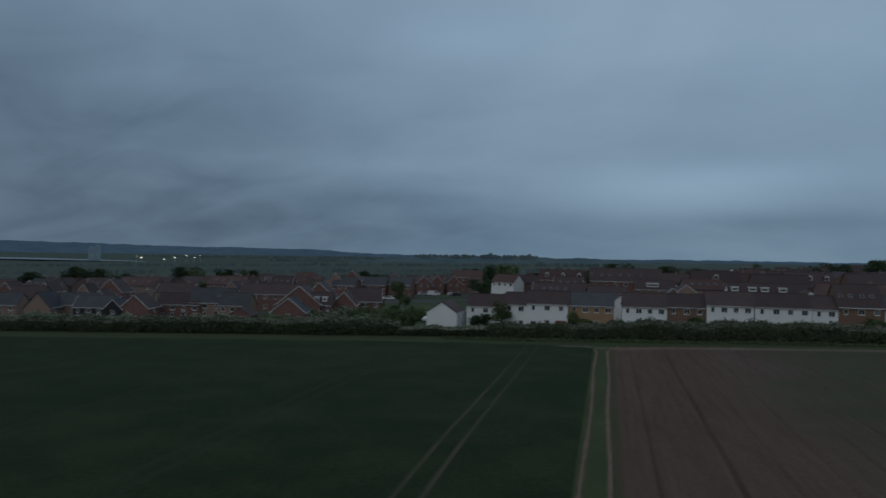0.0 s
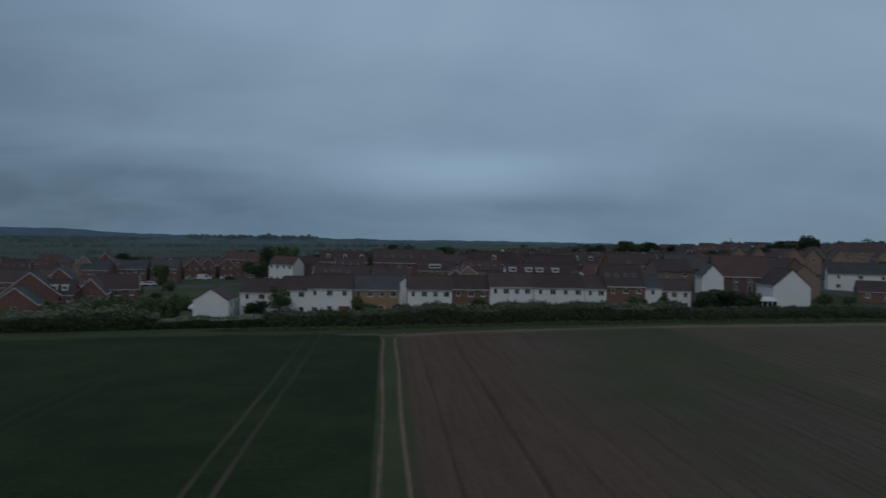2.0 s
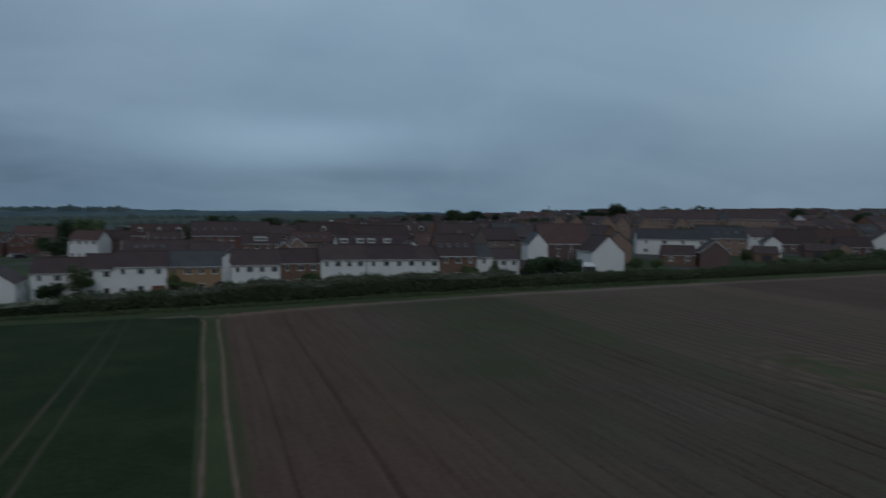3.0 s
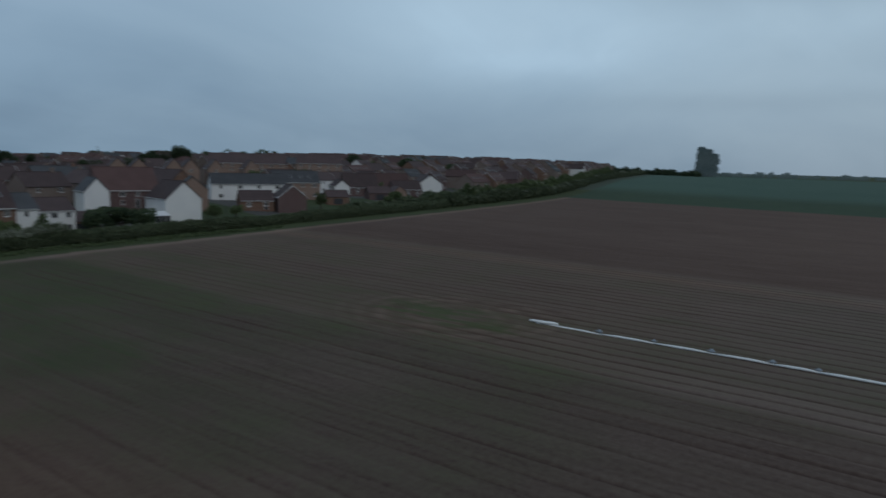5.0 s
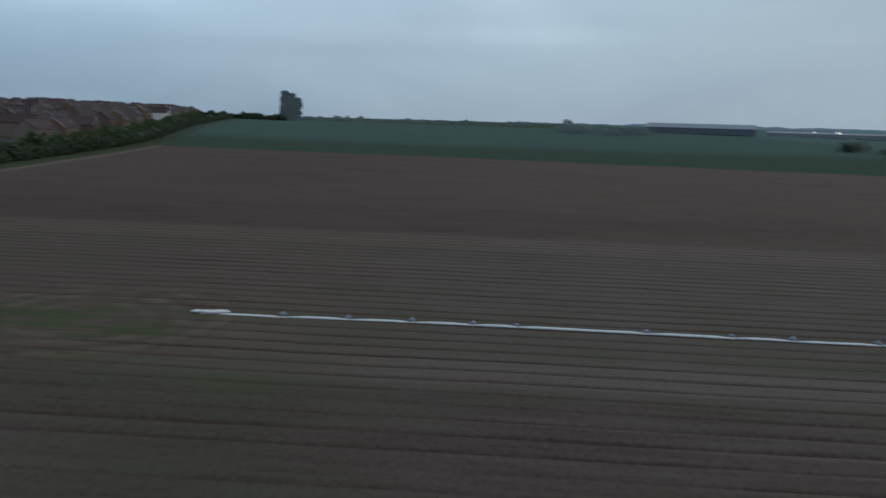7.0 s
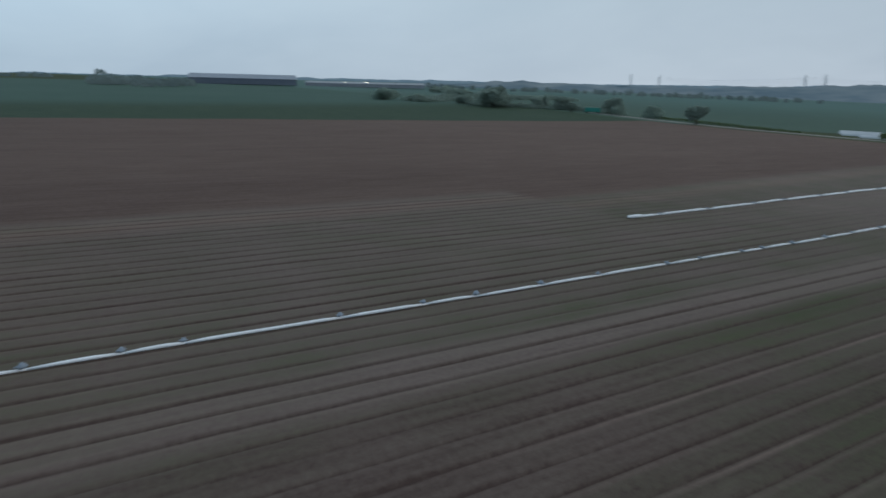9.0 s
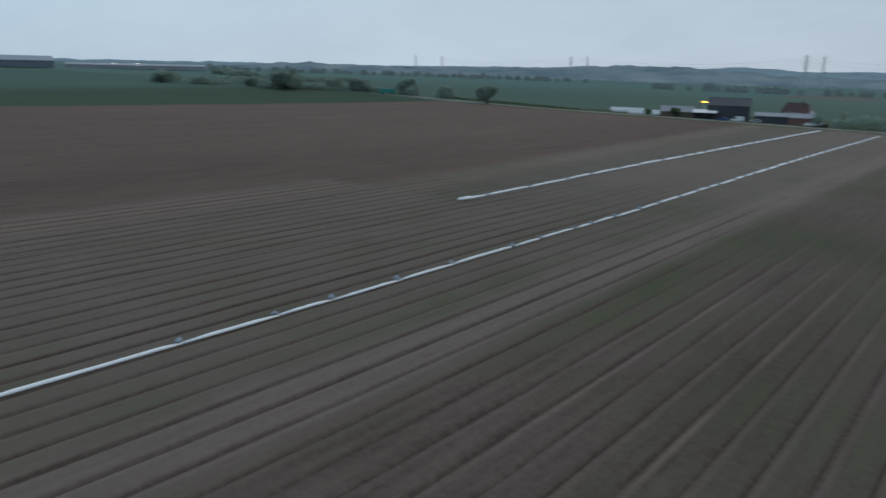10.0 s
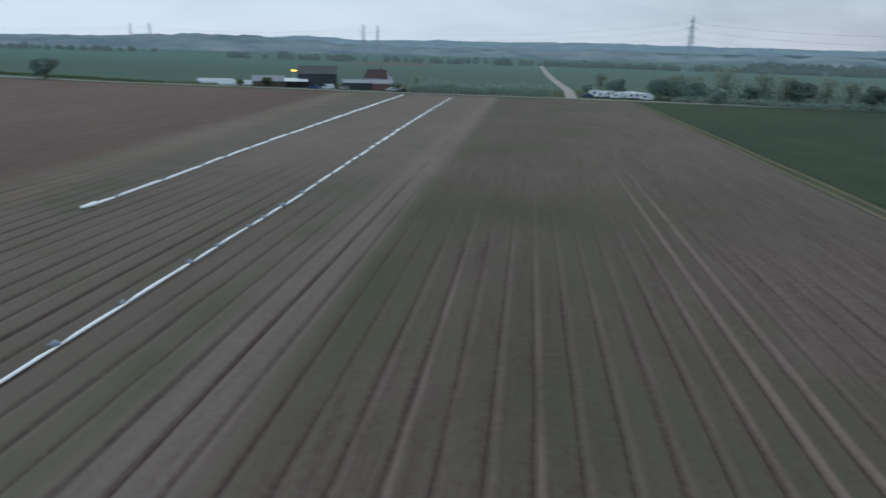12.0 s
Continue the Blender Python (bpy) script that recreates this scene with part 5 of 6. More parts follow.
house(42.8, 195.0, 0, 19.5, 8.5, 5.8, 3.0, "render_white", "tile_brown", front=6, boxes=((-8.1, 1.9), (-3.7, 1.9), (-0.7, 1.9), (3.7, 1.9)), words="box dormers")
house(36.0, 237.0, 0, 15.0, 9.0, 6.0, 3.8, "brick_red", "tile_brown", front=5, dormers=1, words="single dormer")
house(62.5, 232.0, -3, 14.0, 9.5, 5.4, 3.6, "brick_red", "tile_brown", front=5, dormers=3, words="three dormers")
house(77.5, 222.0, 0, 15.0, 9.0, 5.2, 3.4, "brick_brown", "tile_brown", front=5)
house(93.0, 215.0, -4, 13.5, 9.0, 5.2, 3.4, "brick_brown", "slate", front=4, chimney=1)
house(102.3, 226.0, 75, 9.0, 6.5, 5.6, 3.2, "brick_tan", "tile_brown", front=2, door=0, gable=1, words="tan gable")
for x, y in ((130.2, 253.0), (137.8, 253.0), (153.2, 256.0), (160.1, 256.0), (171.0, 256.0), (196.0, 266.0)):
    house(x, y, 66, 9.0, 6.0, 5.4, 3.4, "brick_tan", "tile_brown", front=2, door=0, gable=1, group="row of tan gables", dz=2.6)
house(203.5, 276.5, -42, 33.0, 11.0, 7.8, 4.2, "brick_tan", "tile_brown", front=8, storeys=3, words="long block", dz=1.9)
house(227.5, 256.5, -42, 20.0, 11.0, 8.2, 4.3, "brick_tan", "tile_brown", front=5, storeys=3, words="end block", dz=2.3)

# the rest of the estate, in rows that follow the hedge
TAKEN = [(o.location.x, o.location.y) for o in scene.objects if o.name.startswith("house") and o.parent is None]
KINDS, PLOTS = [], []
rng = random.Random(7)
for k in range(14):
    wall = rng.choices(["brick_dull", "brick_stock", "brick_brown", "render_white", "brick_tan"], [36, 28, 20, 11, 5])[0]
    roof = rng.choices(["tile_brown", "tile_red", "slate"], [52, 12, 36])[0]
    KINDS.append((rng.uniform(9, 16), rng.uniform(7.5, 9.0), rng.uniform(4.8, 5.6), rng.uniform(2.8, 3.6), wall, roof, rng.choice((2, 3)), rng.random() < 0.4, rng.choice((0, 0, 1)), rng.choice((0, 0, 3, 4)), rng.choice((0, 0, 0, 0, 2)) * (k % 3 == 0)))
for row, off in enumerate((50, 76, 104, 134, 166, 200, 236, 276, 320, 370, 425, 30)):
    x = -310.0 + 17 * (row % 3)
    while x < 640:
        y = float(hedge_y(x)) + off + rng.uniform(-4, 4)
        x += rng.uniform(14, 23)
        slope = math.degrees(math.atan2(float(hedge_y(x + 5)) - float(hedge_y(x - 5)), 10))
        if math.hypot((x + 62) / 34, (y - 214) / 46) < 1 or any(math.hypot(x - a, y - b) < 14 for a, b in TAKEN):
            continue
        if (-72 < x < -12 and y < 268) or (85 < x < 182 and 210 < y < 264) or (-96 < x < -50 and y < 300):
            continue
        if off == 30 and not 250 < x < 560:
            continue
        if math.hypot(x - 40, y) > 640 or (x > 300 and off > 250) or (x < -60 and rng.random() < (off - 60) / 600):
            continue
        PLOTS.append((math.hypot(x - 10, y), x, y, slope + rng.choice((0, 0, 0, 90)) + rng.uniform(-6, 6), rng.randrange(14)))
        TAKEN.append((x, y))
PLOTS.sort()
NEAR_PLOTS, FAR_PLOTS = PLOTS[:245], PLOTS[245:]
FIRST = {}
for _, x, y, turn, k in NEAR_PLOTS:
    while (x < -60 or (x > 240 and int(y) % 3)) and KINDS[k][4] == "render_white":
        k = (k + 1) % 14
    if k in FIRST:
        copy_thing(FIRST[k], pose(x, y, land_at(x, y), 0, 0, turn))
    else:
        w, d, eave, rise, wall, roof, front, barge, chim, sky, dorm = KINDS[k]
        FIRST[k] = house(x, y, turn, w, d, eave, rise, wall, roof, front=front, storeys=2, barge=barge, chimney=chim, sky=sky, dormers=dorm, door=0, far=True, group="houses of the estate")
# the houses furthest off, seen as a strip of roofs
bm = bmesh.new()
WALLS, ROOFS = ["brick_dull", "brick_stock", "brick_brown", "render_white", "brick_tan"], ["tile_brown", "tile_red", "slate"]
for _, x, y, turn, k in FAR_PLOTS:
    w, d, eave, rise, wall, roof = KINDS[k][:6]
    m = pose(x, y, land_at(x, y), 0, 0, turn)
    n0 = len(bm.verts)
    sec = [(-d / 2, -0.5), (d / 2, -0.5), (d / 2, eave), (0, eave + rise), (-d / 2, eave)]
    a = [bm.verts.new(m @ Vector((-w / 2, yy, zz))) for yy, zz in sec]
    b = [bm.verts.new(m @ Vector((w / 2, yy, zz))) for yy, zz in sec]
    wi, ri = WALLS.index(wall), 5 + ROOFS.index(roof)
    bm.faces.new(a[::-1]).material_index = wi
    bm.faces.new(b).material_index = wi
    for i in range(5):
        bm.faces.new((a[i], a[(i + 1) % 5], b[(i + 1) % 5], b[i])).material_index = ri if i in (2, 3) else wi
tagged(new("distant_houses", mesh_of("distant_houses", bm, [M[n] for n in WALLS + ROOFS])), "crowded brick houses with tiled roofs far off", "houses", kind="stuff")

# gardens: trees and shrubs between the houses
for kind, x, y, s in (
    ("fir", -42, 296, 1.0), ("oak", -26, 306, 0.9), ("young", -21.5, 150.5, 1.05), ("bush_dark", -26.0, 149.0, 1.0), ("shrub", -44, 150, 1.3), ("shrub", -49, 155, 1.2),
    ("young", -43, 190, 0.6), ("shrub", -50, 183, 0.8), ("round", -62, 212, 0.45), ("young", -67, 222, 0.8), ("shrub", -38, 160, 1.0), ("young", -55, 146, 0.7),
    ("shrub", -2.5, 150.0, 0.8), ("young", -5.5, 151.5, 0.7), ("shrub", 20, 150.5, 1.0), ("shrub", 55, 151.5, 1.1), ("young", 61, 152.5, 0.7), ("bush_dark", 71, 152, 1.3),
    ("bush_dark", 76, 153, 1.3), ("bush_dark", 81.5, 154, 1.1), ("shrub", 107, 166, 1.0), ("shrub", 114, 167, 0.9), ("round", 176, 236, 0.9), ("oak", 205, 245, 0.8),
    ("young", 146, 170, 0.8), ("shrub", 182, 172, 1.2), ("oak", 10, 430, 0.9), ("round", 40, 400, 0.9), ("oak", 70, 420, 0.9), ("oak", 120, 440, 0.9), ("oak", 95, 450, 0.8),
    ("oak", -120, 360, 0.9), ("oak", -150, 420, 1.0), ("round", -190, 330, 1.0), ("oak", -210, 380, 1.1), ("oak", -90, 470, 1.1), ("round", -60, 440, 0.9),
    ("oak", -230, 290, 1.0), ("oak", -250, 420, 1.1), ("fir", 170, 410, 0.8), ("oak", 215, 380, 0.9), ("fir", 262, 355, 0.8), ("oak", 300, 340, 0.8), ("oak", 36, 415, 1.25), ("oak", 51, 413, 1.1), ("oak", 123, 408, 1.15), ("oak", 140, 403, 1.3), ("round", 146, 402, 1.4), ("oak", 152, 399, 1.2), ("fir", -46, 282, 1.0), ("round", -40, 293, 1.5), ("oak", 8, 416, 1.4),
    ("oak", 216, 367, 1.1), ("fir", 224, 362, 1.1), ("fir", 228, 360, 1.0), ("oak", 240, 345, 1.0), ("shrub", -47, 156, 0.9), ("shrub", -55, 176, 0.7), ("shrub", -57, 184, 0.9), ("shrub", -66, 196, 1.2),
    ("oak", -280, 318, 1.35), ("oak", -267, 316, 1.25), ("oak", -235, 353, 1.3), ("round", -226, 349, 1.4), ("oak", -274, 283, 1.1), ("oak", 319, 322, 0.95), ("round", 327, 312, 0.75), ("oak", 250, 345, 0.9), ("oak", 345, 300, 0.8), ("round", 372, 312, 0.8),
    ("oak", 202, 254, 0.7), ("round", 232, 300, 0.9), ("oak", 160, 330, 0.9), ("oak", 190, 345, 0.9), ("bush_dark", 205, 176, 0.8), ("bush_dark", 211, 178, 0.7), ("shrub", 216, 178, 0.9), ("bush_dark", 222, 181, 0.7),
    ("shrub", 246, 188, 0.9), ("bush_dark", 254, 189, 1.0), ("shrub", 262, 190, 1.1), ("round", 276, 198, 0.45), ("shrub", 190, 178, 0.8), ("shrub", 177, 171, 0.8), ("oak", 290, 225, 0.6), ("round", 262, 240, 0.7)):
    tree(kind, x, y, s, turn=(x * 37 + y * 11) % 360)

rng = random.Random(19)
for k in range(46):
    x = rng.uniform(170, 520)
    y = float(hedge_y(x)) + rng.uniform(40, 160)
    if all(math.hypot(x - a, y - b) > 7.5 for a, b in TAKEN):
        tree(rng.choice(("round", "oak", "young", "shrub", "young")), x, y, rng.uniform(0.6, 0.9), rng.uniform(0, 360), group="trees among the estate gardens")
for k in range(26):
    x = rng.uniform(-260, 60)
    y = float(hedge_y(x)) + rng.uniform(60, 260)
    if all(math.hypot(x - a, y - b) > 8 for a, b in TAKEN):
        tree(rng.choice(("round", "oak", "young")), x, y, rng.uniform(0.6, 0.95), rng.uniform(0, 360), group="trees among the estate gardens")

# ---------------------------------------------------------------- rolled crop fleece and its weights


def add_band(bm, pts, half, tall):
    """A flattened rope through points: half its width and half its height at each."""
    rings, sides = [], 10
    for i, p in enumerate(pts):
        p = Vector(p)
        way = (Vector(pts[min(i + 1, len(pts) - 1)]) - Vector(pts[max(i - 1, 0)])).normalized()
        side = way.cross(Vector((0, 0, 1))).normalized()
        rings.append([bm.verts.new(p + side * math.cos(a) * half[i] + Vector((0, 0, 1)) * math.sin(a) * tall[i]) for a in (2 * math.pi * k / sides for k in range(sides))])
    for a, b in zip(rings, rings[1:]):
        for k in range(sides):
            bm.faces.new((a[k], b[k], b[(k + 1) % sides], a[(k + 1) % sides]))
    bm.faces.new(rings[0])
    bm.faces.new(rings[-1][::-1])


def fleece(ends, stops, radius, seed, bundle, spread_from, label):
    """A rope of rolled-up fleece lying on the beds in lengths, flatter and wider further on, with a gathered end."""
    rng = random.Random(seed)
    x0, y0 = ends[0]
    z0 = land_at(x0, y0)
    ob = thing("crop_fleece_roll", x0, y0, z0, 0, label, "crop cover")
    marks = [y0 - 0.6] + list(stops) + [ends[-1][1]]
    for a, b in zip(marks, marks[1:]):
        flat = float(smooth(spread_from, spread_from - 110, a))
        gap = 0.0 if a > spread_from else 0.28 + 0.34 * flat
        if a - b < 2.2 * gap + 0.6:
            gap = 0.2
        ys = np.linspace(a - gap, b + gap * 0.4 - (0.25 if gap == 0 else 0), max(4, int((a - b) / 1.2)))
        off = rng.uniform(-0.12, 0.12) * (1 if gap else 0.1)
        xs = np.interp(-ys, [-y for _, y in ends], [x for x, _ in ends]) + off + 0.05 * (value_noise(ys, 0 * ys, 5, seed, 2) - 0.5)
        puff = radius * (0.90 + 0.25 * value_noise(ys, 0 * ys, 2.2, seed + 2, 2))
        puff[0] *= 0.6
        puff[-1] *= 0.6
        zs = land(xs, ys) - 0.14 * furrow(xs, ys) + puff * 0.8
        bm = bmesh.new()
        add_band(bm, [(x - x0, y - y0, z - z0) for x, y, z in zip(xs.tolist(), ys.tolist(), zs.tolist())], (puff * (1 + 1.9 * flat)).tolist(), puff.tolist())
        part("roll", mesh_of("roll", bm, M["fleece"], True), ob)
    bm = bmesh.new()
    n = bundle
    pts = [(0.10 * math.sin(k * 1.3), -0.45 * k + 0.2, 0.22) for k in range(n)]
    pts = [(float(np.interp(-(y + y0), [-q for _, q in ends], [p for p, _ in ends])) - x0 + x, y, z) for x, y, z in pts]
    wide = [radius * f for f in ([0.8, 1.7, 1.5] + [2.0 - 0.15 * (k % 2) for k in range(n - 5)] + [1.7, 1.0])]
    add_band(bm, pts, wide, [w * 0.75 for w in wide])
    part("bundled_end", mesh_of("bundled_end", bm, M["fleece"], True), ob, None, "gathered thick end of the fleece")


def bag_mesh():
    bm = bmesh.new()
    bmesh.ops.create_uvsphere(bm, u_segments=12, v_segments=8, radius=1.0)
    for v in bm.verts:
        k = 1 + 0.12 * math.sin(5 * v.co.x + 2) * math.cos(4 * v.co.y)
        sx = math.copysign(abs(v.co.x) ** 0.7, v.co.x)
        v.co = Vector((sx * 0.33, v.co.y * 0.24 * k, v.co.z * 0.17 * k + (0.10 if abs(v.co.x) < 0.3 else 0.0) * (v.co.z > 0)))
    return mesh_of("bag", bm, M["bag"], True)


def neck_mesh():
    bm = bmesh.new()
    add_tube(bm, [(0.28, 0, 0.02), (0.36, 0.02, 0.05), (0.46, 0.05, 0.10)], [0.05, 0.035, 0.09], 7)
    return mesh_of("tied_neck", bm, M["bag"], True)


def sandbag(x, y, z, turn, scale, group):
    ob = thing("sandbag", x, y, z, turn, "grey-blue cloth sandbag weighing down the fleece roll", "sandbag", group)
    ob.scale = (scale,) * 3
    part("sack", shared("bag", bag_mesh), ob)
    part("tied_neck", shared("neck", neck_mesh), ob)
    return ob


FLEECE_1 = ((65.5, 55.0), (65.75, 52.0), (65.88, 42.0), (65.96, 28.5), (65.88, 4.0), (66.04, -16.0), (66.2, -40.0), (66.8, -62.0), (68.2, -113.0), (70.6, -235.0))
FLEECE_2 = ((84.05, -30.0), (84.6, -48.0), (85.8, -75.0), (87.4, -140.0), (90.1, -242.0))
rng = random.Random(3)
stops_1 = [47.6, 42.2, 37.0, 32.0, 28.5, 18.1, 11.4, 6.6, 0.0, -6.6, -15.7, -20.5, -27.4]
y = -31.0
while y > -228:
    stops_1.append(y)
    y -= rng.uniform(4.5, 9.0)
stops_2 = []
y = -36.0
while y > -234:
    stops_2.append(y)
    y -= rng.uniform(6.0, 12.0)
fleece(FLEECE_1, stops_1, 0.11, 3, 8, -12.0, "long rope of rolled white crop fleece lying across the beds")
fleece(FLEECE_2, stops_2, 0.15, 8, 7, -40.0, "second rope of rolled white crop fleece further across the field")
for line, stops, group in ((FLEECE_1, stops_1, "sandbags on the first fleece roll"), (FLEECE_2, stops_2, "sandbags on the second fleece roll")):
    for y in stops:
        on_side = y > -12 and line is FLEECE_1
        x = float(np.interp(-y, [-q for _, q in line], [p for p, _ in line])) + (0.09 if on_side else 0.03)
        sandbag(x, y, land_at(x, y) + (0.22 if on_side else 0.15), rng.uniform(50, 130) if on_side else rng.uniform(-15, 15), rng.uniform(0.62, 0.86), group)

# ---------------------------------------------------------------- the farmstead and the lane to the south


def ribbon(name, line, width, mat, label, category, lift=0.06, step=4.0):
    """A lane laid on the ground, with a slightly raised crown."""
    P = np.array(line, float)
    run = np.r_[0, np.cumsum(np.hypot(*np.diff(P, axis=0).T))]
    s = np.linspace(0, run[-1], max(3, int(run[-1] / step)))
    x, y = np.interp(s, run, P[:, 0]), np.interp(s, run, P[:, 1])
    dx, dy = np.gradient(x), np.gradient(y)
    n = np.hypot(dx, dy)
    dx, dy = dx / n, dy / n
    verts, faces = [], []
    for k, (u, h) in enumerate(((-1, -0.25), (-0.94, 0), (0, 0.05), (0.94, 0), (1, -0.25))):
        px, py = x - dy * u * width / 2, y + dx * u * width / 2
        pz = land(px, py) + lift + h
        verts += list(zip(px.tolist(), py.tolist(), pz.tolist()))
    m = len(s)
    for k in range(4):
        faces += [(k * m + i, k * m + i + 1, (k + 1) * m + i + 1, (k + 1) * m + i) for i in range(m - 1)]
    me = bpy.data.meshes.new(name)
    me.from_pydata(verts, [], faces)
    me.materials.append(mat)
    return tagged(new(name, me), label, category, kind="structure")


ribbon("road", [(330, -262), (230, -258), (150, -262), (95, -257), (40, -260), (-10, -259), (-120, -250), (-400, -240)], 3.6, M["chalk"], "pale narrow farm lane along the field end", "road", 0.22)
ribbon("road", [(24, -262), (22, -330), (26, -520), (29, -830)], 5.0, M["chalk"], "pale dirt track between far fields", "road", 0.25, 12.0)


def polytunnel(x, y, turn, length, width, height):
    ob = thing("polytunnel", x, y, land_at(x, y), turn, "low white plastic polytunnel beside the farm lane", "polytunnel", "polytunnels")
    bm = bmesh.new()
    n = 10
    arc = [(math.cos(math.pi * k / n) * width / 2, math.sin(math.pi * k / n) * height - 0.02) for k in range(n + 1)]
    rows = [[bm.verts.new((-length / 2 + length * j / 8, yy, zz)) for yy, zz in arc] for j in range(9)]
    for a, b in zip(rows, rows[1:]):
        for i in range(n):
            bm.faces.new((a[i], b[i], b[i + 1], a[i + 1]))
    bm.faces.new(rows[0])
    bm.faces.new(rows[-1][::-1])
    part("cover", mesh_of("cover", bm, M["polythene"]), ob)
    for j in range(9):
        bm = bmesh.new()
        xx = -length / 2 + length * j / 8
        add_tube(bm, [(xx, yy * 1.012, max(zz * 1.02, -0.1)) for yy, zz in arc], [0.05] * (n + 1), 5)
        part("hoop", mesh_of("hoop", bm, M["steel"]), ob)
    return ob


def open_shed(x, y, turn, w, d, h, label):
    ob = thing("open_shed", x, y, land_at(x, y), turn, label, "shed")
    for sx in (-1, 0, 1):
        for sy in (-1, 1):
            bm = bmesh.new()
            add_box(bm, (sx * (w / 2 - 0.2) - 0.12, sy * (d / 2 - 0.2) - 0.12, -0.4), (sx * (w / 2 - 0.2) + 0.12, sy * (d / 2 - 0.2) + 0.12, h))
            part("post", mesh_of("post", bm, M["wood"]), ob)
    bm = bmesh.new()
    add_slab(bm, [(-w / 2 - 0.3, -d / 2 - 0.4, h + 0.2), (w / 2 + 0.3, -d / 2 - 0.4, h + 0.2), (w / 2 + 0.3, d / 2 + 0.3, h + 1.3), (-w / 2 - 0.3, d / 2 + 0.3, h + 1.3)], 0.14)
    part("roof", mesh_of("roof", bm, M["metal_white"]), ob, None, "white corrugated sheet roof")
    bm = bmesh.new()
    add_box(bm, (-w / 2, d / 2 - 0.2, -0.3), (w / 2, d / 2 - 0.06, h + 0.9))
    part("back_wall", mesh_of("back_wall", bm, M["metal_dark"]), ob)
    return ob


def car_parts(col, van):
    """Body, glass and wheel meshes of a parked car or van, about 4.3 m long."""
    prof = [(-2.1, 0.35), (2.1, 0.35), (2.15, 0.75), (1.95, 0.95), (1.15, 1.0), (0.55, 1.45), (-1.3, 1.48), (-2.0, 1.0), (-2.15, 0.8)]
    cab = [(1.02, 1.01), (0.52, 1.41), (-1.22, 1.43), (-1.8, 1.01)]
    if van:
        prof = [(-2.6, 0.35), (2.5, 0.35), (2.55, 0.9), (2.3, 1.15), (1.7, 1.3), (1.2, 2.15), (-2.55, 2.2), (-2.65, 0.8)]
        cab = [(1.66, 1.32), (1.22, 2.0), (0.3, 2.0), (0.3, 1.32)]
    bm = bmesh.new()
    a = [bm.verts.new((x, -0.86, z)) for x, z in prof]
    b = [bm.verts.new((x, 0.86, z)) for x, z in prof]
    bm.faces.new(a)
    bm.faces.new(b[::-1])
    for i in range(len(prof)):
        bm.faces.new((a[i], b[i], b[(i + 1) % len(prof)], a[(i + 1) % len(prof)]))
    bmesh.ops.recalc_face_normals(bm, faces=bm.faces[:])
    bmesh.ops.bevel(bm, geom=bm.edges[:], offset=0.06, segments=1, affect="EDGES")
    body = mesh_of("body", bm, paint_material("car_paint", col))
    glass = []
    for s in (-1, 1):
        bm = bmesh.new()
        q = [bm.verts.new((x, s * 0.875, z)) for x, z in cab]
        r = [bm.verts.new((x, s * 0.855, z)) for x, z in cab]
        bm.faces.new(q if s < 0 else q[::-1])
        for i in range(4):
            bm.faces.new((q[i], q[(i + 1) % 4], r[(i + 1) % 4], r[i]))
        glass.append(mesh_of("side_glass", bm, M["glass"]))
    bm = bmesh.new()
    add_tube(bm, [(0, -0.1, 0), (0, 0.1, 0)], [0.33, 0.33], 12)
    return body, glass, mesh_of("wheel", bm, M["tyre"])


CARS = {}


def car(x, y, turn, col_name, van=False, group="", lift=0.0):
    cols = {"white": (0.72, 0.73, 0.74), "silver": (0.38, 0.40, 0.42), "dark": (0.03, 0.035, 0.045), "blue": (0.03, 0.08, 0.25), "red": (0.25, 0.03, 0.03)}
    key = (col_name, van)
    if key not in CARS:
        CARS[key] = car_parts(cols[col_name], van)
    body, glass, wheel = CARS[key]
    name = "van" if van else "car"
    ob = thing(name, x, y, land_at(x, y) + lift, turn, f"{col_name} painted {name} parked on open ground", name, group)
    part("body", body, ob)
    for pane in glass:
        part("side_glass", pane, ob)
    for sx in (-1, 1):
        for sy in (-1, 1):
            part("wheel", wheel, ob, pose(sx * (1.6 if van else 1.3), sy * 0.78, 0.33))
    return ob


polytunnel(183.0, -285.0, 24, 18.0, 4.0, 1.5)
polytunnel(171.5, -276.5, 20, 16.0, 4.0, 1.3)
polytunnel(167.0, -284.0, 22, 14.0, 4.2, 2.0)
polytunnel(189.0, -293.0, 14, 16.0, 4.4, 1.7)
outbuilding("barn", 156.0, -274.5, 20, 14.0, 8.0, 2.4, 2.2, "wood", "metal_grey", "low weathered shed with a grey sheet roof", "barn")
open_shed(143.0, -273.0, 198, 9.5, 6.0, 2.6, "open-sided farm shed with a white sheet roof")
outbuilding("barn", 136.5, -284.0, 16, 17.0, 14.0, 6.0, 3.0, "metal_dark", "metal_dark", "large dark sheet-metal barn on the farm", "barn")
outbuilding("barn", 117.0, -279.0, 16, 13.0, 8.0, 2.8, 1.2, "metal_dark", "metal_grey", "long low grey metal shed", "barn")
outbuilding("barn", 106.0, -279.5, 14, 9.0, 7.0, 2.8, 1.5, "brick_red", "metal_grey", "low brick stable with a grey roof", "stable")
house(112.5, -297.0, 160, 9.0, 8.0, 4.2, 3.8, "brick_red", "tile_red", front=3, gable=1, chimney=1)
house(109.0, -301.0, 100, 6.0, 5.5, 5.0, 3.0, "render_white", "tile_red", front=1, gable=1, door=0, words="small wing")
# the lit amber sign on its bracket at the corner of the dark barn
sign = thing("lit_sign", 144.6, -275.6, land_at(144.6, -275.6) + 6.2, 196, "glowing amber sign on a steel post beside the barn", "sign")
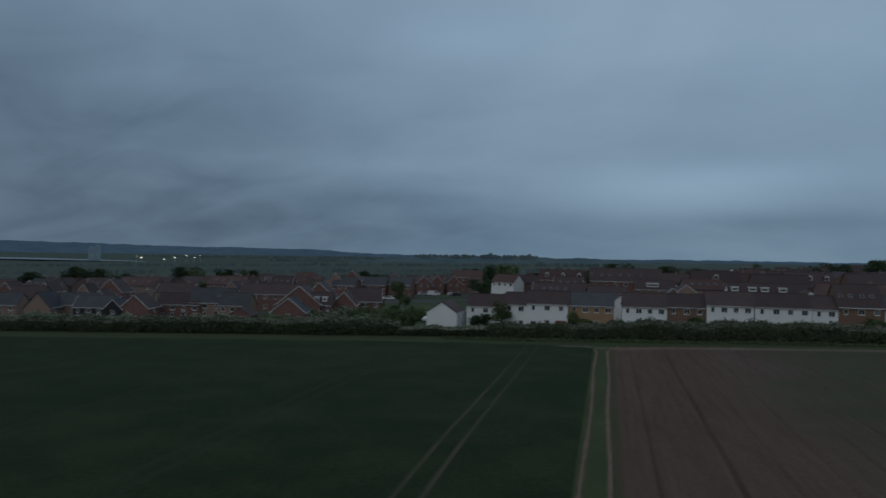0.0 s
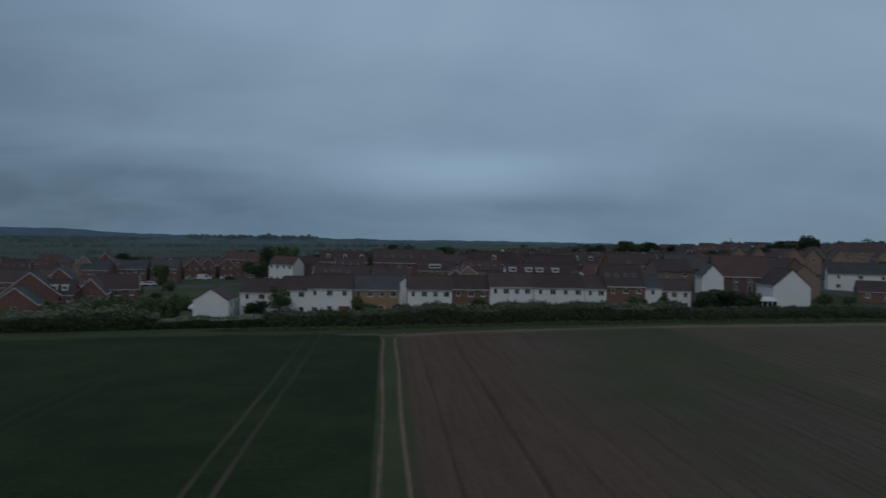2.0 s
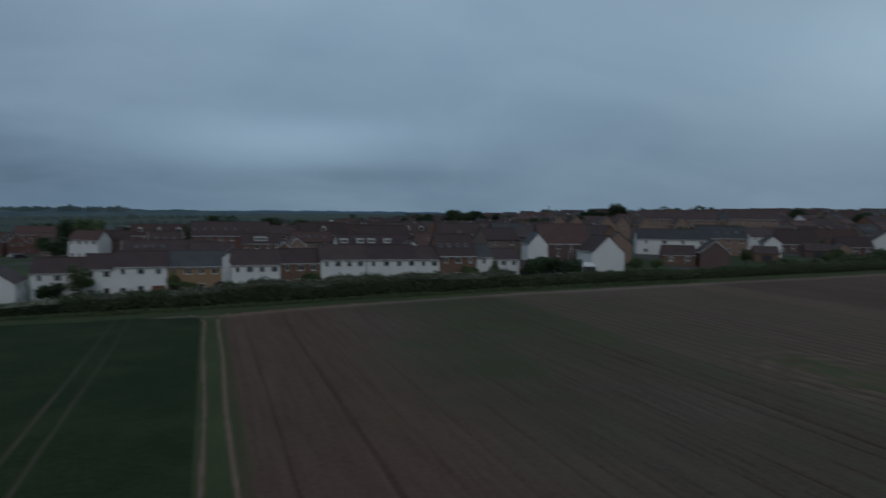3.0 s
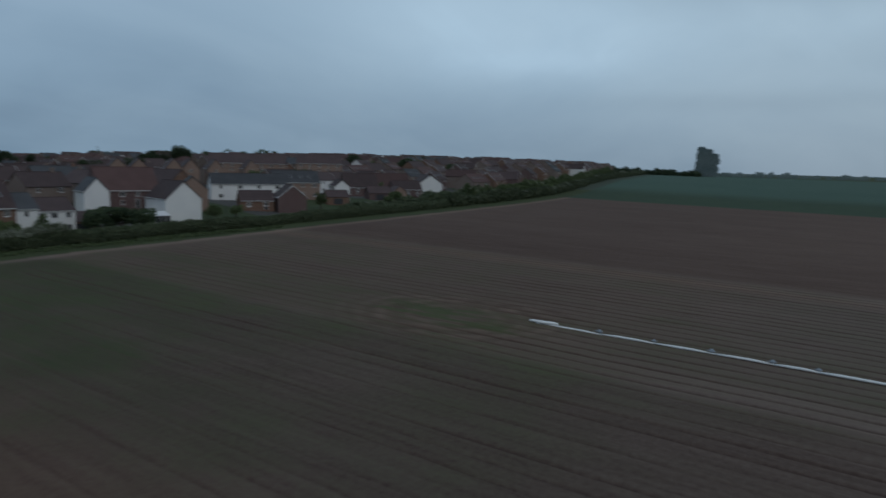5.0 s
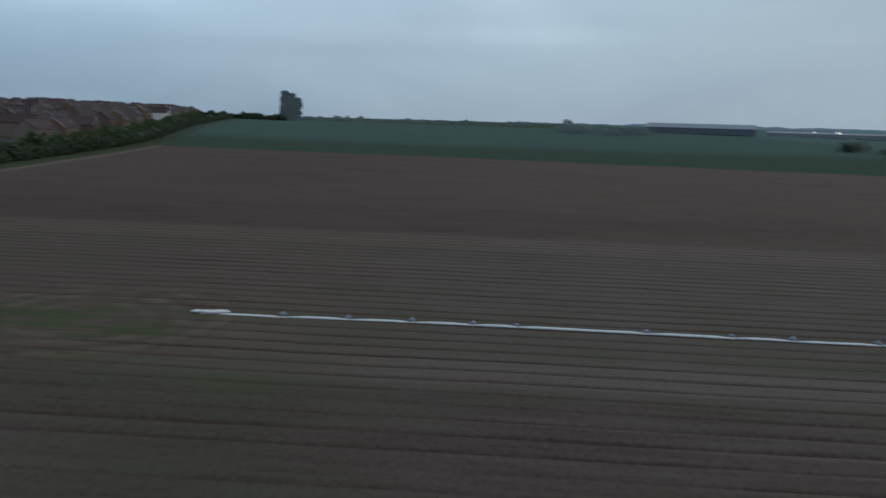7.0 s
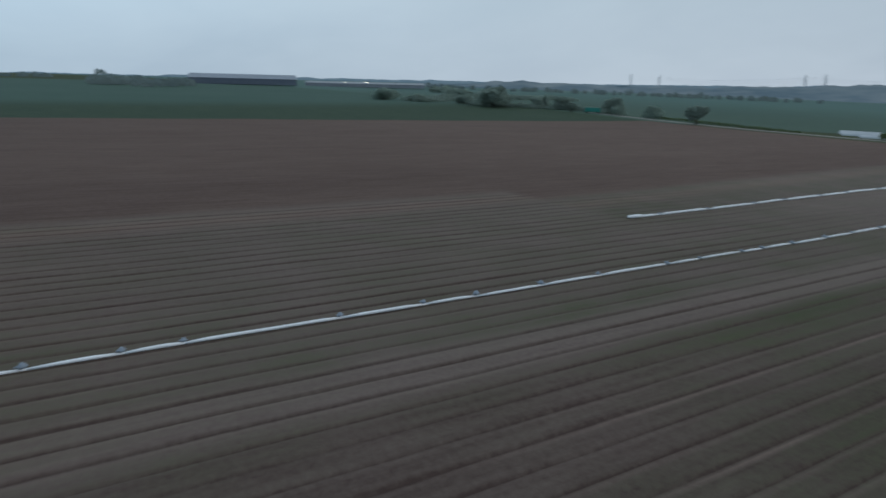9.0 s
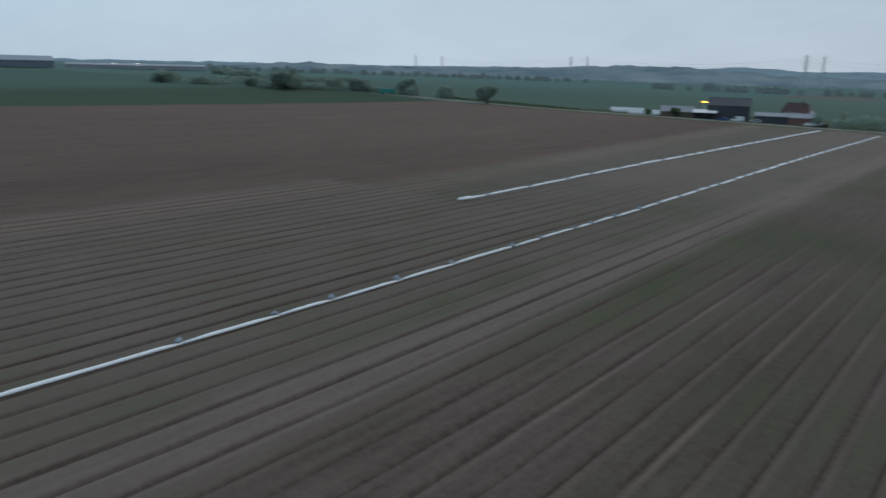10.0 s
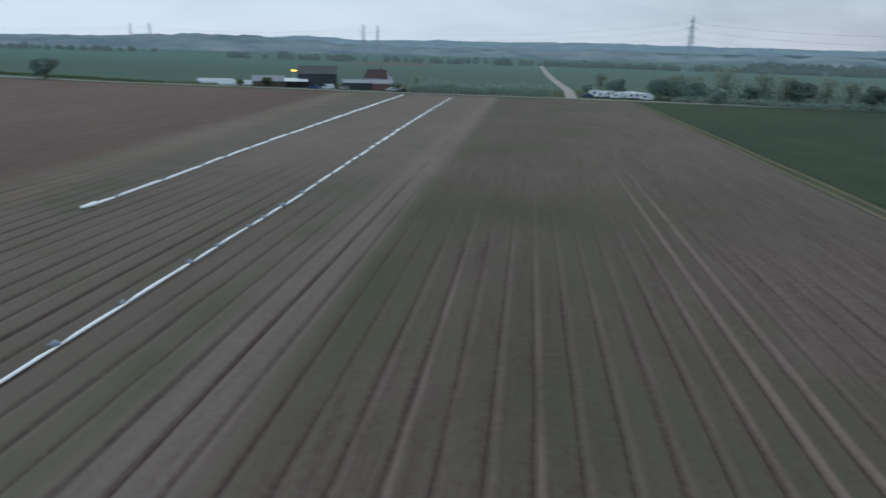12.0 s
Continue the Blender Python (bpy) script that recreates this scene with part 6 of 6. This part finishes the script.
bm = bmesh.new()
add_box(bm, (-1.15, -0.1, 0.7), (1.15, 0.1, 1.1))
part("lamp_panel", mesh_of("lamp_panel", bm, M["amber"]), sign, None, "amber glowing panel")
bm = bmesh.new()
add_box(bm, (-1.3, 0.1, 0.58), (1.3, 0.22, 1.22))
part("case", mesh_of("case", bm, M["metal_dark"]), sign)
bm = bmesh.new()
add_tube(bm, [(0, 0.18, -6.2), (0, 0.18, 0.5)], [0.1, 0.08], 8)
part("post", mesh_of("post", bm, M["steel"]), sign)
for k, (x, y, turn, col, van) in enumerate(((127, -266.5, 10, "white", True), (120, -267.5, 15, "silver", False), (133, -266, 0, "blue", False), (100, -270, 30, "white", False), (95.5, -269, 60, "dark", False),
                                            (11.0, -279, 20, "white", True), (5.0, -274, 20, "white", True), (-6.5, -269.5, 10, "white", True), (16.5, -280, 0, "blue", False))):
    car(x, y, turn, col, van, "vehicles by the farm lane")


def caravan(x, y, turn):
    ob = thing("caravan", x, y, land_at(x, y), turn, "white touring caravan parked among trees", "caravan", "caravans by the lane")
    bm = bmesh.new()
    add_prism(bm, [(-2.8, 0.6), (2.8, 0.6), (3.1, 1.5), (2.7, 2.7), (-2.6, 2.75), (-3.0, 1.6)], -1.1, 1.1)
    bmesh.ops.bevel(bm, geom=bm.edges[:], offset=0.12, segments=2, affect="EDGES")
    part("body", mesh_of("body", bm, M["metal_white"]), ob)
    for s in (-1, 1):
        for xx in (-1.5, 0.9):
            win = part("window", shared(("win", 1.2, 1.1), lambda: window_mesh(1.2, 1.1)), ob, pose(xx, s * 1.12, 1.85, 0, 0, 0 if s < 0 else 180))
            part("pane", shared(("pane", 1.2, 1.1), lambda: pane_mesh(1.2, 1.1)), win)
        bm = bmesh.new()
        add_tube(bm, [(0, s * 0.85, 0.35), (0, s * 1.05, 0.35)], [0.35, 0.35], 12)
        part("wheel", mesh_of("wheel", bm, M["tyre"]), ob)
    bm = bmesh.new()
    add_tube(bm, [(2.8, 0, 0.5), (4.1, 0, 0.45), (4.1, 0, -0.05)], [0.07, 0.06, 0.05], 6)
    part("tow_bar", mesh_of("tow_bar", bm, M["steel"]), ob)
    return ob


for x, y, turn in ((12.5, -286, 15), (7.5, -283, 35), (2.0, -280, 20), (-4.0, -279, 30), (-6.0, -274.0, 12), (-1.5, -273.0, 8), (-2.0, -286, 20)):
    caravan(x, y, turn)
# field trailer and scrub at the corner of the far field
crate = thing("trailer", 323.6, -259.8, land_at(323.6, -259.8), 40, "green painted box trailer among bushes", "trailer")
bm = bmesh.new()
add_box(bm, (-4.5, -1.2, 0.9), (4.5, 1.2, 3.2))
part("body", mesh_of("body", bm, M["metal_green"]), crate)
bm = bmesh.new()
add_box(bm, (-0.15, -0.06, 0.0), (0.15, -0.001, 2.2))
RIB = mesh_of("rib", bm, M["metal_green"])
for k in range(9):
    part("rib", RIB, crate, pose(-4.15 + k * 1.05, -1.2, 0.95))
for sx in (-3.2, 3.2):
    for sy in (-1, 1):
        bm = bmesh.new()
        add_tube(bm, [(sx, sy * 0.9, 0.5), (sx, sy * 1.15, 0.5)], [0.5, 0.5], 12)
        part("wheel", mesh_of("wheel", bm, M["tyre"]), crate)
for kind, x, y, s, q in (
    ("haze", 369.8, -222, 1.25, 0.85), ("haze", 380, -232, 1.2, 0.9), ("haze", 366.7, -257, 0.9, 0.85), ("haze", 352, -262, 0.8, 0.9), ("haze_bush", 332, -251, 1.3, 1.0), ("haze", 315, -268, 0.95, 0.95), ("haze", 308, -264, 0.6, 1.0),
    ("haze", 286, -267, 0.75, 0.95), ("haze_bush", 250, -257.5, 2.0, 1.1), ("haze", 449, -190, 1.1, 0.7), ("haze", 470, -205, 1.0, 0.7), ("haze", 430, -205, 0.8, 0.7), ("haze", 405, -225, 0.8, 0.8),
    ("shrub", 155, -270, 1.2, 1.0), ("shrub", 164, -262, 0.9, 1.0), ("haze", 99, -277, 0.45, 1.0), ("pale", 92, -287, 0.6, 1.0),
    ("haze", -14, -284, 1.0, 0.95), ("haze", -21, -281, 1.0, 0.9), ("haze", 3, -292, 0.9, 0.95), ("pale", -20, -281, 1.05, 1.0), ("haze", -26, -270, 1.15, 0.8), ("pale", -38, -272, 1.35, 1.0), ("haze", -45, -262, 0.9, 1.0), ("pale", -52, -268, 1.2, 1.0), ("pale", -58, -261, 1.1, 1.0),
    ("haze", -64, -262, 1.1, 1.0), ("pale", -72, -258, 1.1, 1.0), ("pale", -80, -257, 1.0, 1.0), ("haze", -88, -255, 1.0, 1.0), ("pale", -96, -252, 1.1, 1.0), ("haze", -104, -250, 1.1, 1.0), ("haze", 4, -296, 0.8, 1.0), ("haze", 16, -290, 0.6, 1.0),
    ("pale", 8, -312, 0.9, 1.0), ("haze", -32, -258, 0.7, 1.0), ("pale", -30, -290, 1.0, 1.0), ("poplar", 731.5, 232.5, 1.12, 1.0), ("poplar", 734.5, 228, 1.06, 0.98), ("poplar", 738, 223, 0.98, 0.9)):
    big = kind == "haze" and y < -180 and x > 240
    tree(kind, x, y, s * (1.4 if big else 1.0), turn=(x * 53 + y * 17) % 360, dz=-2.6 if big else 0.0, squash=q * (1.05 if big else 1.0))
# undergrowth with the poplars' painted haze: blue-grey leaves that glow a little
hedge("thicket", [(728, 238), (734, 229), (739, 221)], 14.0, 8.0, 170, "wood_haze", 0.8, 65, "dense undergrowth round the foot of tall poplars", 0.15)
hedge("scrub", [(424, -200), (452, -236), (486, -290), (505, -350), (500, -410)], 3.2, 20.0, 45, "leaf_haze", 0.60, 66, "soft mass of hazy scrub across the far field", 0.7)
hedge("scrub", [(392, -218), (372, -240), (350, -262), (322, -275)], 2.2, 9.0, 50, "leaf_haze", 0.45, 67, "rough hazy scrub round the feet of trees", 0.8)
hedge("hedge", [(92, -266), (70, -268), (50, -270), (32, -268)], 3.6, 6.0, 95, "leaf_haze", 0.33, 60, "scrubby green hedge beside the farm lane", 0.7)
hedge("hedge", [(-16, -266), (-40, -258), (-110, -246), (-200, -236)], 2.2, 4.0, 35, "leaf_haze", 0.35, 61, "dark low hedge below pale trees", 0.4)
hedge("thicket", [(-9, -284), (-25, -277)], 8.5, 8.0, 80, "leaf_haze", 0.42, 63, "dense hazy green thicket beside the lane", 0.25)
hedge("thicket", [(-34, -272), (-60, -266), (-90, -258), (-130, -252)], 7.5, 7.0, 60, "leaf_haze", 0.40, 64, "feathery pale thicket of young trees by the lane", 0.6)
hedge("hedge", [(300, -275), (240, -268), (200, -264)], 1.2, 2.5, 25, "leaf_mid", 0.3, 62, "rough grass and weeds on the field margin", 0.5)


# ---------------------------------------------------------------- distant woods and hedgerows


def wood(line, height, width, count, size, seed, leaf="leaf_far", label="belt of distant trees with a ragged top", lift=0.0):
    """A belt of trees far off: overlapping crowns made of leaf clumps."""
    rng = spread(seed)
    P = np.array(line, float)
    run = np.r_[0, np.cumsum(np.hypot(*np.diff(P, axis=0).T))]
    pts = []
    for _ in range(count):
        s = rng.uniform(0, run[-1])
        cx, cy = np.interp(s, run, P[:, 0]) + rng.uniform(-width, width), np.interp(s, run, P[:, 1]) + rng.uniform(-width, width)
        h = height * rng.uniform(0.5, 1.0) * (1.0 + 0.55 * (rng.uniform() > 0.88))
        r = h * rng.uniform(0.35, 0.6)
        n = 46
        d = rng.normal(size=(n, 3))
        d /= np.linalg.norm(d, axis=1)[:, None]
        p = np.array([cx, cy, 0]) + d * np.array([r, r, h * 0.42]) * rng.uniform(0.7, 1.05, (n, 1))
        p[:, 2] += land_at(cx, cy) + lift + h * 0.5
        pts.append(p)
    me = leaf_mesh("woodland", np.concatenate(pts), size, M[leaf], rng)
    return tagged(new("woodland", me), label, "woodland", kind="stuff")


# most belts have haze painted in as bluish colour plus a slight glow
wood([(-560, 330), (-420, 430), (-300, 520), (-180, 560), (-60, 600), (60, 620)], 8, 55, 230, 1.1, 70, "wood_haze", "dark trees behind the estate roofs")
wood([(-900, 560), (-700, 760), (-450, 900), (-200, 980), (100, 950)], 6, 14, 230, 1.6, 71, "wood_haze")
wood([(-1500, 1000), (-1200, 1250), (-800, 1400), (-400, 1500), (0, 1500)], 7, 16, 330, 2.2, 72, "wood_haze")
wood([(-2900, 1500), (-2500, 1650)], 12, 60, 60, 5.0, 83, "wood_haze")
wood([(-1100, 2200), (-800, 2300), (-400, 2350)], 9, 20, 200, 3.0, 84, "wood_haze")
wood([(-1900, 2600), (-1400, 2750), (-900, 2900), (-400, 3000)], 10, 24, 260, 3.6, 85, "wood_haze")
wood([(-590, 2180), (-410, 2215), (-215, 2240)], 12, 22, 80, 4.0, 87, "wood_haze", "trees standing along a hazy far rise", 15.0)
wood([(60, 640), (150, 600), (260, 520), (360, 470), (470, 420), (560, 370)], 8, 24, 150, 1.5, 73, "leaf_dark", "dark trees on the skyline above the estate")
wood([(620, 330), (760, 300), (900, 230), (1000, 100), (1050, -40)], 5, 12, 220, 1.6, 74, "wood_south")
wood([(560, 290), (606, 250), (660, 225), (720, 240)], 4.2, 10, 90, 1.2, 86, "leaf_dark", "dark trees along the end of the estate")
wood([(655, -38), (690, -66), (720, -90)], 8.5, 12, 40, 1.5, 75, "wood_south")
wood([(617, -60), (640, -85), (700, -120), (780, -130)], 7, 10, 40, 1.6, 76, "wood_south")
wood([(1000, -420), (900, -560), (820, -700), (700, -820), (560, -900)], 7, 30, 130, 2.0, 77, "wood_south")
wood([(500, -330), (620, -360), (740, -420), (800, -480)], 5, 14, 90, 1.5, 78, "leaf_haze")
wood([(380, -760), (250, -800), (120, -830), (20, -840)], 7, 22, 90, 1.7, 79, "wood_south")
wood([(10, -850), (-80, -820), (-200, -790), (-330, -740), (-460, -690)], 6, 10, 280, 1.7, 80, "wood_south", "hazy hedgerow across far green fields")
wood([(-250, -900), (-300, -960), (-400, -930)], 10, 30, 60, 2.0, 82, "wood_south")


# ---------------------------------------------------------------- large buildings, pylons and lights far off


def long_shed(name, ax, ay, bx, by, depth, eave, rise, wall, roof, label, bays=8, dz=0.0):
    cx, cy = (ax + bx) / 2, (ay + by) / 2
    w = math.hypot(bx - ax, by - ay)
    ob = thing(name, cx, cy, land_at(cx, cy) + dz, math.degrees(math.atan2(by - ay, bx - ax)), label, "warehouse")
    part("wall", wall_mesh(w, depth, eave, rise, M[wall]), ob)
    part("roof", roof_mesh(w, depth, eave, rise, M[roof], 0.5, 0.4), ob)
    for k in range(bays):
        bm = bmesh.new()
        add_box(bm, (-2.2, -0.08, 0), (2.2, 0.05, eave * 0.6))
        part("loading_door", mesh_of("loading_door", bm, M["metal_grey"]), ob, pose((k + 0.5) / bays * w - w / 2, -depth / 2 - 0.03, 0.02))
    return ob


long_shed("warehouse", 837.5, -278.8, 873, -165.4, 45, 6.0, 4.6, "metal_blue", "metal_pale", "long grey-roofed farm packing warehouse", 8, 1.0)
long_shed("glasshouse", 838, -457, 906.7, -321, 40, 3.5, 2.0, "metal_grey", "metal_grey", "long pale glasshouse range", 6, 1.0)
for px, py in ((872.0, -360.0), (862.0, -384.0)):
    lamp = thing("yard_lamp", px, py, land_at(px, py), 0, "lit yard lamp on a steel pole by the glasshouses", "lamp", "yard lamps")
    bm = bmesh.new()
    add_tube(bm, [(0, 0, -0.3), (0, 0, 6.4)], [0.12, 0.08], 6)
    part("pole", mesh_of("pole", bm, M["steel"]), lamp)
    bm = bmesh.new()
    add_box(bm, (-0.6, -1.2, 6.4), (0.6, 1.2, 6.65))
    part("lamp_head", mesh_of("lamp_head", bm, M["white_lamp"]), lamp)


def flood(x, y, top, size, group):
    z = land_at(x, y)
    ob = thing("floodlight", x, y, z, 0, "bright floodlight mast across the estuary", "floodlight", group)
    bm = bmesh.new()
    add_tube(bm, [(0, 0, -1), (0, 0, top - z)], [0.5, 0.3], 6)
    part("mast", mesh_of("mast", bm, M["steel"]), ob)
    bm = bmesh.new()
    add_box(bm, (-size * 0.8, -size * 0.8, top - z), (size * 0.8, size * 0.8, top - z + size * 0.45))
    part("lamp_head", mesh_of("lamp_head", bm, M["white_lamp"]), ob)


for x, y, z, s in ((-1368, 1841, -10, 2.2), (-1317, 1878, -14, 2.2), (-1290, 1896, -9, 2.2), (-1263, 1914, -1, 1.8), (-1244, 1927, -7, 1.5), (-1230, 1936, 0, 2.0), (-1415, 1880, -6, 1.3)):
    flood(x, y, z, s, "floodlights of the docks")


def tower_block(x, y, w, h):
    z = land_at(x, y)
    ob = thing("tower_block", x, y, z, 35, "pale concrete tower block in the haze", "tower block", "tower blocks across the water")
    bm = bmesh.new()
    add_box(bm, (-w / 2, -w / 2, -3), (w / 2, w / 2, h))
    add_box(bm, (-w / 5, -w / 5, h), (w / 5, w / 5, h + 4))
    # walls and window bands reuse hill tones: haze and a faint glow painted in
    part("wall", mesh_of("wall", bm, M["ridge_far"]), ob)
    for k in range(8):
        for sgn in (-1, 1):
            bm = bmesh.new()
            add_box(bm, (-w * 0.42, sgn * w / 2 - 0.15, h * (k + 0.35) / 8), (w * 0.42, sgn * w / 2 + 0.15, h * (k + 0.7) / 8))
            part("window_band", mesh_of("window_band", bm, M["ridge_north"]), ob)


tower_block(-1666, 1988, 17, 44)
tower_block(-1652, 2000, 14, 50)


def pylon(x, y, height, turn, group):
    """A lattice tower with three pairs of arms."""
    ob = thing("pylon", x, y, land_at(x, y), turn, "tall grey steel lattice electricity pylon", "pylon", group)
    wide = [(0, 4.0), (0.55, 1.7), (0.68, 1.15), (1.0, 0.25)]

    def half(t):
        return float(np.interp(t, [a for a, _ in wide], [b for _, b in wide]))

    for sx in (-1, 1):
        for sy in (-1, 1):
            bm = bmesh.new()
            add_tube(bm, [(sx * half(t), sy * half(t), height * t - 0.5 * (t == 0)) for t, _ in wide], [0.30, 0.24, 0.2, 0.14], 5)
            part("leg", mesh_of("leg", bm, M["steel"]), ob)
    bm = bmesh.new()
    levels = [0, 0.16, 0.30, 0.42, 0.53, 0.62, 0.70, 0.78, 0.86, 0.94]
    for a, b in zip(levels, levels[1:]):
        p, q = half(a), half(b)
        for s in (-1, 1):
            for u, v in ((-1, 1), (1, -1)):
                add_tube(bm, [(u * p, s * p, height * a), (v * q, s * q, height * b)], [0.13, 0.13], 4, cap=False)
                add_tube(bm, [(s * p, u * p, height * a), (s * q, v * q, height * b)], [0.13, 0.13], 4, cap=False)
    part("bracing", mesh_of("bracing", bm, M["steel"]), ob)
    for t, reach in ((0.66, 6.5), (0.79, 8.5), (0.91, 6.0)):
        bm = bmesh.new()
        for s in (-1, 1):
            h = half(t)
            for sy in (-1, 1):
                add_tube(bm, [(s * h, sy * h, height * t), (s * reach, 0, height * t + 0.3)], [0.16, 0.12], 4)
            add_tube(bm, [(s * h, 0, height * (t + 0.045)), (s * reach, 0, height * t + 0.3)], [0.14, 0.1], 4)
        part("arm", mesh_of("arm", bm, M["steel"]), ob)
    return ob


SPOTS = [[(1581, -1659), (883, -1502), (316.7, -1146.4), (-89.6, -594.6), (-330, -330)], [(1518, -1715), (974, -1580), (304.6, -1200.4)]]
for n, line in enumerate(SPOTS):
    for k, (x, y) in enumerate(line):
        o = line[k + 1] if k + 1 < len(line) else line[k - 1]
        if x > -300:
            pylon(x, y, 50, math.degrees(math.atan2(o[1] - y, o[0] - x)) + 90, "pylons of the power line")


def power_line(a, b, lift, side, sag):
    ax, ay = a
    bx, by = b
    d = math.hypot(bx - ax, by - ay)
    nx, ny = -(by - ay) / d * side, (bx - ax) / d * side
    za, zb = land_at(ax, ay) + lift, land_at(bx, by) + lift
    pts = [(ax + (bx - ax) * t + nx, ay + (by - ay) * t + ny, za + (zb - za) * t - sag * 4 * t * (1 - t)) for t in np.linspace(0, 1, 25)]
    bm = bmesh.new()
    add_tube(bm, pts, [0.032] * 25, 4)
    tagged(new("power_cable", mesh_of("power_cable", bm, M["metal_grey"])), "thin dark overhead power cable between pylons", "cable", "overhead power cables")


for line in SPOTS:
    for a, b in zip(line, line[1:]):
        for t, reach in ((0.66, 6.5), (0.79, 8.5), (0.91, 6.0)):
            for s in (-1, 1):
                power_line(a, b, 50 * t - 1.0, s * reach, 11)

# cars by the green, street lamps of the estate
for k, (x, y, turn, col) in enumerate(((-81.0, 244, 8, "white"), (-77.6, 244, 8, "white"), (-80.0, 272, 30, "white"), (-75.2, 284, 35, "silver"), (-70.5, 285, 10, "white"), (-63.0, 288, 20, "white"), (-60.5, 284, 15, "dark"), (-43.5, 172.0, 60, "white"), (-46.5, 181, 15, "silver"))):
    car(x, y, turn, col, k in (4,), "cars parked by the green")
